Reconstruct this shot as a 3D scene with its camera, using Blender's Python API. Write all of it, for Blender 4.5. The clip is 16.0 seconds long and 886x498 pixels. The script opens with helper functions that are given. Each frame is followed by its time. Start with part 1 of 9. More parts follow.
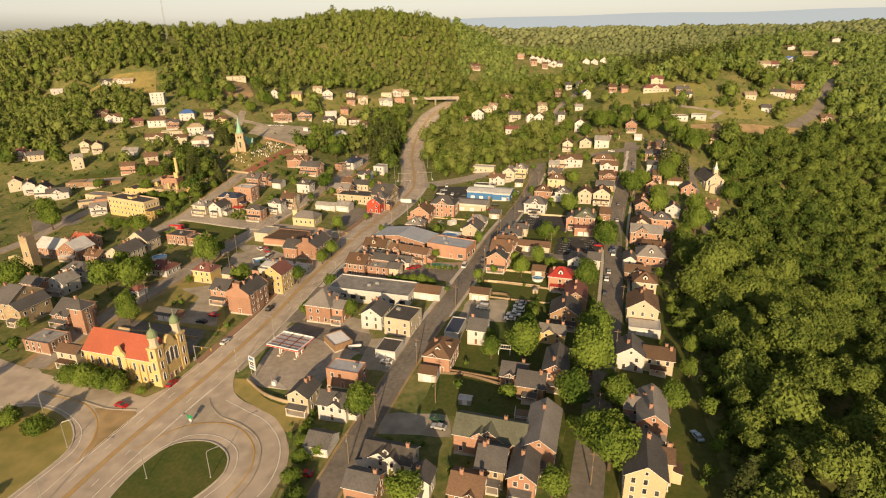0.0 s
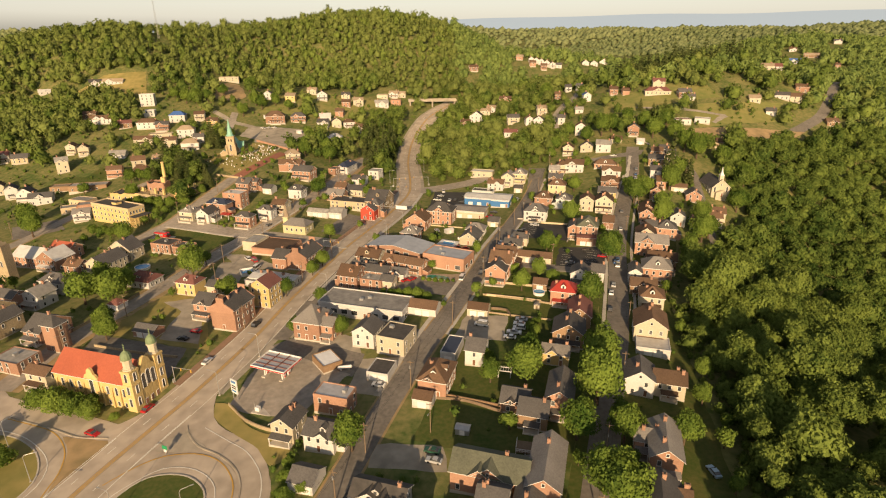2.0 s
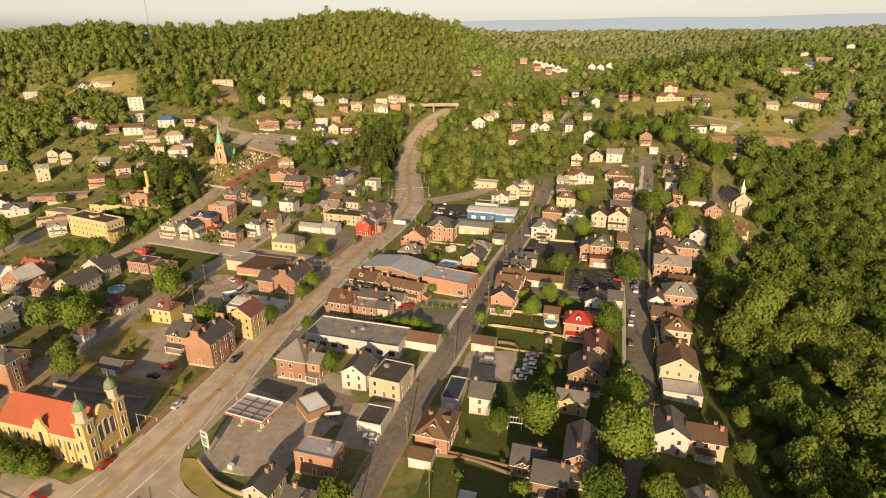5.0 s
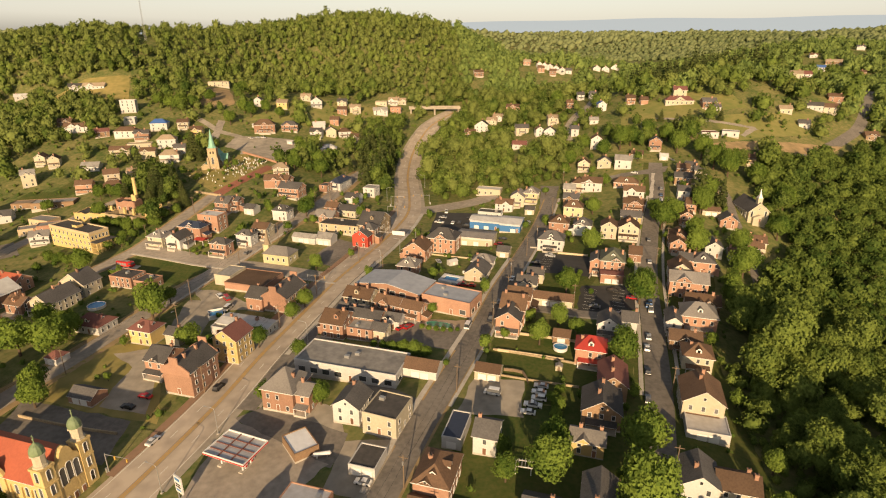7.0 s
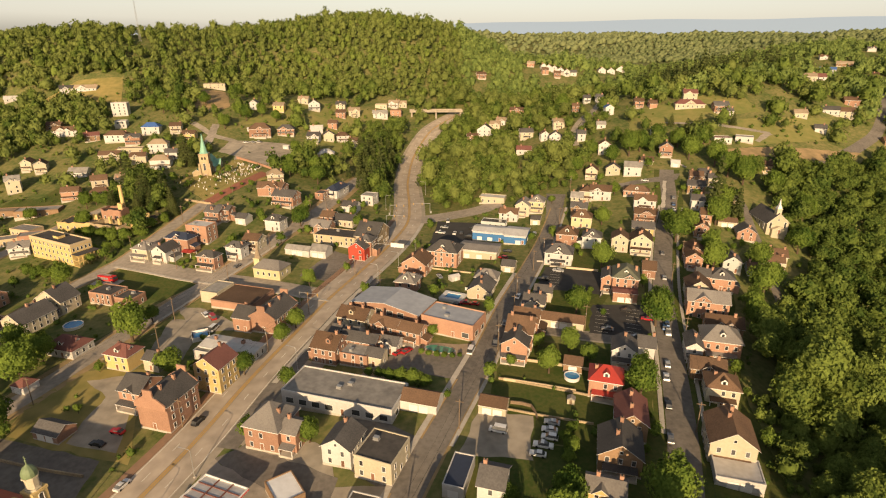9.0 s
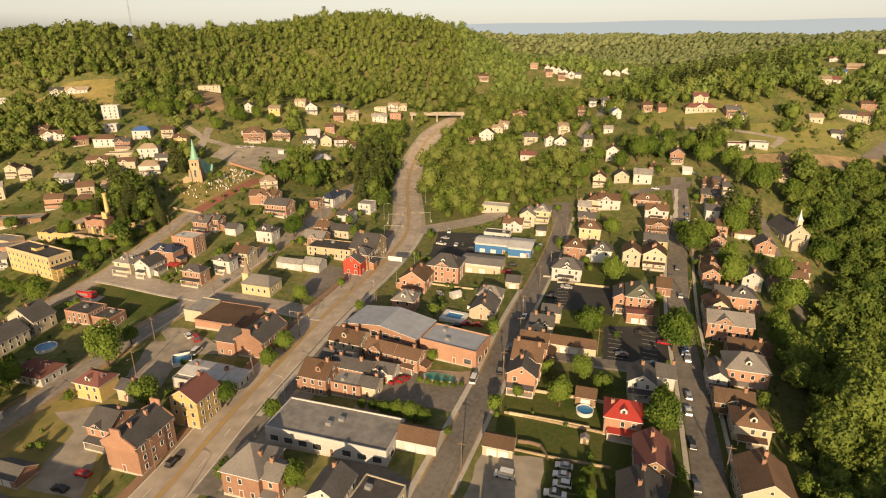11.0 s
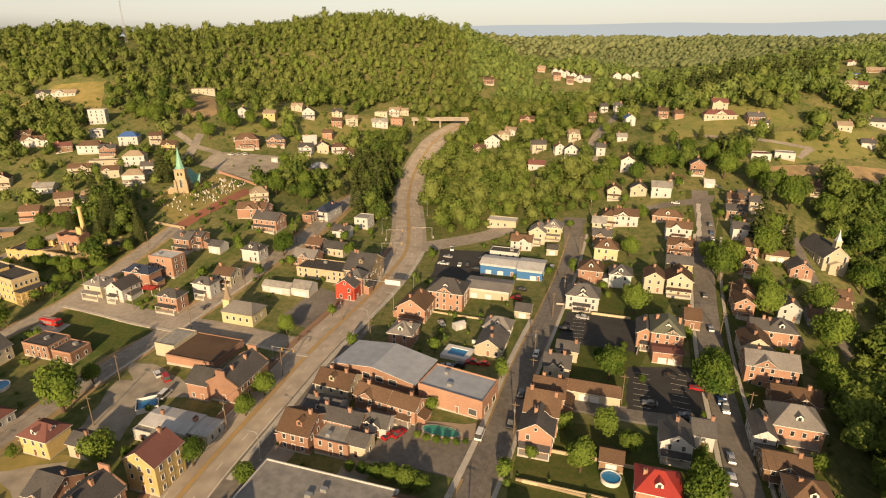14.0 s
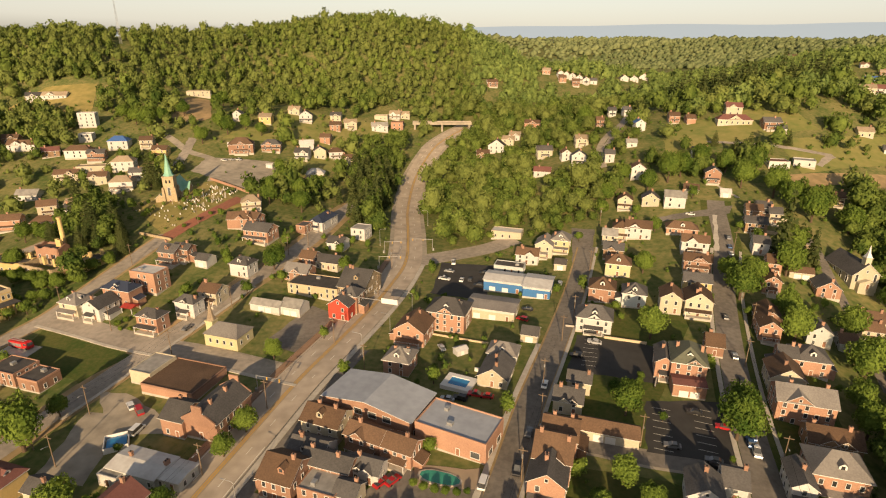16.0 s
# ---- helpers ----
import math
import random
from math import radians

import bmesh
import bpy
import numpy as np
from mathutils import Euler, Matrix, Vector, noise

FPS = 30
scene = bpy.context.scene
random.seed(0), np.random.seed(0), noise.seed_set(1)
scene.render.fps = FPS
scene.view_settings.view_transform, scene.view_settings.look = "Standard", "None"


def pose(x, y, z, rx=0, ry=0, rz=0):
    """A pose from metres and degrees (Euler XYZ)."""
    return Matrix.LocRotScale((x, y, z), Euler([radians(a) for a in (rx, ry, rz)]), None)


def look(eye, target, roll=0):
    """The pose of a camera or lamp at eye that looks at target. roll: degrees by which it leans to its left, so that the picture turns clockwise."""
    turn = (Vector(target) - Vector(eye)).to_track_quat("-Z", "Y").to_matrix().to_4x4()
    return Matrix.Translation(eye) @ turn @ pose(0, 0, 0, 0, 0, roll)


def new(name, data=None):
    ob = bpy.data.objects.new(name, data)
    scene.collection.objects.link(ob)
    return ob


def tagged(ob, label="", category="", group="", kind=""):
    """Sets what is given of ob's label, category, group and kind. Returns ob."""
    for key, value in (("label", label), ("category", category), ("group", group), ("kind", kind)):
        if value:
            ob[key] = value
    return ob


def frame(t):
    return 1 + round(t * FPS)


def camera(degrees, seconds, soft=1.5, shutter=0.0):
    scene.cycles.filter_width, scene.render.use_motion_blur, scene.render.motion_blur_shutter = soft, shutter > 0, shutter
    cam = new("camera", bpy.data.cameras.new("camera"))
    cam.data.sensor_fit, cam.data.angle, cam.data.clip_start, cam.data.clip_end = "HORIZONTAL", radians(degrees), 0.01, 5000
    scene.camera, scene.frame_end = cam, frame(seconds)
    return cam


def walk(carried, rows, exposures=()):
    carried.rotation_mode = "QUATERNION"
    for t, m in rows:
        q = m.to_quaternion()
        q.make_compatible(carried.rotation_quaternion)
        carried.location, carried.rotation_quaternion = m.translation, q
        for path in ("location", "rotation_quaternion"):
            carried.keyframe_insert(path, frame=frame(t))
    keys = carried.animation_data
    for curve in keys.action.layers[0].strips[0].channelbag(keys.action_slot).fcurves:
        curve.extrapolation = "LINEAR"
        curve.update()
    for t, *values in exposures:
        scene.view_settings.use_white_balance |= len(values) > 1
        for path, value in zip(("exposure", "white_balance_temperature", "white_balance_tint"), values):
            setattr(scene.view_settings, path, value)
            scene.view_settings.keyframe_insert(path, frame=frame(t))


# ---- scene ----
cam = camera(76.0, 16.0, soft=1.15)
PATH = [
    (0, (0.000, 0.000, 112.513), (0.000, 93.351, 76.659), -0.513),
    (0.5, (0.196, 3.232, 112.496), (0.351, 96.579, 76.631), -0.457),
    (1, (0.327, 6.564, 112.489), (0.605, 99.913, 76.629), -0.402),
    (1.5, (0.397, 10.079, 112.491), (0.782, 103.441, 76.665), -0.355),
    (2, (0.434, 13.850, 112.491), (0.921, 107.227, 76.708), -0.311),
    (2.5, (0.422, 17.842, 112.508), (0.975, 111.246, 76.794), -0.264),
    (3, (0.370, 21.946, 112.509), (0.943, 115.372, 76.855), -0.220),
    (3.5, (0.308, 26.124, 112.506), (0.849, 119.574, 76.915), -0.178),
    (4, (0.250, 30.377, 112.502), (0.730, 123.846, 76.962), -0.141),
    (6.5, (0.212, 52.119, 112.493), (0.494, 145.652, 77.116), -0.009),
    (7, (0.228, 56.489, 112.493), (0.443, 150.036, 77.154), 0.013),
    (7.5, (0.274, 60.878, 112.498), (0.407, 154.441, 77.199), 0.033),
    (8, (0.320, 65.284, 112.502), (0.383, 158.862, 77.245), 0.047),
    (8.5, (0.341, 69.687, 112.500), (0.350, 163.276, 77.271), 0.058),
    (9, (0.346, 74.068, 112.506), (0.308, 167.671, 77.314), 0.067),
    (11.5, (0.515, 95.800, 112.504), (0.219, 189.470, 77.491), 0.161),
    (12, (0.543, 100.212, 112.501), (0.153, 193.897, 77.529), 0.186),
    (12.5, (0.568, 104.655, 112.495), (0.062, 198.352, 77.559), 0.212),
    (13, (0.612, 109.105, 112.492), (-0.006, 202.816, 77.595), 0.237),
    (13.5, (0.673, 113.559, 112.499), (-0.038, 207.287, 77.648), 0.259),
    (14, (0.743, 118.015, 112.501), (-0.059, 211.759, 77.698), 0.281),
    (14.5, (0.848, 122.507, 112.507), (-0.036, 216.267, 77.746), 0.301),
    (15, (0.966, 127.005, 112.491), (-0.020, 220.774, 77.758), 0.318),
    (15.5, (1.109, 131.507, 112.500), (-0.004, 225.293, 77.815), 0.340),
    (16, (1.260, 136.000, 112.507), (0.027, 229.803, 77.874), 0.360),
]
walk(cam, [(t, look(eye, target, roll)) for t, eye, target, roll in PATH])

# ---- light ----
SUN_ELEV, SUN_TURN = 16.5, 4.5          # degrees; the light runs along +y, turned slightly to +x
world = bpy.data.worlds.new("evening_sky")
scene.world = world
world.use_nodes = True
wn = world.node_tree.nodes
sky = wn.new("ShaderNodeTexSky")
sky.sky_type = "NISHITA"
sky.sun_disc = False
sky.sun_elevation = radians(SUN_ELEV)
sky.sun_rotation = radians(180 + SUN_TURN)
sky.altitude = 300
sky.air_density, sky.dust_density, sky.ozone_density = 1.0, 1.6, 0.3
wn["Background"].inputs["Strength"].default_value = 0.105
grey, tint, haze = wn.new("ShaderNodeRGBToBW"), wn.new("ShaderNodeMix"), wn.new("ShaderNodeMix")
tint.data_type = haze.data_type = "RGBA"
tint.blend_type = "MULTIPLY"
tint.inputs["Factor"].default_value, haze.inputs["Factor"].default_value = 1.0, 0.68
tint.inputs["B"].default_value = (1.0, 0.92, 0.84, 1)      # the even beige of evening haze
wl = world.node_tree.links
even = wn.new("ShaderNodeMath")
even.operation = "MINIMUM"
even.inputs[1].default_value = 4.6
wl.new(sky.outputs[0], grey.inputs[0])
wl.new(grey.outputs[0], even.inputs[0])
wl.new(even.outputs[0], tint.inputs["A"])
wl.new(sky.outputs[0], haze.inputs["A"])
wl.new(tint.outputs["Result"], haze.inputs["B"])
wl.new(haze.outputs["Result"], wn["Background"].inputs["Color"])
sun = new("sun", bpy.data.lights.new("sun", "SUN"))
sun.data.energy, sun.data.angle, sun.data.color = 5.0, radians(0.6), (1.0, 0.712, 0.41)
ce, se = math.cos(radians(SUN_ELEV)), math.sin(radians(SUN_ELEV))
sun.matrix_world = look((0, 0, 300), (math.sin(radians(SUN_TURN)) * ce, math.cos(radians(SUN_TURN)) * ce, 300 - se))
scene.view_settings.exposure = 0.68


# ---- materials ----
def material(name, base, rough=0.8, dark=None, scale=1.0, amount=0.5, bump=0.0, bump_scale=8.0, metal=0.0, island=0.0, obj=0.0, spec=0.3, coords="Object", big=0.06):
    """A surface with two scales of variation between base and dark, fine relief, and a spread from piece to piece."""
    m = bpy.data.materials.new(name)
    m.use_nodes = True
    n, l = m.node_tree.nodes, m.node_tree.links
    p = n["Principled BSDF"]
    p.inputs["Roughness"].default_value, p.inputs["Metallic"].default_value = rough, metal
    p.inputs["Specular IOR Level"].default_value = spec
    tc = n.new("ShaderNodeTexCoord")
    dark = dark or tuple(c * 0.55 for c in base)
    fine, wide = n.new("ShaderNodeTexNoise"), n.new("ShaderNodeTexNoise")
    fine.inputs["Scale"].default_value, fine.inputs["Detail"].default_value = scale, 6.0
    wide.inputs["Scale"].default_value, wide.inputs["Detail"].default_value = scale * big, 3.0
    for t in (fine, wide):
        l.new(tc.outputs[coords], t.inputs["Vector"])
    add = n.new("ShaderNodeMath")
    add.operation = "ADD"
    l.new(fine.outputs["Fac"], add.inputs[0])
    l.new(wide.outputs["Fac"], add.inputs[1])
    ramp = n.new("ShaderNodeMapRange")
    ramp.inputs["From Min"].default_value, ramp.inputs["From Max"].default_value = 0.75, 1.3
    ramp.inputs["To Max"].default_value = amount
    l.new(add.outputs[0], ramp.inputs["Value"])
    mix = n.new("ShaderNodeMix")
    mix.data_type = "RGBA"
    mix.inputs["A"].default_value, mix.inputs["B"].default_value = (*base, 1), (*dark, 1)
    l.new(ramp.outputs[0], mix.inputs["Factor"])
    out = mix.outputs["Result"]
    if island or obj:
        hsv = n.new("ShaderNodeHueSaturation")
        rnd = n.new("ShaderNodeNewGeometry") if island else n.new("ShaderNodeObjectInfo")
        mr = n.new("ShaderNodeMapRange")
        k = island or obj
        mr.inputs["To Min"].default_value, mr.inputs["To Max"].default_value = 1 - k, 1 + k
        l.new(rnd.outputs["Random Per Island" if island else "Random"], mr.inputs["Value"])
        l.new(mr.outputs[0], hsv.inputs["Value"])
        l.new(out, hsv.inputs["Color"])
        out = hsv.outputs["Color"]
    l.new(out, p.inputs["Base Color"])
    if bump:
        b, t = n.new("ShaderNodeBump"), n.new("ShaderNodeTexNoise")
        t.inputs["Scale"].default_value, t.inputs["Detail"].default_value = bump_scale, 4.0
        b.inputs["Strength"].default_value, b.inputs["Distance"].default_value = bump, 0.1
        l.new(tc.outputs[coords], t.inputs["Vector"])
        l.new(t.outputs["Fac"], b.inputs["Height"])
        l.new(b.outputs["Normal"], p.inputs["Normal"])
    return m


def courses(m, kind, size, strength):
    """Adds the joints of bricks or the laps of boards as fine relief and a slight change of tone."""
    n, l = m.node_tree.nodes, m.node_tree.links
    p = n["Principled BSDF"]
    tc = n.new("ShaderNodeTexCoord")
    if kind == "brick":
        t = n.new("ShaderNodeTexBrick")
        t.inputs["Scale"].default_value = 1.0
        t.inputs["Brick Width"].default_value, t.inputs["Row Height"].default_value, t.inputs["Mortar Size"].default_value = 0.22, 0.075, 0.01
        rot = n.new("ShaderNodeMapping")
        rot.inputs["Rotation"].default_value = (radians(90), 0, 0)
        l.new(tc.outputs["Object"], rot.inputs["Vector"])
        l.new(rot.outputs[0], t.inputs["Vector"])
        h = t.outputs["Fac"]
    else:
        t = n.new("ShaderNodeTexWave")
        t.wave_profile = "SAW"
        t.bands_direction = "Z"
        t.inputs["Scale"].default_value = 0.314 / size
        l.new(tc.outputs["Object"], t.inputs["Vector"])
        h = t.outputs["Fac"]
    b = n.new("ShaderNodeBump")
    b.inputs["Strength"].default_value, b.inputs["Distance"].default_value = strength, 0.02
    b.invert = kind == "brick"
    l.new(h, b.inputs["Height"])
    l.new(b.outputs["Normal"], p.inputs["Normal"])
    return m


WALL = {
    "brick": courses(material("red_brick", (0.355, 0.208, 0.142), 0.85, (0.220, 0.124, 0.086), 2.5, 0.7, obj=0.22), "brick", 0.075, 0.5),
    "yellow": courses(material("buff_brick", (0.54, 0.405, 0.18), 0.85, (0.37, 0.265, 0.11), 2.5, 0.6, obj=0.12), "brick", 0.075, 0.5),
    "white": courses(material("white_siding", (0.50, 0.49, 0.475), 0.6, (0.36, 0.345, 0.325), 1.6, 0.6, obj=0.06), "board", 0.15, 0.5),
    "cream": courses(material("cream_siding", (0.46, 0.41, 0.305), 0.65, (0.325, 0.285, 0.21), 1.6, 0.6, obj=0.10), "board", 0.15, 0.5),
    "butter": courses(material("butter_yellow_siding", (0.50, 0.445, 0.265), 0.65, (0.36, 0.315, 0.185), 1.6, 0.6, obj=0.08), "board", 0.15, 0.5),
    "tan": courses(material("tan_siding", (0.50, 0.40, 0.26), 0.7, (0.36, 0.28, 0.18), 1.6, 0.6, obj=0.10), "board", 0.15, 0.5),
    "grey": courses(material("grey_siding", (0.48, 0.50, 0.48), 0.65, (0.34, 0.36, 0.35), 1.6, 0.6, obj=0.12), "board", 0.15, 0.5),
    "brown": courses(material("brown_boards", (0.26, 0.17, 0.10), 0.75, (0.16, 0.10, 0.06), 1.6, 0.7, obj=0.15), "board", 0.15, 0.5),
    "stone": material("rubble_stone", (0.40, 0.32, 0.20), 0.9, (0.20, 0.15, 0.10), 1.8, 0.9, 0.6, 3.0, obj=0.1),
    "red": material("red_painted_brick", (0.42, 0.06, 0.035), 0.7, (0.30, 0.045, 0.03), 2.0, 0.6, 0.2),
    "blue": courses(material("blue_sheet_wall", (0.05, 0.16, 0.36), 0.5, (0.035, 0.11, 0.26), 1.2, 0.5), "board", 0.25, 0.12),
}
ROOF = {
    "slate": material("dark_shingles", (0.105, 0.10, 0.098), 0.9, (0.055, 0.053, 0.053), 2.2, 0.9, 0.4, 12.0, obj=0.25, spec=0.15),
    "slate2": material("grey_shingles", (0.22, 0.205, 0.19), 0.9, (0.13, 0.12, 0.115), 2.2, 0.9, 0.4, 12.0, obj=0.15, spec=0.15),
    "grey": material("grey_membrane", (0.30, 0.285, 0.26), 0.85, (0.17, 0.16, 0.15), 0.5, 0.9, 0.1, 4.0, obj=0.15, big=0.25),
    "brown": material("brown_shingles", (0.150, 0.094, 0.060), 0.9, (0.082, 0.053, 0.037), 2.2, 0.9, 0.4, 12.0, obj=0.22, spec=0.15),
    "brown2": material("dark_brown_shingles", (0.115, 0.075, 0.05), 0.9, (0.065, 0.043, 0.03), 2.2, 0.9, 0.4, 12.0, obj=0.2, spec=0.15),
    "maroon": material("maroon_shingles", (0.185, 0.085, 0.072), 0.9, (0.12, 0.054, 0.047), 2.2, 0.8, 0.4, 12.0, spec=0.15),
    "red": material("red_sheet_roof", (0.34, 0.042, 0.032), 0.5, (0.23, 0.032, 0.026), 1.0, 0.6, 0.1, 3.0),
    "pale": material("pale_coated_roof", (0.54, 0.53, 0.51), 0.6, (0.38, 0.36, 0.34), 0.6, 0.8, 0.1, 4.0, big=0.3),
    "white": material("white_coated_roof", (0.72, 0.72, 0.72), 0.55, (0.55, 0.54, 0.53), 0.6, 0.7, 0.1, 4.0, big=0.3),
    "metal": material("galvanised_roof", (0.50, 0.49, 0.49), 0.45, (0.34, 0.32, 0.31), 0.6, 0.8, 0.1, 4.0, metal=0.35, big=0.3),
    "bluegrey": material("blue_grey_membrane", (0.33, 0.35, 0.39), 0.7, (0.245, 0.26, 0.29), 0.4, 0.8, 0.06, 2.0, big=0.25),
    "tar": material("tar_roof", (0.075, 0.068, 0.062), 0.85, (0.035, 0.033, 0.032), 0.6, 0.9, 0.3, 6.0, obj=0.2, big=0.3),
    "navy": material("navy_sheet_roof", (0.035, 0.045, 0.075), 0.5, (0.025, 0.03, 0.05), 0.8, 0.6, 0.1, 4.0),
    "blueroof": material("blue_sheet_roof", (0.06, 0.13, 0.34), 0.5, (0.045, 0.09, 0.24), 0.8, 0.6, 0.1, 4.0),
    "green": material("green_grey_shingles", (0.13, 0.135, 0.10), 0.9, (0.075, 0.08, 0.06), 2.2, 0.9, 0.4, 12.0, spec=0.15),
    "tan": material("tan_shingles", (0.33, 0.26, 0.18), 0.9, (0.20, 0.155, 0.11), 2.2, 0.9, 0.4, 12.0, obj=0.15, spec=0.15),
    "tile": material("red_clay_tiles", (0.38, 0.105, 0.058), 0.8, (0.27, 0.075, 0.042), 1.6, 0.8, 0.5, 8.0),
    "copper": material("green_copper", (0.22, 0.42, 0.32), 0.6, (0.14, 0.30, 0.23), 1.2, 0.7, 0.1, 5.0),
}
TRIM = material("white_paint", (0.64, 0.63, 0.61), 0.55, (0.48, 0.465, 0.44), 2.0, 0.5)
GLASS = material("window_glass", (0.085, 0.088, 0.09), 0.08, (0.03, 0.032, 0.035), 0.35, 0.9, obj=0.6, spec=0.9)
CONCRETE = material("worn_concrete", (0.46, 0.42, 0.36), 0.9, (0.31, 0.28, 0.24), 0.8, 0.8, 0.2, 6.0, big=0.2)
ASPHALT = material("street_asphalt", (0.20, 0.178, 0.152), 0.9, (0.11, 0.098, 0.085), 0.7, 0.95, 0.2, 8.0, big=0.1)
HIGHWAY = material("highway_surface", (0.44, 0.37, 0.295), 0.88, (0.27, 0.228, 0.182), 0.22, 0.9, 0.1, 8.0, big=0.25)
PALESTREET = material("pale_street_paving", (0.345, 0.30, 0.25), 0.9, (0.20, 0.175, 0.145), 0.5, 0.95, 0.2, 8.0, big=0.12)
FRESH = material("fresh_asphalt", (0.05, 0.048, 0.046), 0.85, (0.034, 0.032, 0.031), 0.3, 0.8, 0.2, 10.0, big=0.25)
GRAVEL = material("gravel_lot", (0.36, 0.315, 0.25), 0.95, (0.20, 0.175, 0.14), 0.3, 0.9, 0.3, 6.0, big=0.3)
DIRT = material("dry_earth", (0.36, 0.25, 0.13), 0.95, (0.20, 0.155, 0.075), 0.25, 0.9, 0.3, 4.0, big=0.25)
WORNSTRIP = material("worn_brown_paving", (0.33, 0.26, 0.185), 0.9, (0.25, 0.20, 0.145), 0.3, 0.8, big=0.3)
LAWN = material("mown_grass", (0.052, 0.080, 0.020), 0.95, (0.112, 0.108, 0.036), 0.8, 0.95, 0.7, 4.0, spec=0.05, big=0.11)
DRYGRASS = material("dry_grass", (0.315, 0.25, 0.095), 0.95, (0.165, 0.160, 0.052), 0.18, 0.9, 0.5, 4.0, spec=0.05, big=0.3)
MEADOW = material("meadow_grass", (0.150, 0.172, 0.052), 0.95, (0.270, 0.228, 0.088), 0.2, 0.95, 0.6, 3.0, spec=0.05, big=0.2)
GROUND = material("rough_grass", (0.074, 0.106, 0.030), 0.95, (0.225, 0.197, 0.084), 0.42, 0.95, 0.9, 2.5, spec=0.05, big=0.14)
REDWALK = material("red_brown_paving", (0.27, 0.165, 0.105), 0.9, (0.20, 0.135, 0.09), 0.5, 0.9, 0.2, 6.0, big=0.2)
BRICKPAVE = material("brick_paving", (0.30, 0.12, 0.075), 0.9, (0.20, 0.085, 0.055), 0.8, 0.8, 0.3, 8.0)
YELLOW = material("yellow_road_paint", (0.50, 0.30, 0.055), 0.8, (0.34, 0.21, 0.06), 0.6, 0.8)
WHITEPAINT = material("white_road_paint", (0.68, 0.66, 0.60), 0.8, (0.45, 0.42, 0.37), 0.6, 0.8)
BARK = material("bark", (0.10, 0.07, 0.045), 0.95, (0.05, 0.035, 0.025), 3.0, 0.8, 0.5, 10.0)
WOOD = material("weathered_wood", (0.20, 0.145, 0.095), 0.9, (0.11, 0.08, 0.055), 2.0, 0.8, 0.3, 8.0)
STEEL = material("grey_steel", (0.42, 0.42, 0.41), 0.45, (0.30, 0.29, 0.28), 1.5, 0.6, metal=0.6)
BLACK = material("black_rubber", (0.02, 0.02, 0.02), 0.8, (0.012, 0.012, 0.012), 3.0, 0.6)
REDPAINT = material("red_enamel", (0.52, 0.025, 0.025), 0.35, (0.40, 0.02, 0.02), 0.8, 0.5)
GREENPAINT = material("green_sign", (0.02, 0.24, 0.10), 0.4, (0.015, 0.18, 0.08), 0.8, 0.5)
WATER = material("pool_water", (0.03, 0.20, 0.42), 0.08, (0.02, 0.14, 0.32), 0.6, 0.6, 0.15, 2.0, spec=0.5)
POOLGREEN = material("green_pool_water", (0.05, 0.27, 0.19), 0.08, (0.035, 0.19, 0.14), 0.6, 0.6, 0.15, 2.0, spec=0.5)
STONE = WALL["stone"]


def leaves(name, lo, hi, scale):
    """Foliage: tint changes from crown to crown and from leaf clump to leaf clump; thin enough to let some light through."""
    m = bpy.data.materials.new(name)
    m.use_nodes = True
    n, l = m.node_tree.nodes, m.node_tree.links
    n.remove(n["Principled BSDF"])
    tc, noise_tex, geo = n.new("ShaderNodeTexCoord"), n.new("ShaderNodeTexNoise"), n.new("ShaderNodeNewGeometry")
    oi = n.new("ShaderNodeObjectInfo")
    noise_tex.inputs["Scale"].default_value, noise_tex.inputs["Detail"].default_value = scale, 2.0
    l.new(tc.outputs["Object"], noise_tex.inputs["Vector"])
    a = n.new("ShaderNodeMath")
    a.operation = "MULTIPLY_ADD"
    a.inputs[1].default_value = 0.28
    l.new(geo.outputs["Random Per Island"], a.inputs[0])
    l.new(noise_tex.outputs["Fac"], a.inputs[2])
    b = n.new("ShaderNodeMath")
    b.operation = "MULTIPLY_ADD"
    b.inputs[1].default_value = 0.3
    l.new(oi.outputs["Random"], b.inputs[0])
    l.new(a.outputs[0], b.inputs[2])
    r = n.new("ShaderNodeMapRange")
    r.inputs["From Min"].default_value, r.inputs["From Max"].default_value = 0.48, 0.95
    l.new(b.outputs[0], r.inputs["Value"])
    mix = n.new("ShaderNodeMix")
    mix.data_type = "RGBA"
    mix.inputs["A"].default_value, mix.inputs["B"].default_value = (*lo, 1), (*hi, 1)
    l.new(r.outputs[0], mix.inputs["Factor"])
    d, t, s = n.new("ShaderNodeBsdfDiffuse"), n.new("ShaderNodeBsdfTranslucent"), n.new("ShaderNodeMixShader")
    s.inputs[0].default_value = 0.42
    for q in (d, t):
        l.new(mix.outputs["Result"], q.inputs["Color"])
    l.new(d.outputs[0], s.inputs[1])
    l.new(t.outputs[0], s.inputs[2])
    l.new(s.outputs[0], n["Material Output"].inputs["Surface"])
    return m


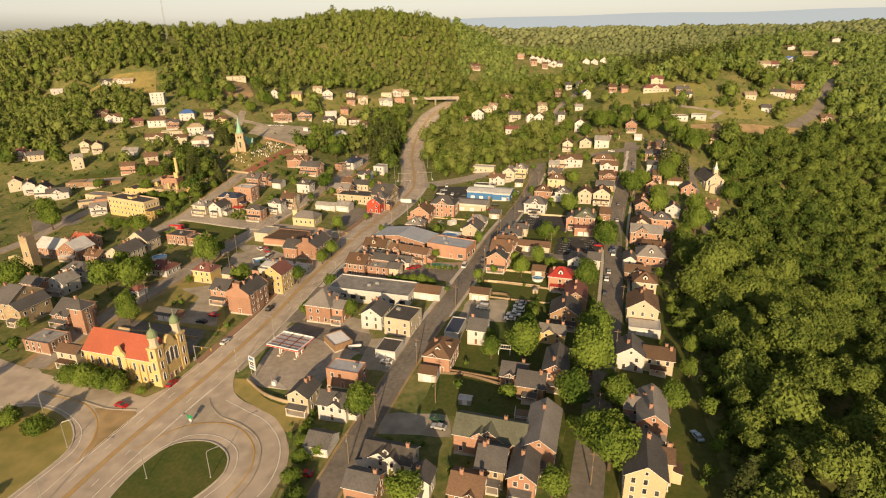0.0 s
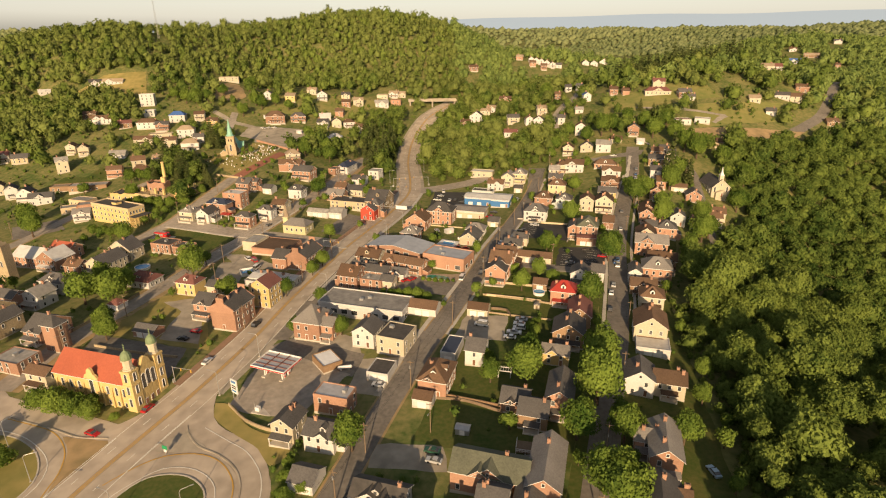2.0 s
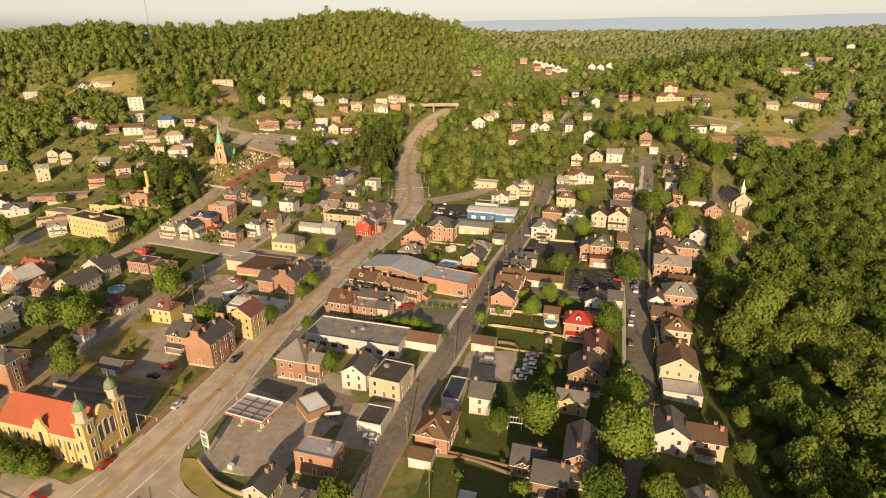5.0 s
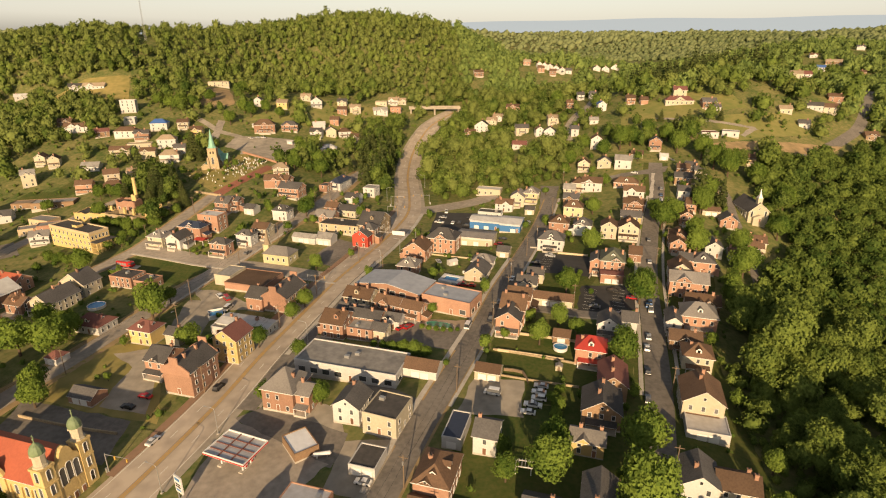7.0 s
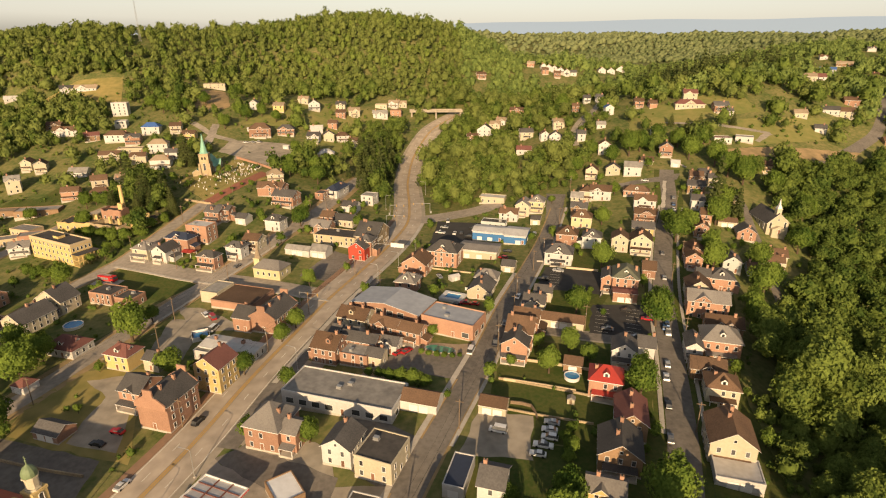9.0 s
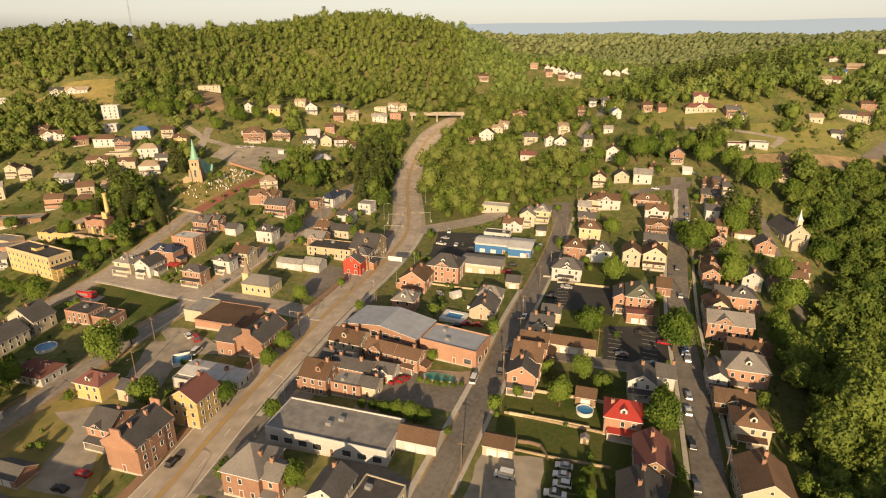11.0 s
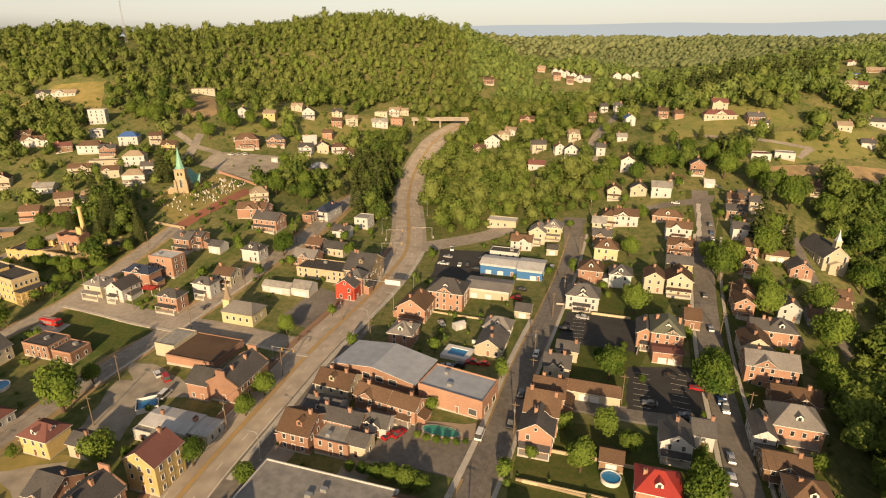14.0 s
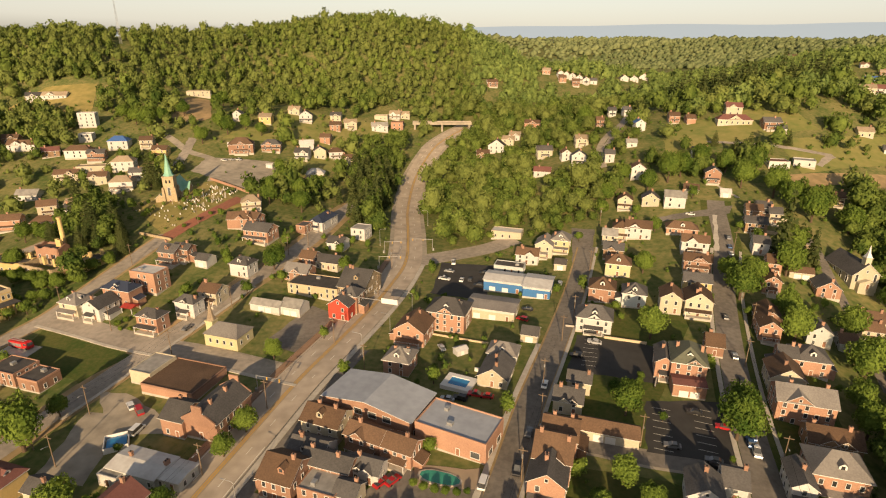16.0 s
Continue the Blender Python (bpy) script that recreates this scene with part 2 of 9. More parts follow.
def canopy(name, lo, hi, grain, relief=0.5):
    """Foliage of whole crowns: tint changes from crown to crown, mottling and relief at the scale of leaf clumps."""
    m = bpy.data.materials.new(name)
    m.use_nodes = True
    n, l = m.node_tree.nodes, m.node_tree.links
    n.remove(n["Principled BSDF"])
    tc, geo, oi = n.new("ShaderNodeTexCoord"), n.new("ShaderNodeNewGeometry"), n.new("ShaderNodeObjectInfo")
    fine, wide, each = n.new("ShaderNodeTexNoise"), n.new("ShaderNodeTexNoise"), n.new("ShaderNodeTexNoise")
    fine.inputs["Scale"].default_value, fine.inputs["Detail"].default_value = grain, 3.0
    each.inputs["Scale"].default_value, each.inputs["Detail"].default_value = 0.12, 1.0
    l.new(geo.outputs["Position"], each.inputs["Vector"])
    wide.inputs["Scale"].default_value, wide.inputs["Detail"].default_value = 0.011, 2.0
    l.new(tc.outputs["Object"], fine.inputs["Vector"])
    l.new(geo.outputs["Position"], wide.inputs["Vector"])
    total = None
    for out, weight in ((geo.outputs["Random Per Island"], 0.26), (oi.outputs["Random"], 0.25), (fine.outputs["Fac"], 0.6), (each.outputs["Fac"], 0.85), (wide.outputs["Fac"], 0.55)):
        k = n.new("ShaderNodeMath")
        k.operation = "MULTIPLY_ADD"
        k.inputs[1].default_value, k.inputs[2].default_value = weight, 0.0
        l.new(out, k.inputs[0])
        if total is not None:
            l.new(total, k.inputs[2])
        total = k.outputs[0]
    r = n.new("ShaderNodeMapRange")
    r.inputs["From Min"].default_value, r.inputs["From Max"].default_value = 0.92, 1.5
    l.new(total, r.inputs["Value"])
    mix = n.new("ShaderNodeMix")
    mix.data_type = "RGBA"
    mix.inputs["A"].default_value, mix.inputs["B"].default_value = (*lo, 1), (*hi, 1)
    l.new(r.outputs[0], mix.inputs["Factor"])
    d, t, s = n.new("ShaderNodeBsdfDiffuse"), n.new("ShaderNodeBsdfTranslucent"), n.new("ShaderNodeMixShader")
    s.inputs[0].default_value = 0.22
    bump = n.new("ShaderNodeBump")
    bump.inputs["Strength"].default_value, bump.inputs["Distance"].default_value = 0.6, relief
    l.new(fine.outputs["Fac"], bump.inputs["Height"])
    l.new(bump.outputs["Normal"], d.inputs["Normal"])
    for q in (d, t):
        l.new(mix.outputs["Result"], q.inputs["Color"])
    l.new(d.outputs[0], s.inputs[1])
    l.new(t.outputs[0], s.inputs[2])
    l.new(s.outputs[0], n["Material Output"].inputs["Surface"])
    return m


LEAF = canopy("broad_leaves", (0.042, 0.080, 0.016), (0.168, 0.230, 0.043), 5.0, 0.1)
LEAF_SHRUB = canopy("shrub_leaves", (0.046, 0.082, 0.018), (0.125, 0.175, 0.038), 1.2, 0.3)
LEAF_WOOD = canopy("woodland_leaves", (0.066, 0.092, 0.026), (0.178, 0.212, 0.058), 0.55, 0.9)
LEAF_BANK = canopy("bank_leaves", (0.038, 0.067, 0.016), (0.166, 0.214, 0.048), 0.8, 0.6)
# lifted above LEAF_WOOD: haze and facing sun put into the leaf colour
LEAF_SLOPE_HAZED = canopy("hazed_slope_leaves", (0.090, 0.134, 0.040), (0.222, 0.280, 0.078), 0.55, 0.6)
# distance haze is mixed into these leaf colours: paler and bluer than nearer woods
LEAF_FAR_HAZED = canopy("hazed_far_leaves", (0.116, 0.146, 0.064), (0.225, 0.250, 0.116), 0.16, 0.5)
LEAF_PINE = leaves("conifer_needles", (0.045, 0.068, 0.024), (0.125, 0.145, 0.05), 0.3)


# ---- mesh tools ----
class Shape:
    """Corners and faces of one mesh, with a material slot for each face."""

    def __init__(self):
        self.v, self.f, self.m = [], [], []

    def face(self, pts, slot=0):
        k = len(self.v)
        self.v += [tuple(p) for p in pts]
        self.f.append(tuple(range(k, k + len(pts))))
        self.m.append(slot)
        return self

    def box(self, x0, x1, y0, y1, z0, z1, slot=0, top=None):
        k = len(self.v)
        self.v += [(x, y, z) for z in (z0, z1) for x, y in ((x0, y0), (x1, y0), (x1, y1), (x0, y1))]
        for n, q in enumerate(((0, 3, 2, 1), (4, 5, 6, 7), (0, 1, 5, 4), (1, 2, 6, 5), (2, 3, 7, 6), (3, 0, 4, 7))):
            self.f.append(tuple(k + i for i in q))
            self.m.append(top if top is not None and n == 1 else slot)
        return self

    def prism(self, poly, axis, a0, a1, slot=0):
        """A polygon, counter-clockwise in (across, z), pushed along x or y from a0 to a1."""
        k, n = len(self.v), len(poly)
        for a in (a0, a1):
            self.v += [(p, a, z) if axis == "y" else (a, p, z) for p, z in poly]
        flip = axis == "x"
        ends = [tuple(range(k, k + n)), tuple(range(k + 2 * n - 1, k + n - 1, -1))]
        sides = [(k + (i + 1) % n, k + i, k + n + i, k + n + (i + 1) % n) for i in range(n)]
        for q in ends + sides:
            self.f.append(tuple(reversed(q)) if flip else q)
            self.m.append(slot)
        return self

    def tube(self, p, q, r0, r1=None, sides=8, slot=0, caps=True):
        p, q = Vector(p), Vector(q)
        r1 = r0 if r1 is None else r1
        turn = (q - p).to_track_quat("Z", "Y")
        k = len(self.v)
        for c, r in ((p, r0), (q, r1)):
            for i in range(sides):
                a = 2 * math.pi * i / sides
                self.v.append(tuple(c + turn @ Vector((r * math.cos(a), r * math.sin(a), 0))))
        for i in range(sides):
            j = (i + 1) % sides
            self.f.append((k + i, k + j, k + sides + j, k + sides + i))
            self.m.append(slot)
        if caps:
            self.f += [tuple(range(k + sides - 1, k - 1, -1)), tuple(range(k + sides, k + 2 * sides))]
            self.m += [slot, slot]
        return self

    def path(self, points, r, sides=3):
        """One bent tube through the points."""
        k = len(self.v)
        for n, p in enumerate(points):
            d = Vector(points[min(n + 1, len(points) - 1)]) - Vector(points[max(n - 1, 0)])
            turn = d.to_track_quat("Z", "Y")
            self.v += [tuple(Vector(p) + turn @ Vector((r * math.cos(6.2832 * i / sides), r * math.sin(6.2832 * i / sides), 0))) for i in range(sides)]
        for n in range(len(points) - 1):
            for i in range(sides):
                j = (i + 1) % sides
                self.f.append((k + n * sides + i, k + n * sides + j, k + (n + 1) * sides + j, k + (n + 1) * sides + i))
                self.m.append(0)
        return self

    def lathe(self, profile, sides=12, slot=0, cx=0.0, cy=0.0, turn=0.0):
        """Rings of (radius, z), closed into a turned body."""
        k = len(self.v)
        for r, z in profile:
            for i in range(sides):
                a = 2 * math.pi * (i + turn) / sides
                self.v.append((cx + r * math.cos(a), cy + r * math.sin(a), z))
        for s in range(len(profile) - 1):
            for i in range(sides):
                j = (i + 1) % sides
                self.f.append((k + s * sides + i, k + s * sides + j, k + (s + 1) * sides + j, k + (s + 1) * sides + i))
                self.m.append(slot)
        e = k + (len(profile) - 1) * sides
        self.f += [tuple(range(k + sides - 1, k - 1, -1)), tuple(range(e, e + sides))]
        self.m += [slot, slot]
        return self

    def mesh(self, name, *mats):
        me = bpy.data.meshes.new(name)
        me.from_pydata(self.v, [], self.f)
        for m in mats:
            me.materials.append(m)
        if len(mats) > 1:
            me.polygons.foreach_set("material_index", self.m)
        me.update()
        return me


def part(name, shape, mats, parent=None, label="", at=None):
    """One mesh object; under a thing or a part when a parent is given."""
    mats = mats if isinstance(mats, (tuple, list)) else (mats,)
    me = shape.mesh(name, *mats) if isinstance(shape, Shape) else shape
    ob = new(name, me)
    if parent is not None:
        ob.parent = parent
    if at is not None:
        ob.matrix_basis = at
    if label:
        tagged(ob, label)
    return ob


def thing(name, m, label, category, group=""):
    e = new(name)
    e.empty_display_size = 0.5
    e.matrix_basis = m
    return tagged(e, label, category, group)


def bulk(name, verts, tris, mat):
    """A large mesh straight from arrays of corners and triangles."""
    me = bpy.data.meshes.new(name)
    me.vertices.add(len(verts))
    me.vertices.foreach_set("co", np.asarray(verts, np.float32).ravel())
    me.loops.add(3 * len(tris))
    me.loops.foreach_set("vertex_index", np.asarray(tris, np.int32).ravel())
    me.polygons.add(len(tris))
    me.polygons.foreach_set("loop_start", np.arange(0, 3 * len(tris), 3, dtype=np.int32))
    me.materials.append(mat)
    me.update(calc_edges=True)
    return new(name, me)


# ---- terrain ----
RISES_HILLS = [(-160, 980, 75.5, 300), (-502, 758, 35.0, 110), (740, 980, 47.4, 300), (224, 530, 19.5, 70), (-40, 626, -3.5, 110), (290, 230, -27.7, 110), (422, 626, 24.2, 110), (140, 362, 4.0, 70), (-304, 296, -4.8, 110), (-700, 656, 36.1, 180), (98, 194, 3.2, 70), (14, 404, -5.9, 70), (-304, 824, 27.1, 110), (812, 1304, -1.3, 180), (-196, 698, -42.2, 70), (-106, 890, 27.6, 110), (-196, 572, 0.0, 70), (140, 614, 19.5, 70), (-322, 446, -8.8, 70), (-112, 110, -5.6, 70), (-448, 614, -15.1, 70), (-364, 698, 27.3, 70), (92, 956, -6.7, 110), (182, 824, 24.7, 70)]
RISES_TOWN = [(-154, 404, 7.3, 70), (224, 236, -22.4, 70), (-592, 1196, 3.7, 180), (380, 1340, 9.6, 300), (-364, 530, 16.0, 70), (-28, 530, -13.9, 70), (98, 488, 13.4, 70), (272, -100, -9.0, 180), (554, 956, 34.7, 110), (-436, 956, 5.1, 110), (56, 1304, 17.5, 180), (224, 404, 18.0, 70), (98, 782, 4.8, 70), (14, 278, 3.3, 70), (-196, 656, 31.2, 70), (-154, 320, -3.0, 70), (-376, -100, -5.9, 180), (-322, 614, 1.7, 70), (-40, 824, 31.3, 110), (-196, 194, 3.9, 70), (704, 656, 22.9, 180), (272, 1196, 16.5, 180), (56, 110, 6.1, 70), (308, 614, 21.9, 70)]
RISES_MORE = [(14, 698, -9.3, 70), (-406, 404, -5.4, 70), (308, 320, -20.6, 70), (140, 278, 10.8, 70), (434, 488, 10.4, 70), (-112, 488, 7.8, 70), (-448, 698, 25.2, 70), (224, 698, -6.1, 70), (-154, 698, -14.1, 70), (98, 866, -19.5, 70), (266, 614, 21.0, 70), (392, 320, 13.2, 70), (-406, 656, -27.2, 70), (-238, 320, -3.8, 70), (-376, 1088, 21.3, 180), (-700, 980, 8.8, 180), (-568, 428, 3.0, 110), (-154, 656, 17.2, 70), (128, 822, 13, 48), (222, 872, 9, 42), (52, 905, 27, 46), (260, 1600, -46, 260), (-20, 900, 6, 50)]
RISES_TOWN += RISES_MORE


def ground(x, y):
    """Height of the land: a valley floor, the hills round it, and a plateau that runs to the horizon."""
    far = np.clip((np.hypot(x, y - 300.0) - 700.0) / 900.0, 0, 1)
    z = 104.0 * far * far * (3 - 2 * far)
    for cx, cy, h, r in RISES_TOWN + RISES_HILLS:
        z = z + h * np.exp(-((x - cx) ** 2 + (y - cy) ** 2) / (2.0 * r * r))
    roll = np.sin(x / 260.0 + 1.3) * np.sin(y / 310.0) + 0.6 * np.sin(x / 140.0 - y / 190.0)
    ripple = np.sin(x / 170.0 + 2.0 * np.sin(y / 400.0)) * np.sin(y / 130.0 + 0.7)
    return z + far * (7.0 * roll + 9.0 * ripple * np.clip(far * 2 - 0.8, 0, 1))


def gz(x, y):
    return float(ground(float(x), float(y)))


def spaced(lo, a, b, hi, fine, grow):
    """Coordinates with a fine step from a to b and steps that grow outwards to lo and hi."""
    mid = list(np.arange(a, b + 0.1, fine))
    out, step, p = [], fine, b
    while p < hi:
        step *= grow
        p += step
        out.append(min(p, hi))
    low, step, p = [], fine, a
    while p > lo:
        step *= grow
        p -= step
        low.append(max(p, lo))
    return np.array(low[::-1] + mid + out)


gx_, gy_ = spaced(-4300, -320, 340, 4300, 5.0, 1.07), spaced(-900, 60, 660, 4650, 5.0, 1.06)
GX, GY = np.meshgrid(gx_, gy_)
verts = np.stack([GX, GY, ground(GX, GY)], -1).reshape(-1, 3)
nx = len(gx_)
ii = (np.arange(len(gy_) - 1)[:, None] * nx + np.arange(nx - 1)[None, :]).ravel()
tris = np.concatenate([np.stack([ii, ii + 1, ii + nx + 1], -1), np.stack([ii, ii + nx + 1, ii + nx], -1)])
land = tagged(bulk("ground", verts, tris, GROUND), "rough sunlit valley ground of green and dry grass", "ground", kind="structure")
for poly in land.data.polygons:
    poly.use_smooth = True

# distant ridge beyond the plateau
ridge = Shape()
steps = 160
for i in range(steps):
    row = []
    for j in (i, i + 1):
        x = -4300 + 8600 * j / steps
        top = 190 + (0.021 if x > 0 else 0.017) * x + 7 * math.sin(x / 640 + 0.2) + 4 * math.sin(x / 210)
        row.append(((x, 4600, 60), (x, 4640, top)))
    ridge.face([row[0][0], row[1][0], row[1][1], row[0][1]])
# near-black base; the blue-grey emission stands in for distance haze
RIDGE = bpy.data.materials.new("glowing_haze_ridge")
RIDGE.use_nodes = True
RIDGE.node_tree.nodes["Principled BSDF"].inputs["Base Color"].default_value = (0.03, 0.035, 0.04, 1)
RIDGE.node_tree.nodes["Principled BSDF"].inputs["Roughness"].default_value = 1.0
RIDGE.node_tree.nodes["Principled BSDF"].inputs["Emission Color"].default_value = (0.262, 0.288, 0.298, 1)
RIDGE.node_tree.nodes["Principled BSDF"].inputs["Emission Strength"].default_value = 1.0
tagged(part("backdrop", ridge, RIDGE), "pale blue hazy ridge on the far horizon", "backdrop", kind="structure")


# ---- roads ----
def smooth(points, step=4.0):
    """A curve through the points, sampled evenly, with its sideways directions."""
    p = [Vector((a, b)) for a, b in points]
    p = [2 * p[0] - p[1]] + p + [2 * p[-1] - p[-2]]
    out = []
    for i in range(1, len(p) - 2):
        n = max(2, int((p[i + 1] - p[i]).length / step))
        for k in range(n):
            t = k / n
            out.append(0.5 * (2 * p[i] + (p[i + 1] - p[i - 1]) * t + (2 * p[i - 1] - 5 * p[i] + 4 * p[i + 1] - p[i + 2]) * t * t + (3 * p[i] - p[i - 1] - 3 * p[i + 1] + p[i + 2]) * t ** 3))
    out.append(p[-2])
    side = []
    for i in range(len(out)):
        d = (out[min(i + 1, len(out) - 1)] - out[max(i - 1, 0)]).normalized()
        side.append(Vector((d.y, -d.x)))
    return out, side


def ribbon(shape, points, o0, o1, lift, skirt=0.0, across=4, step=4.0, dash=None):
    """A band between two offsets from a line, laid over the land; skirt gives it side faces; dash = (mark, period) breaks it up."""
    c, s = smooth(points, step if dash is None else 1.0)
    run = 0.0
    for i in range(len(c) - 1):
        run += (c[i + 1] - c[i]).length
        if dash and run % dash[1] > dash[0]:
            continue
        for k in range(across):
            a, b = o0 + (o1 - o0) * k / across, o0 + (o1 - o0) * (k + 1) / across
            q = [c[i] + s[i] * a, c[i] + s[i] * b, c[i + 1] + s[i + 1] * b, c[i + 1] + s[i + 1] * a]
            shape.face([(v.x, v.y, gz(v.x, v.y) + lift) for v in q])
        if skirt:
            for o in (o0, o1):
                q = [c[i] + s[i] * o, c[i + 1] + s[i + 1] * o]
                shape.face([(v.x, v.y, gz(v.x, v.y) + lift - e) for e in (0, skirt) for v in (q if e == 0 else q[::-1])])
    return shape


def patch(name, corners, mat, lift, label, category, step=4.0):
    """A four-cornered piece of surface laid over the land."""
    a, b, c, d = (Vector(p) for p in corners)
    n, m = max(2, int(max((b - a).length, (c - d).length) / step)), max(2, int(max((d - a).length, (c - b).length) / step))
    s = Shape()
    grid = [[(a.lerp(b, i / n)).lerp(d.lerp(c, i / n), j / m) for i in range(n + 1)] for j in range(m + 1)]
    wob = random.Random(int(a.x * 7 + a.y * 13))
    for j in range(m + 1):
        for i in range(n + 1):
            if i in (0, n) or j in (0, m):
                grid[j][i] = grid[j][i] + Vector((wob.uniform(-0.5, 0.5), wob.uniform(-0.5, 0.5)))
    for j in range(m):
        for i in range(n):
            s.face([(v.x, v.y, gz(v.x, v.y) + lift) for v in (grid[j][i], grid[j][i + 1], grid[j + 1][i + 1], grid[j + 1][i])])
    ob = part(name, s, mat)
    return tagged(ob, label, category, kind="structure")


MAIN = [(-135, 20), (-115, 75), (-105, 111), (-98, 136), (-90, 157), (-82, 177), (-72, 208), (-65, 238), (-57, 267), (-49, 296), (-41, 320), (-33, 345), (-26, 372), (-21, 400), (-22, 433), (-26, 486), (-25, 549), (-15, 601), (-3, 628), (20, 660)]
AVENUE = [(-149, 177), (-145, 205), (-136, 232), (-129, 256), (-121.5, 280), (-114.5, 299), (-107, 318), (-99, 338), (-89, 365), (-79, 390), (-70, 425), (-65, 456), (-60, 480)]
CROSS = [(-160, 338), (-138, 329.5), (-122, 323), (-104, 317.5), (-90, 314), (-75, 309), (-60, 303.5), (-47, 299)]
FAR_LEFT = [(-186, 270), (-178, 303), (-168, 325), (-161, 338), (-156, 356), (-149.5, 380), (-142, 407)]
ALLEY = [(-46, 70), (-33, 111), (-25, 137), (-15, 168), (-2, 204), (14, 245), (26, 281), (39, 316), (56, 363), (70, 405)]
LANE = [(21, 263), (38, 263), (54, 258), (78, 254)]
RIGHT_STREET = [(20, 60), (36, 113), (54, 165), (68, 205), (80, 245), (91, 284), (105, 325), (119, 362), (130, 387.5), (136, 406), (141, 424), (145, 436)]
SIDE = [(-18, 402), (3, 411), (22, 418), (36, 426)]
CHAPEL_LANE = [(150, 300), (160, 335), (167, 365), (172, 395), (160, 420)]
RAMP_OUT = [(-79, 186), (-78.5, 172), (-75, 160.5), (-68.5, 153.5), (-60, 148.2), (-53.5, 141.5), (-50.2, 133.5), (-49.2, 126), (-50.2, 119.5), (-57, 100)]
OVAL = [(-99, 112), (-93.5, 128), (-87.5, 136.5), (-81, 142.5), (-72, 143.5), (-64.5, 140.8), (-59.5, 136), (-57, 130.5), (-57.2, 124), (-60.5, 118), (-70, 105)]
RAMP_LEFT = [(-175, 146), (-150, 155.5), (-141, 160), (-131, 159.5), (-121, 155), (-112.5, 147.5), (-108.8, 139), (-109.5, 130), (-113, 120), (-121, 100)]
SOUTH = [(-190, 190), (-168, 178), (-143, 168), (-124, 163), (-106, 157), (-96, 153)]
FAR_RIGHT = [(245, 440), (267, 459), (303, 486), (336, 516), (390, 590), (442, 661)]
HILL_ROAD = [(-150, 485), (-160, 520), (-186, 537), (-205, 556), (-224, 573)]
LEFT_BACK = [(-262, 270), (-248, 315), (-239, 352), (-225, 385), (-205, 410)]
UPPER = [(100, 500), (104.5, 532), (116, 557), (135, 581), (146, 596), (152, 625)]
ROADS = [("highway", MAIN, 7.7, HIGHWAY, 0.14, "wide four-lane highway of pale worn paving with yellow centre line"),
         ("avenue", AVENUE, 4.2, PALESTREET, 0.10, "worn grey town avenue between houses"),
         ("cross_street", CROSS, 4.4, PALESTREET, 0.12, "grey cross street with pale edges"),
         ("hill_street", FAR_LEFT, 4.0, PALESTREET, 0.08, "narrow street climbing towards the stone church"),
         ("back_street", ALLEY, 4.0, ASPHALT, 0.10, "narrow grey back street behind the shops"),
         ("lane", LANE, 2.6, ASPHALT, 0.08, "short grey lane between back gardens"),
         ("residential_street", RIGHT_STREET, 4.3, ASPHALT, 0.10, "residential street with parked cars along the kerb"),
         ("side_street", SIDE, 5.6, PALESTREET, 0.11, "side street joining the highway at the lights"),
         ("chapel_lane", CHAPEL_LANE, 2.2, ASPHALT, 0.08, "narrow lane beside the white chapel"),
         ("exit_ramp", RAMP_OUT, 4.2, HIGHWAY, 0.12, "curved exit ramp beside the highway"),
         ("loop_ramp", OVAL, 3.8, HIGHWAY, 0.10, "loop ramp round an oval lawn"),
         ("entry_ramp", RAMP_LEFT, 4.2, HIGHWAY, 0.12, "curved entry ramp with white edge lines"),
         ("south_street", SOUTH, 5.5, HIGHWAY, 0.09, "broad street meeting the highway by the church"),
         ("ridge_road", FAR_RIGHT, 4.0, ASPHALT, 0.12, "asphalt road on the far slope"),
         ("hill_road", HILL_ROAD, 2.6, GRAVEL, 0.10, "pale gravel road on the hillside"),
         ("west_street", LEFT_BACK, 4.0, PALESTREET, 0.10, "grey street at the foot of the hill"),
         ("upper_street", UPPER, 2.3, GRAVEL, 0.12, "narrow street climbing the far slope")]
for line, half, mat in ((AVENUE, 7.0, DIRT), (ALLEY, 4.8, DIRT), (RIGHT_STREET, 7.6, LAWN), (CROSS, 5.2, GRAVEL), (MAIN[5:], 10.0, GRAVEL), (SIDE, 6.5, GRAVEL), (FAR_LEFT, 5.5, DIRT), (LANE, 3.6, GRAVEL), (LEFT_BACK, 5.5, DIRT)):
    tagged(part("verge", ribbon(Shape(), line, -half, half, 0.045), mat), "worn pale verge along the street", "verge", kind="structure")
tagged(part("parking_lane", ribbon(Shape(), MAIN[6:11], 7.0, 14.0, 0.08), ASPHALT), "worn asphalt parking lane beside the highway", "road", kind="structure")
for name, line, half, mat, lift, label in ROADS:
    tagged(part(name, ribbon(Shape(), line, -half, half, lift), mat), label, "road", kind="structure")

IN_EDGE = [(-92.4, 122.7), (-89.3, 130.8), (-84.5, 137.2), (-78.3, 141.8), (-71.1, 141.6), (-64.8, 138.4), (-60.6, 133.5), (-59.2, 127.3), (-60.4, 122.4), (-64.2, 117.0)]
OUT_EDGE = [(-72.5, 158), (-63, 151.5), (-56.1, 146.6), (-50.5, 139.4), (-47.9, 133.3), (-47.0, 126.7), (-47.7, 120.7), (-49.6, 116.1)]
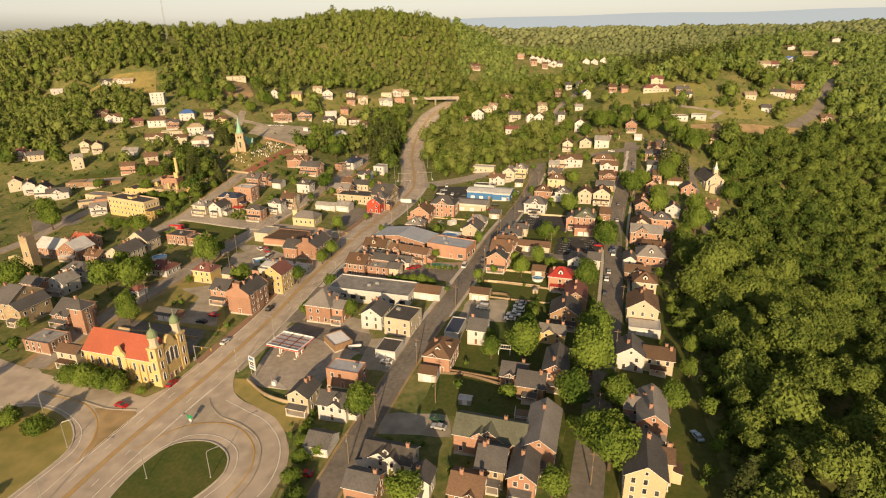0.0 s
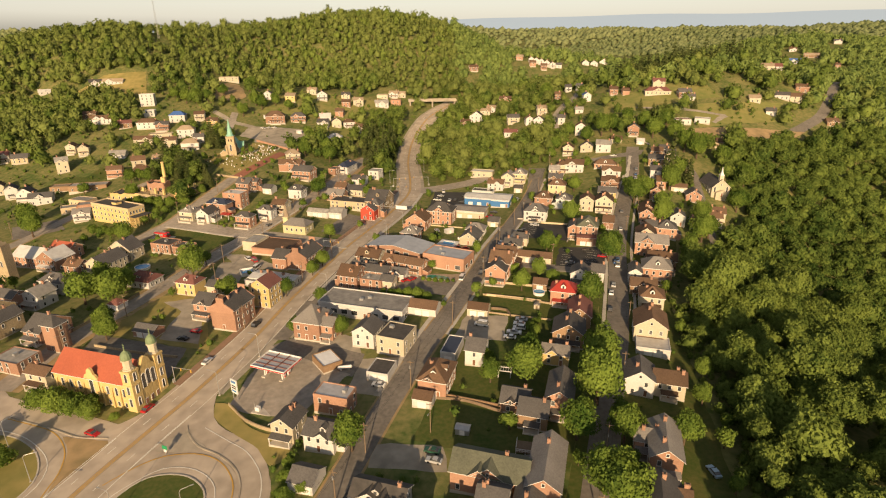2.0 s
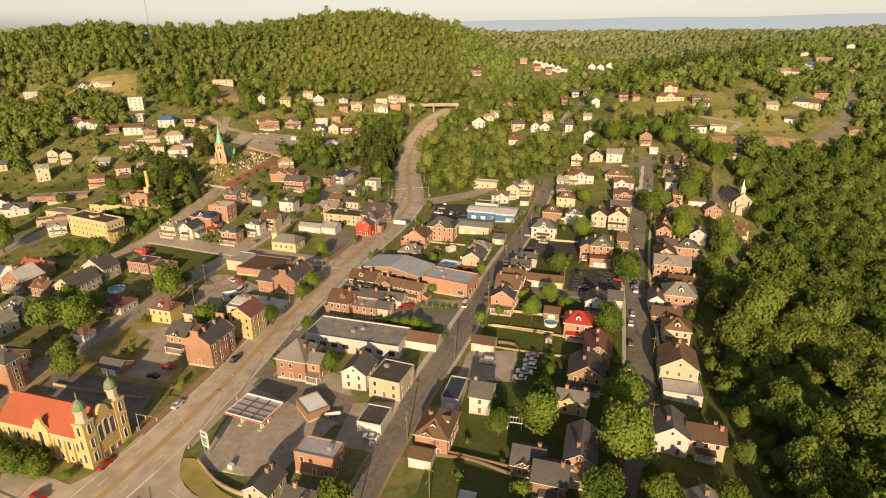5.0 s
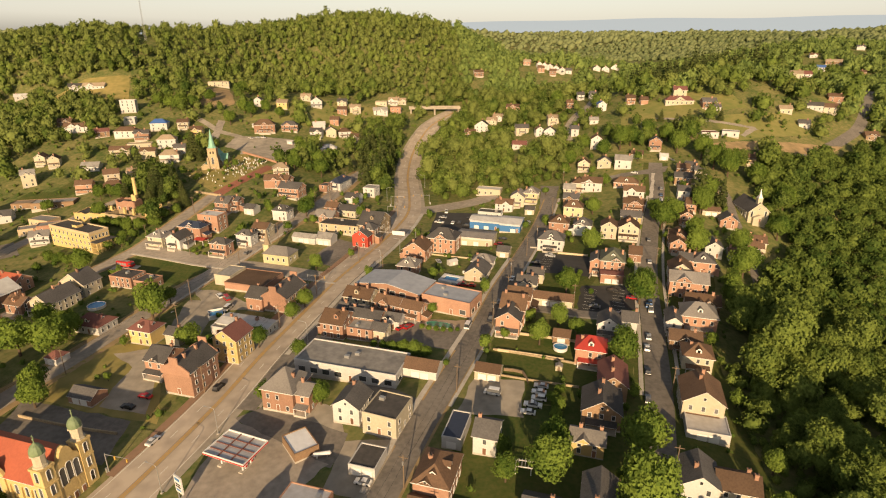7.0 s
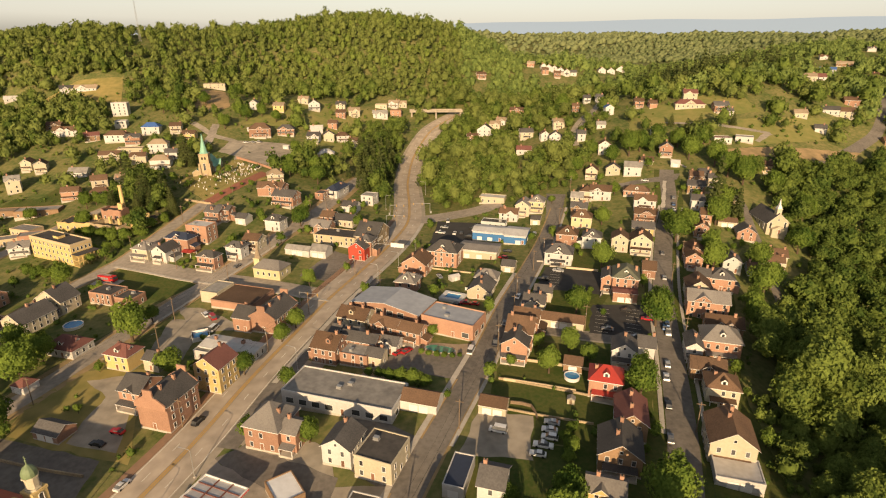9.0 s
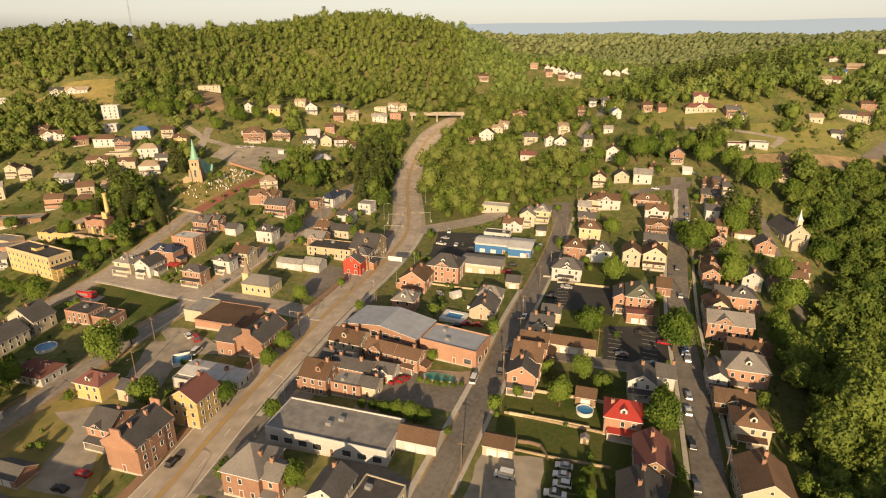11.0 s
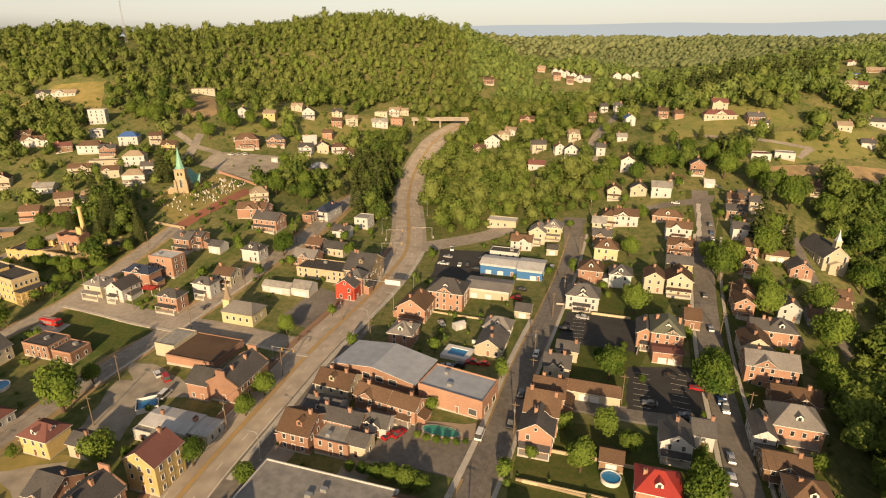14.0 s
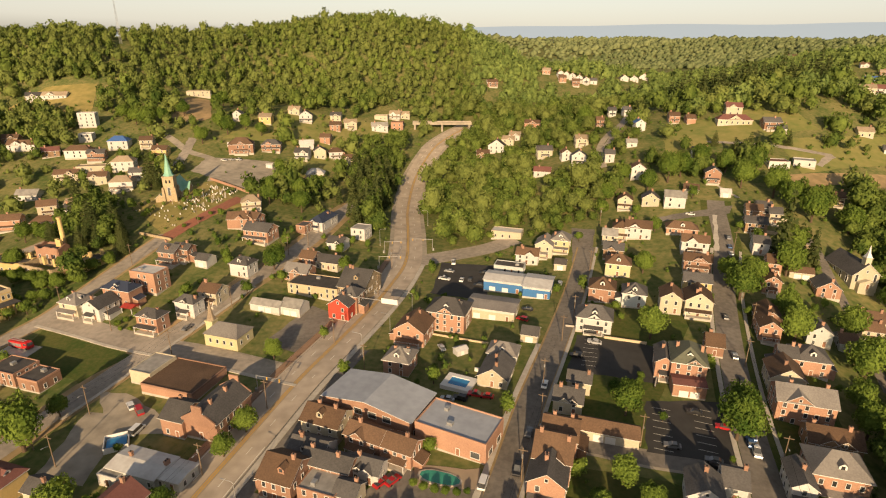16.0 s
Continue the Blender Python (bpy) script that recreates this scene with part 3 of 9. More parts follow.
LEFT_EDGE = [(-160, 149), (-146.3, 155.7), (-141.2, 157.7), (-134.8, 158.0), (-125.4, 154.8), (-116.0, 148.3), (-111.8, 142.5), (-110.9, 136.6), (-112.5, 131.1), (-114.8, 124.5), (-118, 114)]
GORE_LEFT = [(-107.0, 131.0), (-103.8, 139.1), (-98.4, 154.8)]
GORE_RIGHT = [(-89.2, 139.1), (-84.8, 151.3), (-79.5, 164.1)]
LOOP_EDGE = [(-92.7, 136.5), (-88.8, 140.8), (-85.1, 144), (-80.1, 146.6), (-71.4, 147.1), (-64.2, 144.4), (-59.0, 139.5), (-55.6, 133.4), (-54.6, 126.0), (-56.2, 120.1), (-58.1, 115.9)]
ISLAND_EDGE = [(-137.3, 163.4), (-129.1, 161.1), (-120.9, 158.4), (-115.4, 154.7), (-110.3, 148.7), (-107.6, 141.2), (-107.4, 136.5), (-107.1, 131.6)]
MEDIAN = [(-78.5, 159.3), (-76.8, 155.8), (-71.6, 150.2), (-63.7, 145.9), (-57.4, 140.3), (-53.9, 134.0), (-52.7, 127.3), (-53.2, 121.2), (-56.4, 113)]
tagged(part("worn_centre", ribbon(Shape(), MAIN, -1.0, 1.0, 0.165, across=2), WORNSTRIP), "worn brown strip along the middle of the highway", "road marking", kind="structure")
paint = Shape()
for line in (LOOP_EDGE, ISLAND_EDGE):
    ribbon(paint, line, -0.17, 0.17, 0.20, across=1, step=2.0)
for o in (-0.5, 0.18):
    ribbon(paint, MAIN, o, o + 0.32, 0.20, across=1)
tagged(part("yellow_road_marking", paint, YELLOW), "double yellow centre line of the highway", "road marking", kind="structure")
paint = Shape()
for o in (-3.95, 3.75):
    ribbon(paint, MAIN, o, o + 0.2, 0.20, across=1, dash=(3.0, 12.2))
for o in (-7.35, 7.2):
    ribbon(paint, MAIN[:9], o, o + 0.22, 0.20, across=1)
for line in (IN_EDGE, OUT_EDGE, LEFT_EDGE, GORE_LEFT, GORE_RIGHT):
    ribbon(paint, line, -0.13, 0.13, 0.20, across=1, step=2.0)
tagged(part("white_road_marking", paint, WHITEPAINT), "white lane dashes and edge lines on the highway and ramps", "road marking", kind="structure")
tagged(part("pavement", ribbon(Shape(), MAIN[5:14], -10.6, -7.9, 0.24, skirt=0.3, across=1), REDWALK), "worn reddish brown pavement with a low kerb", "pavement", kind="structure")
walks = [(MAIN[7:14], 8.3, 10.2), (ALLEY[4:10], 4.4, 5.6), (ALLEY[3:8], -6.4, -4.7), (RIGHT_STREET[3:9], 6.2, 7.4), (RIGHT_STREET[3:9], -6.0, -4.6), (CROSS, 4.6, 5.9), (AVENUE[4:9], 4.4, 5.6)]
for line, a, b in walks:
    tagged(part("pavement", ribbon(Shape(), line, a, b, 0.26, skirt=0.3, across=1), CONCRETE), "pale concrete pavement with a raised kerb", "pavement", kind="structure")
for line in (MEDIAN, [(-137.3, 164.2), (-129.0, 161.6), (-119.8, 158.9), (-110.3, 155.5), (-100.9, 154.9)]):
    tagged(part("kerb", ribbon(Shape(), line, -0.22, 0.22, 0.27, skirt=0.3, across=1, step=2.0), GRAVEL), "worn concrete kerb between the ramps", "kerb", kind="structure")


def island(name, outline, mat, lift, label, category, edge=True):
    """A closed, kerbed piece of ground laid over the paving."""
    pts, _ = smooth(list(outline) + [outline[0]], 2.5)
    pts = pts[:-1]
    c = sum(pts, Vector((0, 0))) / len(pts)
    s = Shape()
    rings = [[c.lerp(p, k / 6) for p in pts] for k in range(1, 7)]
    n = len(pts)
    at = lambda v, e: (v.x, v.y, gz(v.x, v.y) + e)
    turn = sum(pts[i - 1].cross(pts[i]) for i in range(n)) > 0
    for i in range(n):
        j = (i + 1) % n
        q = [at(c, lift), at(rings[0][i], lift), at(rings[0][j], lift)]
        s.face(q if turn else q[::-1])
        for a, b in zip(rings, rings[1:]):
            q = [at(a[i], lift), at(b[i], lift), at(b[j], lift), at(a[j], lift)]
            s.face(q if turn else q[::-1])
    tagged(part(name, s, mat), label, category, kind="structure")
    if edge:
        ring = [(p.x, p.y) for p in pts[::2]]
        tagged(part("kerb", ribbon(Shape(), ring + [ring[0]], -0.22, 0.22, lift + 0.06, skirt=0.45, across=1, step=2.0), CONCRETE), "worn concrete kerb round the grass", "kerb", kind="structure")


island("interchange_paving", [(-106, 92), (-126, 92), (-152, 120), (-172, 150), (-158, 166), (-149, 177), (-141, 171), (-134, 166), (-120.2, 162.6), (-107.9, 159.8), (-100.2, 161.5), (-92.7, 171), (-90.4, 180), (-83.8, 192), (-76, 184), (-74, 170), (-69.4, 158.6), (-62.3, 153), (-53.8, 146.6), (-47.6, 138.6), (-45.0, 131.9), (-44.4, 125.0), (-45.2, 119.1), (-50, 106), (-67, 92)], HIGHWAY, 0.05, "worn pale paving between the highway and its ramps", "road", False)
island("oval_lawn", [(-90.4, 119.1), (-89.3, 124.9), (-87.3, 130.7), (-84.5, 135.8), (-80.9, 138.8), (-75.6, 139.6), (-69.9, 138.4), (-65.1, 135.0), (-62.4, 131.0), (-61.8, 126.0), (-63.6, 121.7), (-66.7, 117.5), (-72.3, 111.4), (-80.1, 108.3), (-88.1, 111.4)], LAWN, 0.24, "oval mown lawn inside the loop ramp", "lawn")
island("bank", [(-150, 150.3), (-144.8, 153.5), (-141.0, 156.0), (-135.8, 156.6), (-129.3, 155.2), (-121.8, 151.3), (-116.5, 146.3), (-113.2, 140.2), (-112.9, 135.5), (-114.4, 130.1), (-116.9, 123.0), (-119.1, 117.2), (-125.6, 104.7), (-136.6, 100.1), (-156.7, 126.3)], DRYGRASS, 0.22, "dry yellow grass inside the entry ramp", "grass bank")
island("bank", [(-73.5, 169.6), (-71.6, 163), (-67.4, 158.6), (-61.2, 153.6), (-53.2, 147.6), (-47.2, 140), (-43.1, 144.8), (-45.5, 151.6), (-52.5, 153.7), (-60.4, 158.8), (-67.0, 167.9)], DRYGRASS, 0.20, "dry grassy bank below the filling station", "grass bank", False)
island("hill_clearing", [(-226, 600), (-210, 588), (-193, 596), (-200, 618), (-208, 640), (-218, 662), (-228, 684), (-246, 676), (-236, 652), (-232, 625)], DIRT, 0.25, "bare earth slope below a long building", "clearing", False)
island("gore", [(-107.2, 140), (-110, 149.5), (-115, 155.6), (-111, 155), (-103, 154), (-99.6, 152.5), (-103.6, 141), (-106.3, 134)], DIRT, 0.165, "worn brown paved triangle beside the highway", "gore", False)
island("gore", [(-77.6, 158), (-74, 153.4), (-69, 149.6), (-73, 148.2), (-80.5, 148.4), (-84, 149), (-81.5, 154)], GRAVEL, 0.165, "worn brown paved triangle between the ramps", "gore", False)

# lots, lawns and open ground
PATCHES = [
    ("forecourt", [(-69, 166), (-45, 160), (-31, 181), (-64, 202)], PALESTREET, 0.07, "stained concrete forecourt of the filling station"),
    ("gravel_lot", [(-31, 172), (-15, 165), (-13, 189), (-28, 190)], GRAVEL, 0.06, "stained gravel yard behind the shops"),
    ("car_park", [(54, 259), (79, 255), (84, 283), (61, 282)], FRESH, 0.07, "dark asphalt car park with white bay lines"),
    ("car_park", [(41, 300), (68, 291), (76, 313), (49, 324)], FRESH, 0.07, "dark asphalt car park beside the houses"),
    ("church_car_park", [(-171, 503), (-120, 472), (-116, 531), (-169, 526)], GRAVEL, 0.10, "large worn car park by the stone church"),
    ("dealer_lot", [(-7, 366), (17, 358), (24, 396), (-3, 402)], FRESH, 0.07, "dark asphalt lot of parked vehicles"),
    ("club_lot", [(-109, 255), (-94, 252), (-96, 279), (-111, 282)], GRAVEL, 0.06, "pale gravel parking area along the avenue"),
    ("rear_lot", [(-24, 243), (6, 233), (11, 249), (-12, 256)], ASPHALT, 0.06, "grey asphalt yard behind the brick building"),
    ("van_lot", [(4, 199), (24, 196), (27, 214), (11, 217)], GRAVEL, 0.06, "pale gravel parking area with a white van"),
]
PATCHES += [
    ("rough_lawn", [(-131, 212), (-87, 200), (-104, 246), (-136, 246)], DRYGRASS, 0.045, "dry worn grass round a gravel lot"),
    ("gravel_lot", [(-110, 209), (-93, 205), (-99, 226), (-110, 232)], GRAVEL, 0.06, "pale worn gravel lot beside the brick terrace"),
    ("gravel_lot", [(-110, 231), (-98, 226), (-104, 243), (-122, 240)], GRAVEL, 0.064, "pale worn gravel track beside the brick terrace"),
    ("church_yard_lot", [(-135, 196), (-95, 184), (-96, 202), (-136, 213)], ASPHALT, 0.06, "shaded asphalt lot behind the church"),
    ("drive", [(-20, 137), (2, 133), (1, 143), (-18, 146)], GRAVEL, 0.06, "pale worn gravel drive beside a lawn"),
    ("lawn", [(-5, 148), (21, 140), (27, 158), (2, 168)], LAWN, 0.05, "mown green lawn behind brick houses"),
    ("lawn", [(-157, 330), (-113, 313), (-123, 297), (-157, 314)], LAWN, 0.05, "mown lawn beside the cross street"),
    ("lawn", [(24, 218), (40, 214), (47, 236), (29, 242)], LAWN, 0.05, "shaded strip of garden lawn"),
    ("cemetery", [(-183, 448), (-143, 405), (-118, 448), (-150, 486)], DRYGRASS, 0.06, "dry grassy churchyard on a slope"),
    ("hill_clearing", [(-388, 630), (-299, 613), (-322, 668), (-364, 660)], DRYGRASS, 0.2, "dry meadow clearing on the wooded hill"),
    ("quarry_slope", [(182, 446), (275, 457), (298, 476), (192, 460)], DIRT, 0.2, "bare dry cutting on the far slope"),
]
PATCHES += [
    ("meadow", [(140, 500), (245, 520), (240, 560), (150, 545)], MEADOW, 0.2, "dry meadow round the houses on the far slope"),
    ("meadow", [(205, 462), (290, 490), (300, 520), (210, 505)], MEADOW, 0.2, "dry meadow above the cutting"),
    ("meadow", [(-170, 560), (-60, 570), (-60, 640), (-150, 640)], MEADOW, 0.15, "grassy slope below the row of houses"),
    ("meadow", [(-330, 450), (-270, 440), (-250, 520), (-310, 545)], GROUND, 0.12, "green hillside field among the houses"),
    ("dirt_track", [(48, 535), (52, 534), (80, 612), (76, 613)], DIRT, 0.12, "bare earth track between the houses on the slope"),
    ("meadow", [(-118, 508), (-92, 508), (-78, 560), (-106, 566)], MEADOW, 0.13, "dry grassy bank beside the car park"),
    ("dirt_slope", [(-118, 480), (-108, 470), (-84, 512), (-96, 520)], DIRT, 0.14, "bare worn earth below the car park"),
    ("yard", [(-35, 203), (-27, 221), (-2, 203), (-12, 186)], ASPHALT, 0.055, "dark worn asphalt yard behind the shops"),
    ("apron", [(-66, 211), (-48, 249), (-40, 246), (-57, 206)], GRAVEL, 0.075, "worn gravel apron beside the highway"),
]
PATCHES += [
    ("yard", [(-113, 293), (-101, 290), (-76, 272), (-99, 270)], GRAVEL, 0.055, "pale worn gravel lot between two streets"),
    ("court", [(-268, 352), (-243, 360), (-228, 342), (-252, 330)], ASPHALT, 0.07, "fenced asphalt court beside a street"),
    ("lawn", [(-226, 300), (-196, 290), (-190, 308), (-222, 318)], LAWN, 0.05, "open mown lawn beside a street"),
    ("meadow", [(-290, 430), (-255, 425), (-248, 450), (-286, 462)], LAWN, 0.10, "green lawn in front of hillside houses"),
    ("patio", [(-8, 257), (10, 254.5), (9.5, 248), (-7, 249)], WORNSTRIP, 0.09, "worn paved patio round a green pool"),
    ("lane", [(111, 425.5), (112, 420.5), (147, 421), (151, 429)], ASPHALT, 0.08, "worn asphalt lane at the end of the street"),
    ("footpath", [(137.6, 421), (139.6, 420.2), (127.2, 386.2), (125.4, 387)], CONCRETE, 0.16, "pale concrete footpath beside the street"),
    ("lane", [(98.5, 517), (103.5, 515), (151.5, 611), (147, 613)], PALESTREET, 0.14, "pale worn lane climbing between the slope houses"),
    ("lane", [(169, 513.5), (170.5, 510), (235, 484), (237, 488)], PALESTREET, 0.3, "pale worn lane across the dry meadow"),
    ("lane", [(233, 488), (237, 485), (221, 471), (218.5, 474)], PALESTREET, 0.3, "pale worn drive to two low buildings"),
    ("street_end", [(59, 383), (66, 381), (78, 423), (67, 429)], ASPHALT, 0.04, "worn asphalt at the head of a street"),
    ("lane", [(-195, 560), (-188.5, 558), (-180.5, 512), (-187.5, 512)], PALESTREET, 0.12, "pale worn lane climbing past the church"),
    ("footpath", [(152.5, 452), (153.6, 452), (158, 437), (156.8, 437)], CONCRETE, 0.1, "narrow pale path up to a brick house"),
    ("yard", [(-63.5, 201.5), (-30, 179), (-27, 193), (-57, 207)], ASPHALT, 0.062, "stained asphalt yard beside the filling station"),
    ("yard", [(-56, 206), (-28, 192), (-33, 205), (-44, 210)], GRAVEL, 0.058, "worn gravel yard behind the brick house"),
    ("yard", [(-68, 320), (-54, 314), (-43, 343), (-56, 350)], ASPHALT, 0.055, "worn asphalt yard between the hall and the red shop"),
    ("drive", [(-30, 233), (-22, 230), (-14, 246), (-22, 250)], GRAVEL, 0.056, "worn gravel drive behind the brick houses"),
    ("brick_path", [(-145.5, 405), (-138.5, 402), (-119, 457), (-126, 461)], BRICKPAVE, 0.16, "red brick paved street beside the churchyard"),
]
PATCHES += [
    ("back_gardens", [(-8, 146), (34, 132), (58, 196), (10, 206)], LAWN, 0.036, "shaded green back gardens between the houses"),
    ("back_gardens", [(10, 206), (58, 196), (72, 246), (24, 258)], LAWN, 0.036, "shaded green back gardens with low walls"),
    ("back_gardens", [(24, 264), (54, 262), (98, 340), (46, 352)], LAWN, 0.036, "green gardens behind the residential street"),
    ("back_gardens", [(44, 108), (70, 104), (100, 236), (79, 240)], LAWN, 0.036, "green gardens below the wooded bank"),
    ("back_gardens", [(79, 240), (100, 236), (146, 340), (114, 346)], LAWN, 0.036, "green gardens below the wooded bank"),
]
for name, corners, mat, lift, label in PATCHES:
    patch(name, corners, mat, lift, label, name.replace("_", " "))
bays = Shape()
for i in range(7):
    for x0, y0, dx, dy in ((57, 262, 0.85, 2.9), (69, 262, 0.85, 2.9), (46, 303, 0.8, 2.8)):
        x, y = x0 + dx * i, y0 + dy * i
        u = Vector((0.96, -0.28))
        q = [Vector((x, y)), Vector((x, y)) + u * 5, Vector((x, y)) + u * 5 + Vector((0.03, 0.12)), Vector((x + 0.03, y + 0.12))]
        bays.face([(v.x, v.y, gz(v.x, v.y) + 0.12) for v in q])
tagged(part("bay_marking", bays, WHITEPAINT), "white parking bay lines on dark asphalt", "road marking", kind="structure")


# ---- buildings ----
def window_mesh(w, h, name):
    """A window in one piece: frame with the glass set back in it; and, apart, its frame ring and its pane."""
    f, g = 0.10, 0.15

    def ring(x, lo, hi, y):
        return [(-x, y, lo), (x, y, lo), (x, y, hi), (-x, y, hi)]

    def rings(last):
        s = Shape()
        rows = [ring(w / 2 + f, -h / 2 - g, h / 2 + f, 0.04), ring(w / 2 + f, -h / 2 - g, h / 2 + f, -0.1), ring(w / 2, -h / 2, h / 2, -0.1), ring(w / 2, -h / 2, h / 2, last)]
        s.v = [p for r in rows for p in r]
        for k in range(3):
            for i in range(4):
                j = (i + 1) % 4
                s.f.append((k * 4 + i, k * 4 + j, k * 4 + 4 + j, k * 4 + 4 + i))
                s.m.append(0)
        return s

    whole = rings(-0.03)
    whole.f.append((12, 13, 14, 15))
    whole.m.append(1)
    pane = Shape().box(-w / 2, w / 2, -0.045, -0.01, -h / 2, h / 2)
    return rings(0.0).mesh(name + "_frame", TRIM), pane.mesh(name + "_pane", GLASS), whole.mesh(name, TRIM, GLASS)


WINDOW = window_mesh(0.95, 1.55, "window")
SHOP = window_mesh(2.6, 1.9, "shop_window")
ATTIC = window_mesh(0.7, 0.9, "attic_window")
DOOR_ME = Shape().box(-0.62, 0.62, -0.10, 0.02, 0, 2.25).box(-0.48, 0.48, -0.13, -0.1, 0.05, 2.1, 1).mesh("door", TRIM, material("door_paint", (0.20, 0.10, 0.06), 0.5, (0.13, 0.07, 0.05), 1.0, 0.5, obj=0.4))
GARAGE_ME = Shape().box(-1.35, 1.35, -0.06, 0.02, 0, 2.2)
for k in range(4):
    GARAGE_ME.box(-1.25, 1.25, -0.09, -0.06, 0.06 + 0.54 * k, 0.54 + 0.54 * k)
GARAGE_ME = GARAGE_ME.mesh("garage_door", TRIM)
CHIMNEY_ME = Shape().box(-0.45, 0.45, -0.35, 0.35, -2.4, 1.1).box(-0.52, 0.52, -0.42, 0.42, 0.85, 1.15).box(-0.2, 0.2, -0.15, 0.15, 1.15, 1.4, 1).mesh("chimney", WALL["brick"], BLACK)
DORMER_S = Shape().prism([(-0.9, -0.6), (0.9, -0.6), (0.9, 0.9), (0, 1.6), (-0.9, 0.9)], "y", -1.0, 1.2)
DORMER_S.face([(-1.15, -1.2, 0.72), (0, -1.2, 1.66), (0, 1.3, 1.66), (-1.15, 1.3, 0.72)], 1).face([(0, -1.2, 1.66), (1.15, -1.2, 0.72), (1.15, 1.3, 0.72), (0, 1.3, 1.66)], 1)
DORMER_S.box(-0.42, 0.42, -1.04, -0.98, -0.15, 0.85, 2)
UNIT_ME = Shape().box(-0.8, 0.8, -0.6, 0.6, 0, 0.9).box(-0.9, 0.9, -0.7, 0.7, -0.05, 0.08).mesh("roof_unit", STEEL)
WORD = {"brick": "red brick", "yellow": "buff brick", "white": "white clapboard", "cream": "cream clapboard", "butter": "pale yellow clapboard", "tan": "tan clapboard", "grey": "grey clapboard", "brown": "brown boarded", "stone": "rubble stone", "red": "red painted brick", "blue": "blue sheet-metal"}
RWORD = {"slate": "dark shingle", "slate2": "grey shingle", "grey": "grey membrane", "brown": "brown shingle", "brown2": "dark brown shingle", "maroon": "maroon shingle", "red": "bright red", "pale": "pale coated", "white": "white coated", "metal": "bare metal", "bluegrey": "blue-grey", "tar": "black tar", "navy": "navy sheet", "blueroof": "blue sheet", "green": "grey-green shingle", "tan": "tan shingle", "tile": "red tile"}
rng = random.Random(11)


def slab(s, pts, thick, slot_top=0, slot_edge=1):
    """A roof slope with thickness: top face, soffit and edges."""
    low = [(x, y, z - thick) for x, y, z in pts]
    s.face(pts, slot_top).face(low[::-1], slot_edge)
    n = len(pts)
    for i in range(n):
        j = (i + 1) % n
        s.face([pts[i], low[i], low[j], pts[j]], slot_edge)


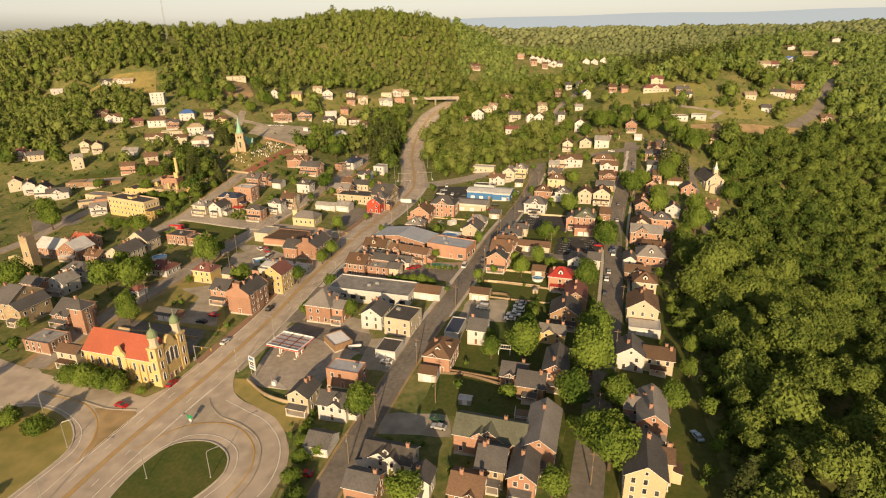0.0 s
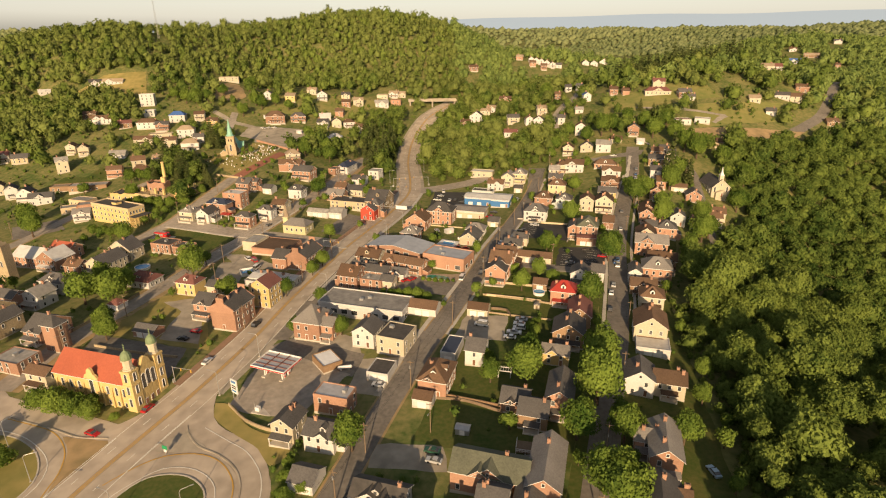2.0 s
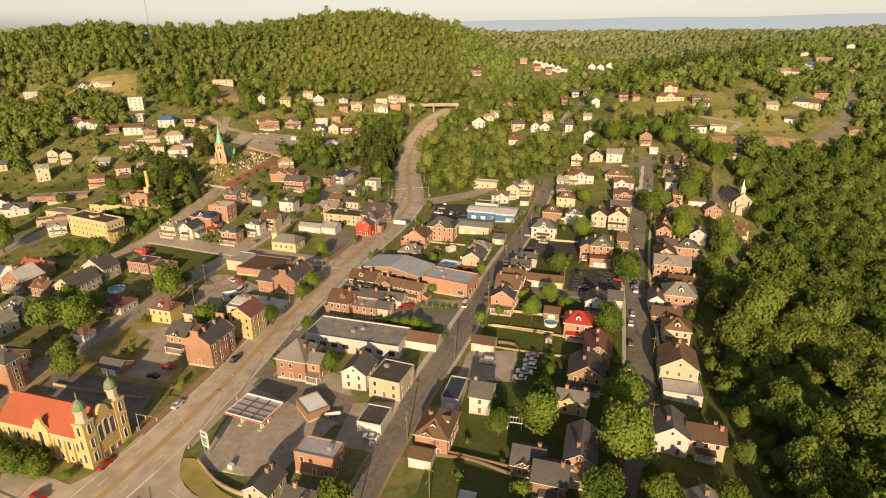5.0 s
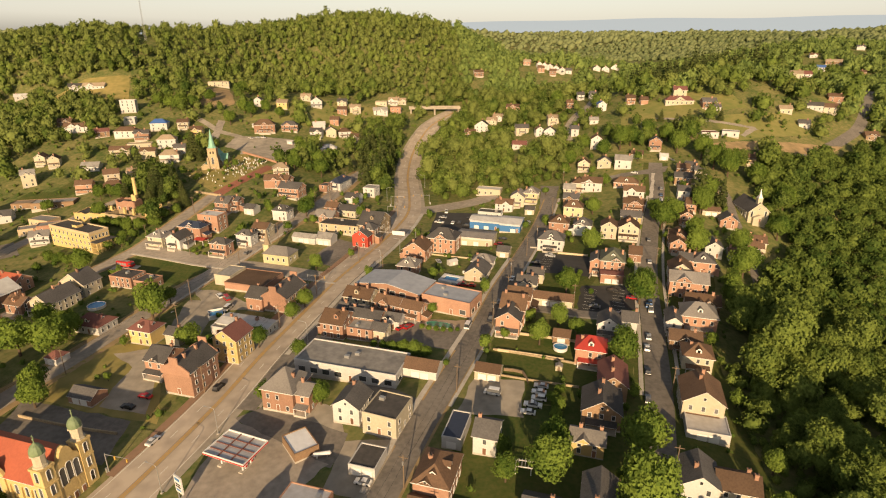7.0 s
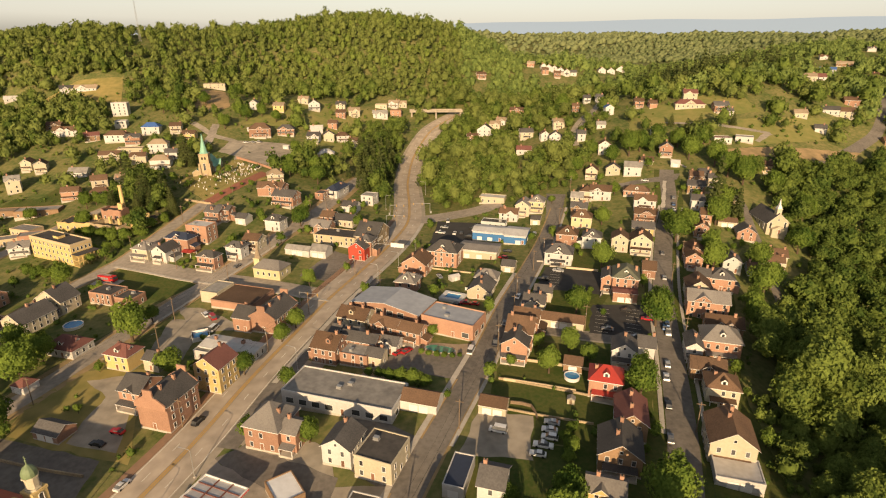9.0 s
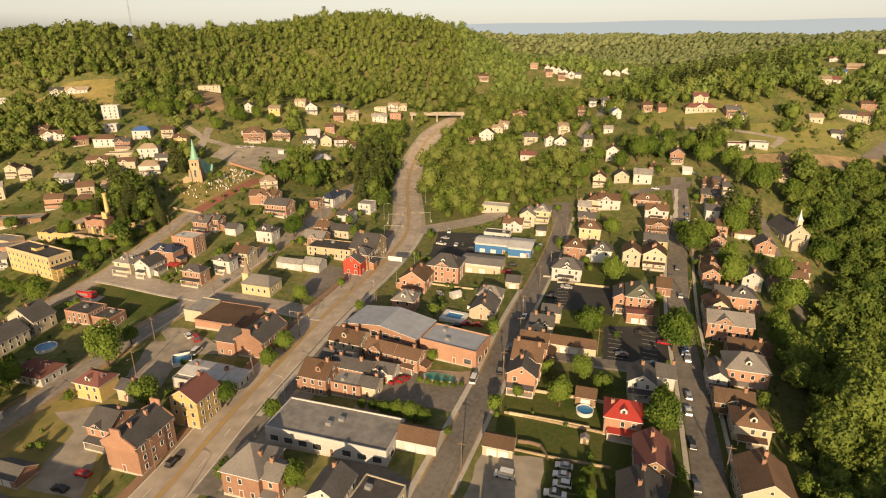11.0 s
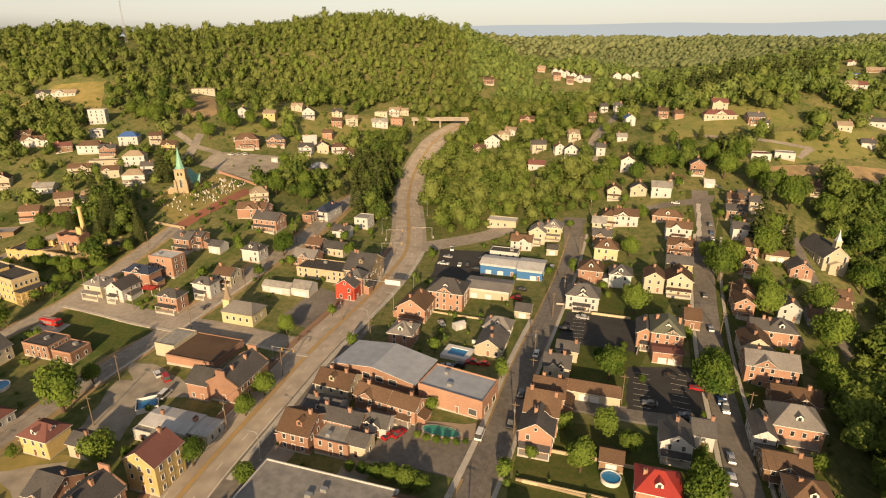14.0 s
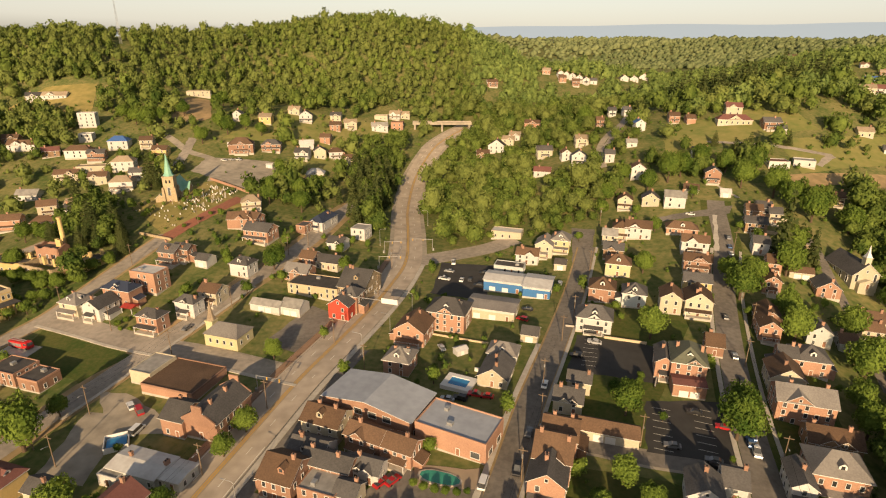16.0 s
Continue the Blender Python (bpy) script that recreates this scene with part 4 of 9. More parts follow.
def house(x, y, rot, w, d, h, roof, wall, top, size="house"):
    """A building of width w along its front and depth d, walls h high to the eaves; roof gx and gy: ridge along or away from the front."""
    far = y > 420 or abs(x) > 215
    base = min(gz(x, y), min(gz(x + a, y + b) for a, b in ((-4, -4), (4, -4), (4, 4), (-4, 4))) + 0.6)
    st = 1 if size in ("big", "works") and h < 6.6 else max(1, round(h / 3.0))
    kinds = {"gx": "gabled", "gy": "gabled", "hip": "hipped", "pyr": "pointed", "flat": "flat", "low": "low-pitched", "lowy": "low-pitched"}
    what = {"shed": "outbuilding", "hut": "workshop", "terrace": "terrace", "tower": "square tower", "big": "commercial hall", "works": "works hall"}.get(size, "house" if roof != "flat" else "building")
    storeys = ("single", "two", "three", "four")[min(st, 4) - 1]
    e = thing(what.replace(" ", "_"), pose(x, y, base, 0, 0, rot), f"{storeys}-storey {WORD[wall]} {what} with {RWORD[top]} {kinds[roof]} roof", what)
    wm, rm = WALL[wall], ROOF[top]
    a, b = w / 2, d / 2
    ov = 0.5 if size != "shed" else 0.25
    body, r = Shape(), Shape()
    peak = 0.0
    if roof in ("gx", "low"):
        peak = b * (0.62 if roof == "gx" else 0.16)
        body.prism([(-b, -2.5), (b, -2.5), (b, h), (0, h + peak), (-b, h)], "x", -a, a)
        k = peak / b
        for sgn in (-1, 1):
            q = [(-a - ov, sgn * (b + ov), h - ov * k + 0.14), (a + ov, sgn * (b + ov), h - ov * k + 0.14), (a + ov, 0, h + peak + 0.14), (-a - ov, 0, h + peak + 0.14)]
            slab(r, q if sgn < 0 else q[::-1], 0.13)
        if roof == "gx" and size == "house" and w >= 8 and int(abs(x) * 7 + y * 3) % 5 < 2:      # small cross gable over the front eaves
            g, c = min(0.21 * w, 2.5), 0.24 * a * (1 if int(y) % 2 else -1)
            gp, y0, y1 = g * 0.78, -b - 0.45, -b + g * 1.1
            body.prism([(c - g, h - 0.4), (c + g, h - 0.4), (c + g, h), (c, h + gp), (c - g, h)], "y", y0, y1)
            for sgn in (-1, 1):
                q = [(c + sgn * (g + 0.35), y1, h - 0.13), (c + sgn * (g + 0.35), y0 - 0.35, h - 0.13), (c, y0 - 0.35, h + gp + 0.14), (c, y1, h + gp + 0.14)]
                slab(r, q if sgn < 0 else q[::-1], 0.13)
    elif roof in ("gy", "lowy"):
        peak = a * (0.68 if roof == "gy" else 0.15)
        body.prism([(-a, -2.5), (a, -2.5), (a, h), (0, h + peak), (-a, h)], "y", -b, b)
        k = peak / a
        for sgn in (-1, 1):
            q = [(sgn * (a + ov), b + ov, h - ov * k + 0.14), (sgn * (a + ov), -b - ov, h - ov * k + 0.14), (0, -b - ov, h + peak + 0.14), (0, b + ov, h + peak + 0.14)]
            slab(r, q if sgn < 0 else q[::-1], 0.13)
    elif roof in ("hip", "pyr"):
        body.box(-a, a, -b, b, -2.5, h)
        A, B = a + ov, b + ov
        m = min(A, B)
        peak = m * (0.66 if roof == "hip" else 0.9)
        if roof == "pyr" or abs(A - B) < 0.4:
            rx, ry = 0.15, 0.15
        else:
            rx, ry = (A - m * 0.85, 0.05) if A > B else (0.05, B - m * 0.85)
        lo = [(-A, -B, h), (A, -B, h), (A, B, h), (-A, B, h)]
        hi = [(-rx, -ry, h + peak), (rx, -ry, h + peak), (rx, ry, h + peak), (-rx, ry, h + peak)]
        for i in range(4):
            j = (i + 1) % 4
            r.face([lo[i], lo[j], hi[j], hi[i]])
            l2 = [(p[0], p[1], h - 0.2) for p in (lo[i], lo[j])]
            r.face([l2[0], l2[1], lo[j], lo[i]], 1)
        r.face(hi).face([(p[0], p[1], h - 0.2) for p in lo[::-1]], 1)
    else:
        body.box(-a, a, -b, b, -2.5, h - 0.05)
        r.box(-a + 0.25, a - 0.25, -b + 0.25, b - 0.25, h - 0.05, h + 0.06)
        par = Shape()
        ph = 0.35 if size != "big" else 0.5
        par.box(-a - 0.03, a + 0.03, -b - 0.03, -b + 0.25, h - 0.3, h + ph).box(-a - 0.03, a + 0.03, b - 0.25, b + 0.03, h - 0.3, h + ph)
        par.box(-a - 0.03, -a + 0.25, -b + 0.25, b - 0.25, h - 0.3, h + ph).box(a - 0.25, a + 0.03, -b + 0.25, b - 0.25, h - 0.3, h + ph)
        part("parapet", par, wm, e)
        if size in ("house", "big") and not far:
            for k in range(1 if size == "house" else 2):
                part("roof_unit", UNIT_ME, (), e, at=pose(rng.uniform(-a * 0.6, a * 0.6), rng.uniform(-b * 0.5, b * 0.5), h + 0.06, 0, 0, rng.choice((0, 90))))
    part("wall", body, wm, e)
    part("roof", r, (rm, TRIM), e)
    part("foundation", Shape().box(-a - 0.04, a + 0.04, -b - 0.04, b + 0.04, -2.6, 0.35), CONCRETE, e)
    # openings: front and both flanks
    if size in ("shed", "hut"):
        if w >= 5 and size == "shed":
            part("garage_door", GARAGE_ME, (), e, at=pose(0 if w < 7 else -1.6, -b, 0.05))
            if w >= 7:
                part("garage_door", GARAGE_ME, (), e, at=pose(1.6, -b, 0.05))
        return e
    if size == "works":        # sheet hall with a pale lintel band, roller doors and a side door
        part("band", Shape().box(-a - 0.05, a + 0.05, -b - 0.05, -b, h - 1.1, h - 0.35), ROOF["pale"], e, "pale lintel band")
        for t in (-0.55, 0.1) if w > 15 else (0.3,):
            part("roller_door", GARAGE_ME, (), e, at=pose(t * a, -b, 0.05))
        part("door", DOOR_ME, (), e, at=pose(0.72 * a, -b, 0.3))
        part("roller_door", GARAGE_ME, (), e, at=pose(a, 0, 0.05, 0, 0, 90))
        return e
    kit = SHOP if size == "big" else WINDOW
    gap = 4.4 if size == "big" else 3.4 if far else 2.7
    sides = [(w, lambda t, z: pose(t, -b, z), "front"), (d, lambda t, z: pose(a, t, z, 0, 0, 90), "right"), (d, lambda t, z: pose(-a, t, z, 0, 0, -90), "left")]
    if far:
        sides = sides[:1] + ([sides[1]] if x < 0 else [sides[2]])
    near = y < 235 and size == "house"
    for length, at, face in sides:
        n = max(1, int((length - 1.2) / gap))
        for lev in range(st):
            zc = (1.65 if size != "big" else 2.1) + lev * (h - 0.4) / st
            for i in range(n):
                t = (i - (n - 1) / 2) * (length - 1.0) / n
                if lev == 0 and face == "front" and i == n // 2:
                    if not far:
                        part("door", DOOR_ME, (), e, at=at(t, 0.3))
                        continue
                if size == "terrace" and face != "right":
                    continue
                if rng.random() < (0.55 if size == "big" and wall == "brick" else 0.2):
                    continue
                if near:
                    wdw = part("window", kit[0], (), e, at=at(t, zc))
                    part("pane", kit[1], (), wdw)
                else:
                    part("window", kit[2], (), e, at=at(t, zc))
    if size == "terrace":      # gable end carried up as a shouldered parapet with a wide stack
        prof = [(-a - 0.1, h - 1.5), (a + 0.1, h - 1.5), (a + 0.1, h + 0.3), (a * 0.62, h + peak * 0.45), (a * 0.3, h + peak * 0.72), (a * 0.3, h + peak + 1.1), (-a * 0.3, h + peak + 1.1), (-a * 0.3, h + peak * 0.72), (-a * 0.62, h + peak * 0.45), (-a - 0.1, h + 0.3)]
        for y0 in (-b - 0.62, b + 0.2):
            part("gable_parapet", Shape().prism(prof, "y", y0, y0 + 0.42), wm, e)
        for k in (-0.5, 0.35):
            part("chimney", CHIMNEY_ME, (), e, at=pose(a * 0.2, b * k, h + peak * 0.9))
    elif roof == "gy" and peak > 2.2:
        part("attic_window", ATTIC[2], (), e, at=pose(0, -b, h + peak * 0.35))
    if roof == "gx" and peak > 2.2 and not far:
        for sgn in (-1, 1):
            part("attic_window", ATTIC[2], (), e, at=pose(sgn * a, 0, h + peak * 0.35, 0, 0, 90 * sgn))
    if size == "house" and roof != "flat":
        for k in range(1 if far else rng.choice((1, 1, 2))):
            cx, cy = rng.uniform(0.35, 0.8) * a * rng.choice((-1, 1)), rng.uniform(-0.2, 0.3) * b
            if roof == "gy":
                cx, cy = rng.uniform(-0.25, 0.25) * a, rng.uniform(-0.7, 0.7) * b
            zz = h + (peak * (1 - abs(cy) / b) if roof in ("gx", "low") else peak * (1 - abs(cx) / a) if roof == "gy" else peak * 0.45)
            part("chimney", CHIMNEY_ME, (), e, at=pose(cx, cy, zz + 0.35))
        if roof == "gx" and not far and w > 8 and rng.random() < 0.3:
            part("dormer", DORMER_S.mesh("dormer", wm, rm, GLASS), (), e, at=pose(rng.uniform(-0.3, 0.3) * a, -b * 0.5, h + peak * 0.5 + 0.1))
        if roof == "hip" and not far and w > 8 and peak > 2.6:
            part("dormer", DORMER_S.mesh("dormer", TRIM, rm, GLASS), (), e, at=pose(0, -b * 0.55, h + peak * 0.36))
            if x < 20:
                part("dormer", DORMER_S.mesh("dormer", TRIM, rm, GLASS), (), e, at=pose(a * 0.55, 0, h + peak * 0.36, 0, 0, 90))
        if 5 <= h <= 7.2 and rng.random() < (0.5 if far else 0.72):
            pw = w * rng.choice((0.55, 0.8, 0.95)) / 2
            pr = Shape()
            slab(pr, [(-pw, -b - 2.3, 2.55), (pw, -b - 2.3, 2.55), (pw, -b, 3.1), (-pw, -b, 3.1)], 0.14)
            part("porch_roof", pr, (rm, TRIM), e)
            part("porch_floor", Shape().box(-pw, pw, -b - 2.2, -b - 0.04, -1.5, 0.35), CONCRETE, e)
            for k in (0, 2):
                part("post", Shape().box(-0.09, 0.09, -0.09, 0.09, 0, 2.1), TRIM, e, at=pose((k - 1) * (pw - 0.2), -b - 2.05, 0.35))
        if roof in ("gx", "hip") and peak > 1.6 and w > 7.5 and rng.random() < 0.42:
            gw = w * rng.uniform(0.17, 0.24)
            gx0 = rng.choice((-0.5, 0, 0.5)) * (a - gw)
            k = peak / b if roof == "gx" else peak / (b + ov)
            hg = min(gw * 0.72, peak * 0.9)
            yr = -b + hg / k
            g = Shape().prism([(-gw, h - 0.6), (gw, h - 0.6), (gw, h), (0, h + hg), (-gw, h)], "y", -b - 0.12, yr)
            gable = part("front_gable", g, wm, e, at=pose(gx0, 0, 0))
            gr, kk = Shape(), hg / gw
            for sgn in (-1, 1):
                q = [(sgn * (gw + 0.35), yr, h - 0.35 * kk + 0.12), (sgn * (gw + 0.35), -b - 0.5, h - 0.35 * kk + 0.12), (0, -b - 0.5, h + hg + 0.12), (0, yr, h + hg + 0.12)]
                slab(gr, q if sgn < 0 else q[::-1], 0.12)
            part("gable_roof", gr, (rm, TRIM), gable)
            part("attic_window", ATTIC[2], (), gable, at=pose(0, -b - 0.12, h + hg * 0.3))
        if not far and h >= 5 and rng.random() < 0.3:
            sg = rng.choice((-1, 1))
            dd, ww, hh = d * 0.3, 2.6, h * 0.5
            part("side_wing", Shape().prism([(0, -2.5), (ww, -2.5), (ww, hh - 0.5), (0, hh + 0.3)] if sg > 0 else [(-ww, -2.5), (0, -2.5), (0, hh + 0.3), (-ww, hh - 0.5)], "y", -dd, dd), wm, e, at=pose(sg * (a - 0.02), 0, 0))
            wr = Shape()
            q = [(0, -dd - 0.3, hh + 0.42), (sg * (ww + 0.35), -dd - 0.3, hh - 0.5), (sg * (ww + 0.35), dd + 0.3, hh - 0.5), (0, dd + 0.3, hh + 0.42)]
            slab(wr, q if sg > 0 else q[::-1], 0.12)
            part("wing_roof", wr, (rm, TRIM), e, at=pose(sg * (a - 0.02), 0, 0))
    return e


house(-151.9, 190.9, -16.5, 12.5, 9.3, 4.5, "flat", "brick", "grey")
house(-144.3, 202.8, -16.5, 6.2, 5.5, 11, "pyr", "brick", "slate", "tower")
house(-154.4, 212.7, -16.5, 8.3, 14.0, 5, "gx", "brick", "slate")
house(-173.7, 213.6, -16.5, 7.9, 13.9, 7, "gy", "stone", "slate")
house(-181.7, 219.3, -16.5, 9.4, 16.0, 8, "gx", "stone", "slate")
house(-186.4, 238.1, -16.5, 10.6, 7.4, 6.5, "gx", "brick", "slate")
house(-175.8, 240.6, -16.5, 8.9, 9.0, 6, "gy", "white", "grey")
house(-177.0, 255.5, -16.5, 12.9, 8.6, 6, "hip", "white", "slate")
house(-211.5, 292.3, -16.5, 18.5, 12.0, 6, "gx", "brick", "pale")
house(-198.0, 286.9, -16.5, 12.7, 11.1, 6, "gy", "brick", "pale")
house(-200.6, 300.1, -16.5, 13.0, 9.1, 6, "gx", "brick", "tile")
house(-181.8, 278.3, -16.5, 9.2, 8.0, 4.5, "gx", "brick", "brown")
house(-167.4, 279.5, -16.5, 10.8, 15.1, 5.5, "gy", "cream", "slate")
house(-165.4, 295.0, -16.5, 13.5, 9.5, 6, "gy", "cream", "slate")
house(-146.9, 300.9, -16.5, 12.3, 9.3, 5, "flat", "brick", "tar")
house(-135.3, 296.7, -16.5, 8.9, 8.3, 4.2, "flat", "brick", "tar")
house(-138.9, 259.4, -16.5, 12.5, 9.4, 3.5, "hip", "white", "maroon")
house(-112.8, 249.3, -16.5, 9.9, 7.6, 6, "hip", "yellow", "maroon")
house(-100.7, 247.6, -16.5, 6.1, 6.0, 4.5, "gx", "cream", "slate")
house(-139.1, 235.1, -16.5, 5.5, 5.5, 2.8, "hip", "white", "maroon", "shed")
house(-115.1, 212.8, -16.5, 9.4, 6.6, 2.6, "gx", "brick", "slate", "shed")
house(-83.7, 220.3, -16.5, 11.0, 13.3, 9.4, "gy", "brick", "slate", "terrace")
house(-96.6, 228.8, -16.5, 8.1, 10.0, 6.5, "gx", "brick", "slate")
house(-75.0, 236.5, -16.5, 9.7, 9.8, 9.5, "gy", "yellow", "maroon")
house(-135.8, 180.7, -16.5, 9.1, 5.5, 6, "gx", "cream", "brown")
house(-66.8, 276.0, -16.5, 11.2, 15.8, 6.6, "gy", "brick", "slate", "terrace")
house(-76.6, 274.6, -16.5, 7.6, 10.0, 6, "gx", "brick", "slate")
house(-98.8, 301.2, -16.5, 8.5, 12.0, 4.4, "flat", "cream", "grey", "hut")
house(-86.0, 295.9, -16.5, 20.0, 16.7, 3.2, "flat", "brick", "brown2", "hut")
house(-79.4, 255.8, -16.5, 15.3, 8.5, 3.8, "low", "grey", "pale")
house(-69.5, 253.2, -16.5, 8.1, 7.1, 3.4, "low", "grey", "pale")
house(-85.1, 255.9, -16.5, 6.3, 10.0, 3.2, "flat", "white", "grey")
house(-48.9, 209.4, -16.5, 10.9, 11.5, 7.4, "pyr", "brick", "slate2")
house(-41.6, 206.2, -16.5, 4.6, 7.0, 6.6, "gx", "brick", "slate2")
house(-30.2, 224.7, -16.5, 36.7, 14.3, 5, "flat", "white", "grey", "big")
house(-6.1, 220.9, -16.5, 11.5, 7.4, 3.2, "gx", "white", "brown", "shed")
house(-26.9, 201.2, -16.5, 8.5, 9.5, 6, "gy", "white", "slate")
house(-15.7, 196.2, -21, 10.8, 11.6, 6.5, "flat", "cream", "tar")
house(-39.9, 187.6, 35, 7.2, 9.6, 2.7, "flat", "brown", "white", "hut")
house(-19.7, 179.7, -16.5, 7.6, 8.8, 3, "flat", "white", "tar", "shed")
house(-32.8, 163.4, -16.5, 11.5, 6.9, 6.5, "flat", "brick", "metal")
house(-44.9, 153.2, -16.5, 7.2, 8.2, 6, "gy", "cream", "slate")
house(-33.3, 147.9, -16.5, 9.4, 8.0, 5.5, "gx", "white", "slate")
house(-35.5, 133.2, -16.5, 7.3, 7.6, 3, "gx", "white", "slate", "shed")
house(-20.6, 113.3, -16.5, 8.2, 7.2, 6, "gx", "brick", "slate")
house(-14.6, 123.1, -16.5, 13.5, 7.3, 5.5, "gx", "white", "tar")
house(-5.9, 114.1, -16.5, 5.5, 5.5, 5.5, "gy", "white", "slate")
house(13.0, 128.4, -16.5, 19.1, 10.0, 6.3, "gx", "brick", "green")
house(26.8, 127.0, -16.5, 8.2, 18.0, 7, "gy", "brick", "slate2")
house(12.6, 118.1, -16.5, 7.1, 10.0, 6, "gx", "stone", "slate")
house(20.6, 115.7, -16.5, 6.8, 14.0, 6, "gy", "brick", "slate")
house(5.8, 110.6, -16.5, 8.1, 9.0, 5, "gx", "brown", "brown")
house(-4.9, 162.8, -16.5, 6.2, 5.5, 3, "gx", "white", "brown", "shed")
house(-0.8, 170.9, -16.5, 9.2, 12.6, 6, "hip", "brick", "brown")
house(4.5, 189.7, -16.5, 5.5, 12.2, 3.5, "flat", "white", "navy", "shed")
house(12.9, 184.9, -16.5, 6.4, 8.6, 6, "gx", "white", "slate")
house(23.3, 159.1, -16.5, 8.1, 9.0, 3.6, "gx", "brick", "slate")
house(25.7, 246.5, -16.5, 8.9, 9.0, 6.5, "gy", "brick", "slate")
house(28.6, 255.1, -16.5, 9.3, 12.0, 7, "gx", "brick", "brown")
house(31.5, 262.1, -16.5, 9.1, 10.0, 7, "gx", "brick", "brown")
house(44.8, 266.9, -16.5, 18.1, 6.5, 3, "gx", "cream", "brown", "shed")
house(37.2, 280.1, -16.5, 8.3, 8.0, 4.5, "gx", "cream", "slate")
house(42.3, 289.3, -16.5, 7.0, 6.3, 4.5, "gx", "cream", "slate")
house(16.9, 296.6, -18, 9.6, 12.0, 3.6, "gy", "cream", "slate")
house(20.3, 309.2, -16.5, 9.9, 8.0, 3.6, "hip", "white", "slate2")
house(51.2, 225.7, -16.5, 9.8, 9.0, 6.3, "hip", "brick", "red")
house(43.9, 238.1, -16.5, 6.0, 6.0, 2.8, "gx", "brown", "brown", "shed")
house(47.1, 196.0, -15, 10.9, 11.6, 5.6, "gy", "brown", "slate")
house(54.0, 209.2, -15, 8.6, 13.0, 5.8, "gy", "brown", "maroon")
house(15.7, 217.4, -16.5, 8.2, 6.0, 3, "gx", "cream", "brown", "shed")
house(62.3, 243.8, -16.5, 7.9, 9.0, 5.5, "gy", "white", "slate")
house(71.3, 248.0, -16.5, 5.5, 8.0, 4.5, "gx", "white", "slate")
house(75.4, 287.2, -12, 9.6, 6.0, 4.2, "low", "brick", "maroon", "shed")
house(78.1, 296.4, -16.5, 10.4, 13.0, 8, "hip", "brick", "green")
house(71.8, 299.4, -16.5, 5.5, 11.0, 6, "gy", "brick", "slate")
house(93.5, 311.6, -16.5, 5.5, 9.0, 4, "gx", "brick", "brown")
house(118.5, 324.5, -16.5, 7.1, 13.0, 5.5, "gy", "brick", "brown")
house(136.8, 324.1, -16.5, 8.1, 10.0, 5.5, "gy", "grey", "slate")
house(147.0, 322.1, -16.5, 5.8, 8.0, 4.5, "gx", "white", "brown")
house(163.0, 332.5, -16.5, 7.2, 8.0, 5, "gx", "cream", "brown")
house(123.5, 305.9, -16.5, 10.7, 10.0, 6, "hip", "brick", "slate")
house(115.1, 305.2, -16.5, 5.5, 8.0, 6, "gx", "brick", "slate")
house(108.2, 293.5, -16.5, 9.8, 11.0, 6.5, "gy", "cream", "brown2")
house(106.2, 279.9, -16.5, 15.3, 10.0, 8.0, "gx", "brick", "slate2")
house(106.8, 266.1, -16.5, 12.9, 9.0, 6, "gx", "brown", "brown")
house(99.9, 253.7, -16.5, 12.8, 11.0, 7.2, "hip", "brick", "slate2")
house(88.6, 249.7, -16.5, 5.5, 10.0, 5.5, "gy", "white", "slate")
house(78.6, 201.2, -16.5, 11.5, 13.0, 7, "gy", "cream", "brown")
house(88.0, 226.3, -16.5, 9.6, 9.0, 6, "hip", "cream", "brown")
house(76.4, 191.1, -16.5, 11.5, 9.0, 3, "flat", "white", "metal", "shed")
house(63.6, 167.9, -16.5, 8.7, 10.0, 6, "gy", "white", "slate")
house(72.6, 166.4, -16.5, 9.5, 8.0, 5.5, "gx", "cream", "brown2")
house(59.6, 135.5, -16.5, 7.9, 15.0, 6.5, "gy", "brick", "slate2")
house(56.2, 139.5, -16.5, 6.0, 6.5, 5.0, "gx", "brick", "slate2")
house(49.9, 113.0, -16.5, 9.5, 14.0, 8.5, "gy", "tan", "slate")
house(54.6, 116.5, -16.5, 7.0, 6.5, 7.0, "gx", "tan", "brown2")
house(36.8, 159.2, -16.5, 7.7, 14.0, 6.5, "gy", "brick", "slate")
house(27.6, 151.7, -16.5, 8.3, 9.0, 5, "gx", "brown", "slate")
house(39.8, 182.4, -16.5, 9.0, 6.4, 4.6, "gx", "yellow", "slate2")
house(-33.4, 271.6, -20, 11.8, 9.2, 5.6, "gx", "cream", "brown")
house(-19.4, 278.6, -24.5, 29.6, 15.2, 7.0, "lowy", "brick", "bluegrey", "big")
house(4.4, 266.4, -26, 21.2, 12.6, 6.2, "flat", "brick", "bluegrey", "big")
house(-20.6, 264.0, -24.5, 10.9, 7.0, 5.5, "gx", "brick", "brown")
house(-11.2, 259.9, -24.5, 9.4, 7.0, 5, "gx", "brick", "brown")
house(-35.3, 259.9, -16.5, 10.1, 10.0, 4, "gx", "white", "slate")
house(-19.4, 253.6, -18, 8.6, 6.3, 3.8, "gx", "white", "slate")
house(-22.6, 244.9, -18, 5.6, 6.0, 4.4, "gx", "cream", "slate")
house(-39.6, 250.6, -18, 9.4, 11.0, 6.2, "gx", "brick", "brown")
house(-29.4, 246.6, -18, 10.4, 7.4, 4.6, "flat", "brick", "grey")
house(-29.0, 253.6, -18, 13.4, 6.6, 5.6, "gx", "brick", "slate")
house(-15.2, 303.6, -16.5, 9.0, 9.0, 5.4, "hip", "brick", "slate2")
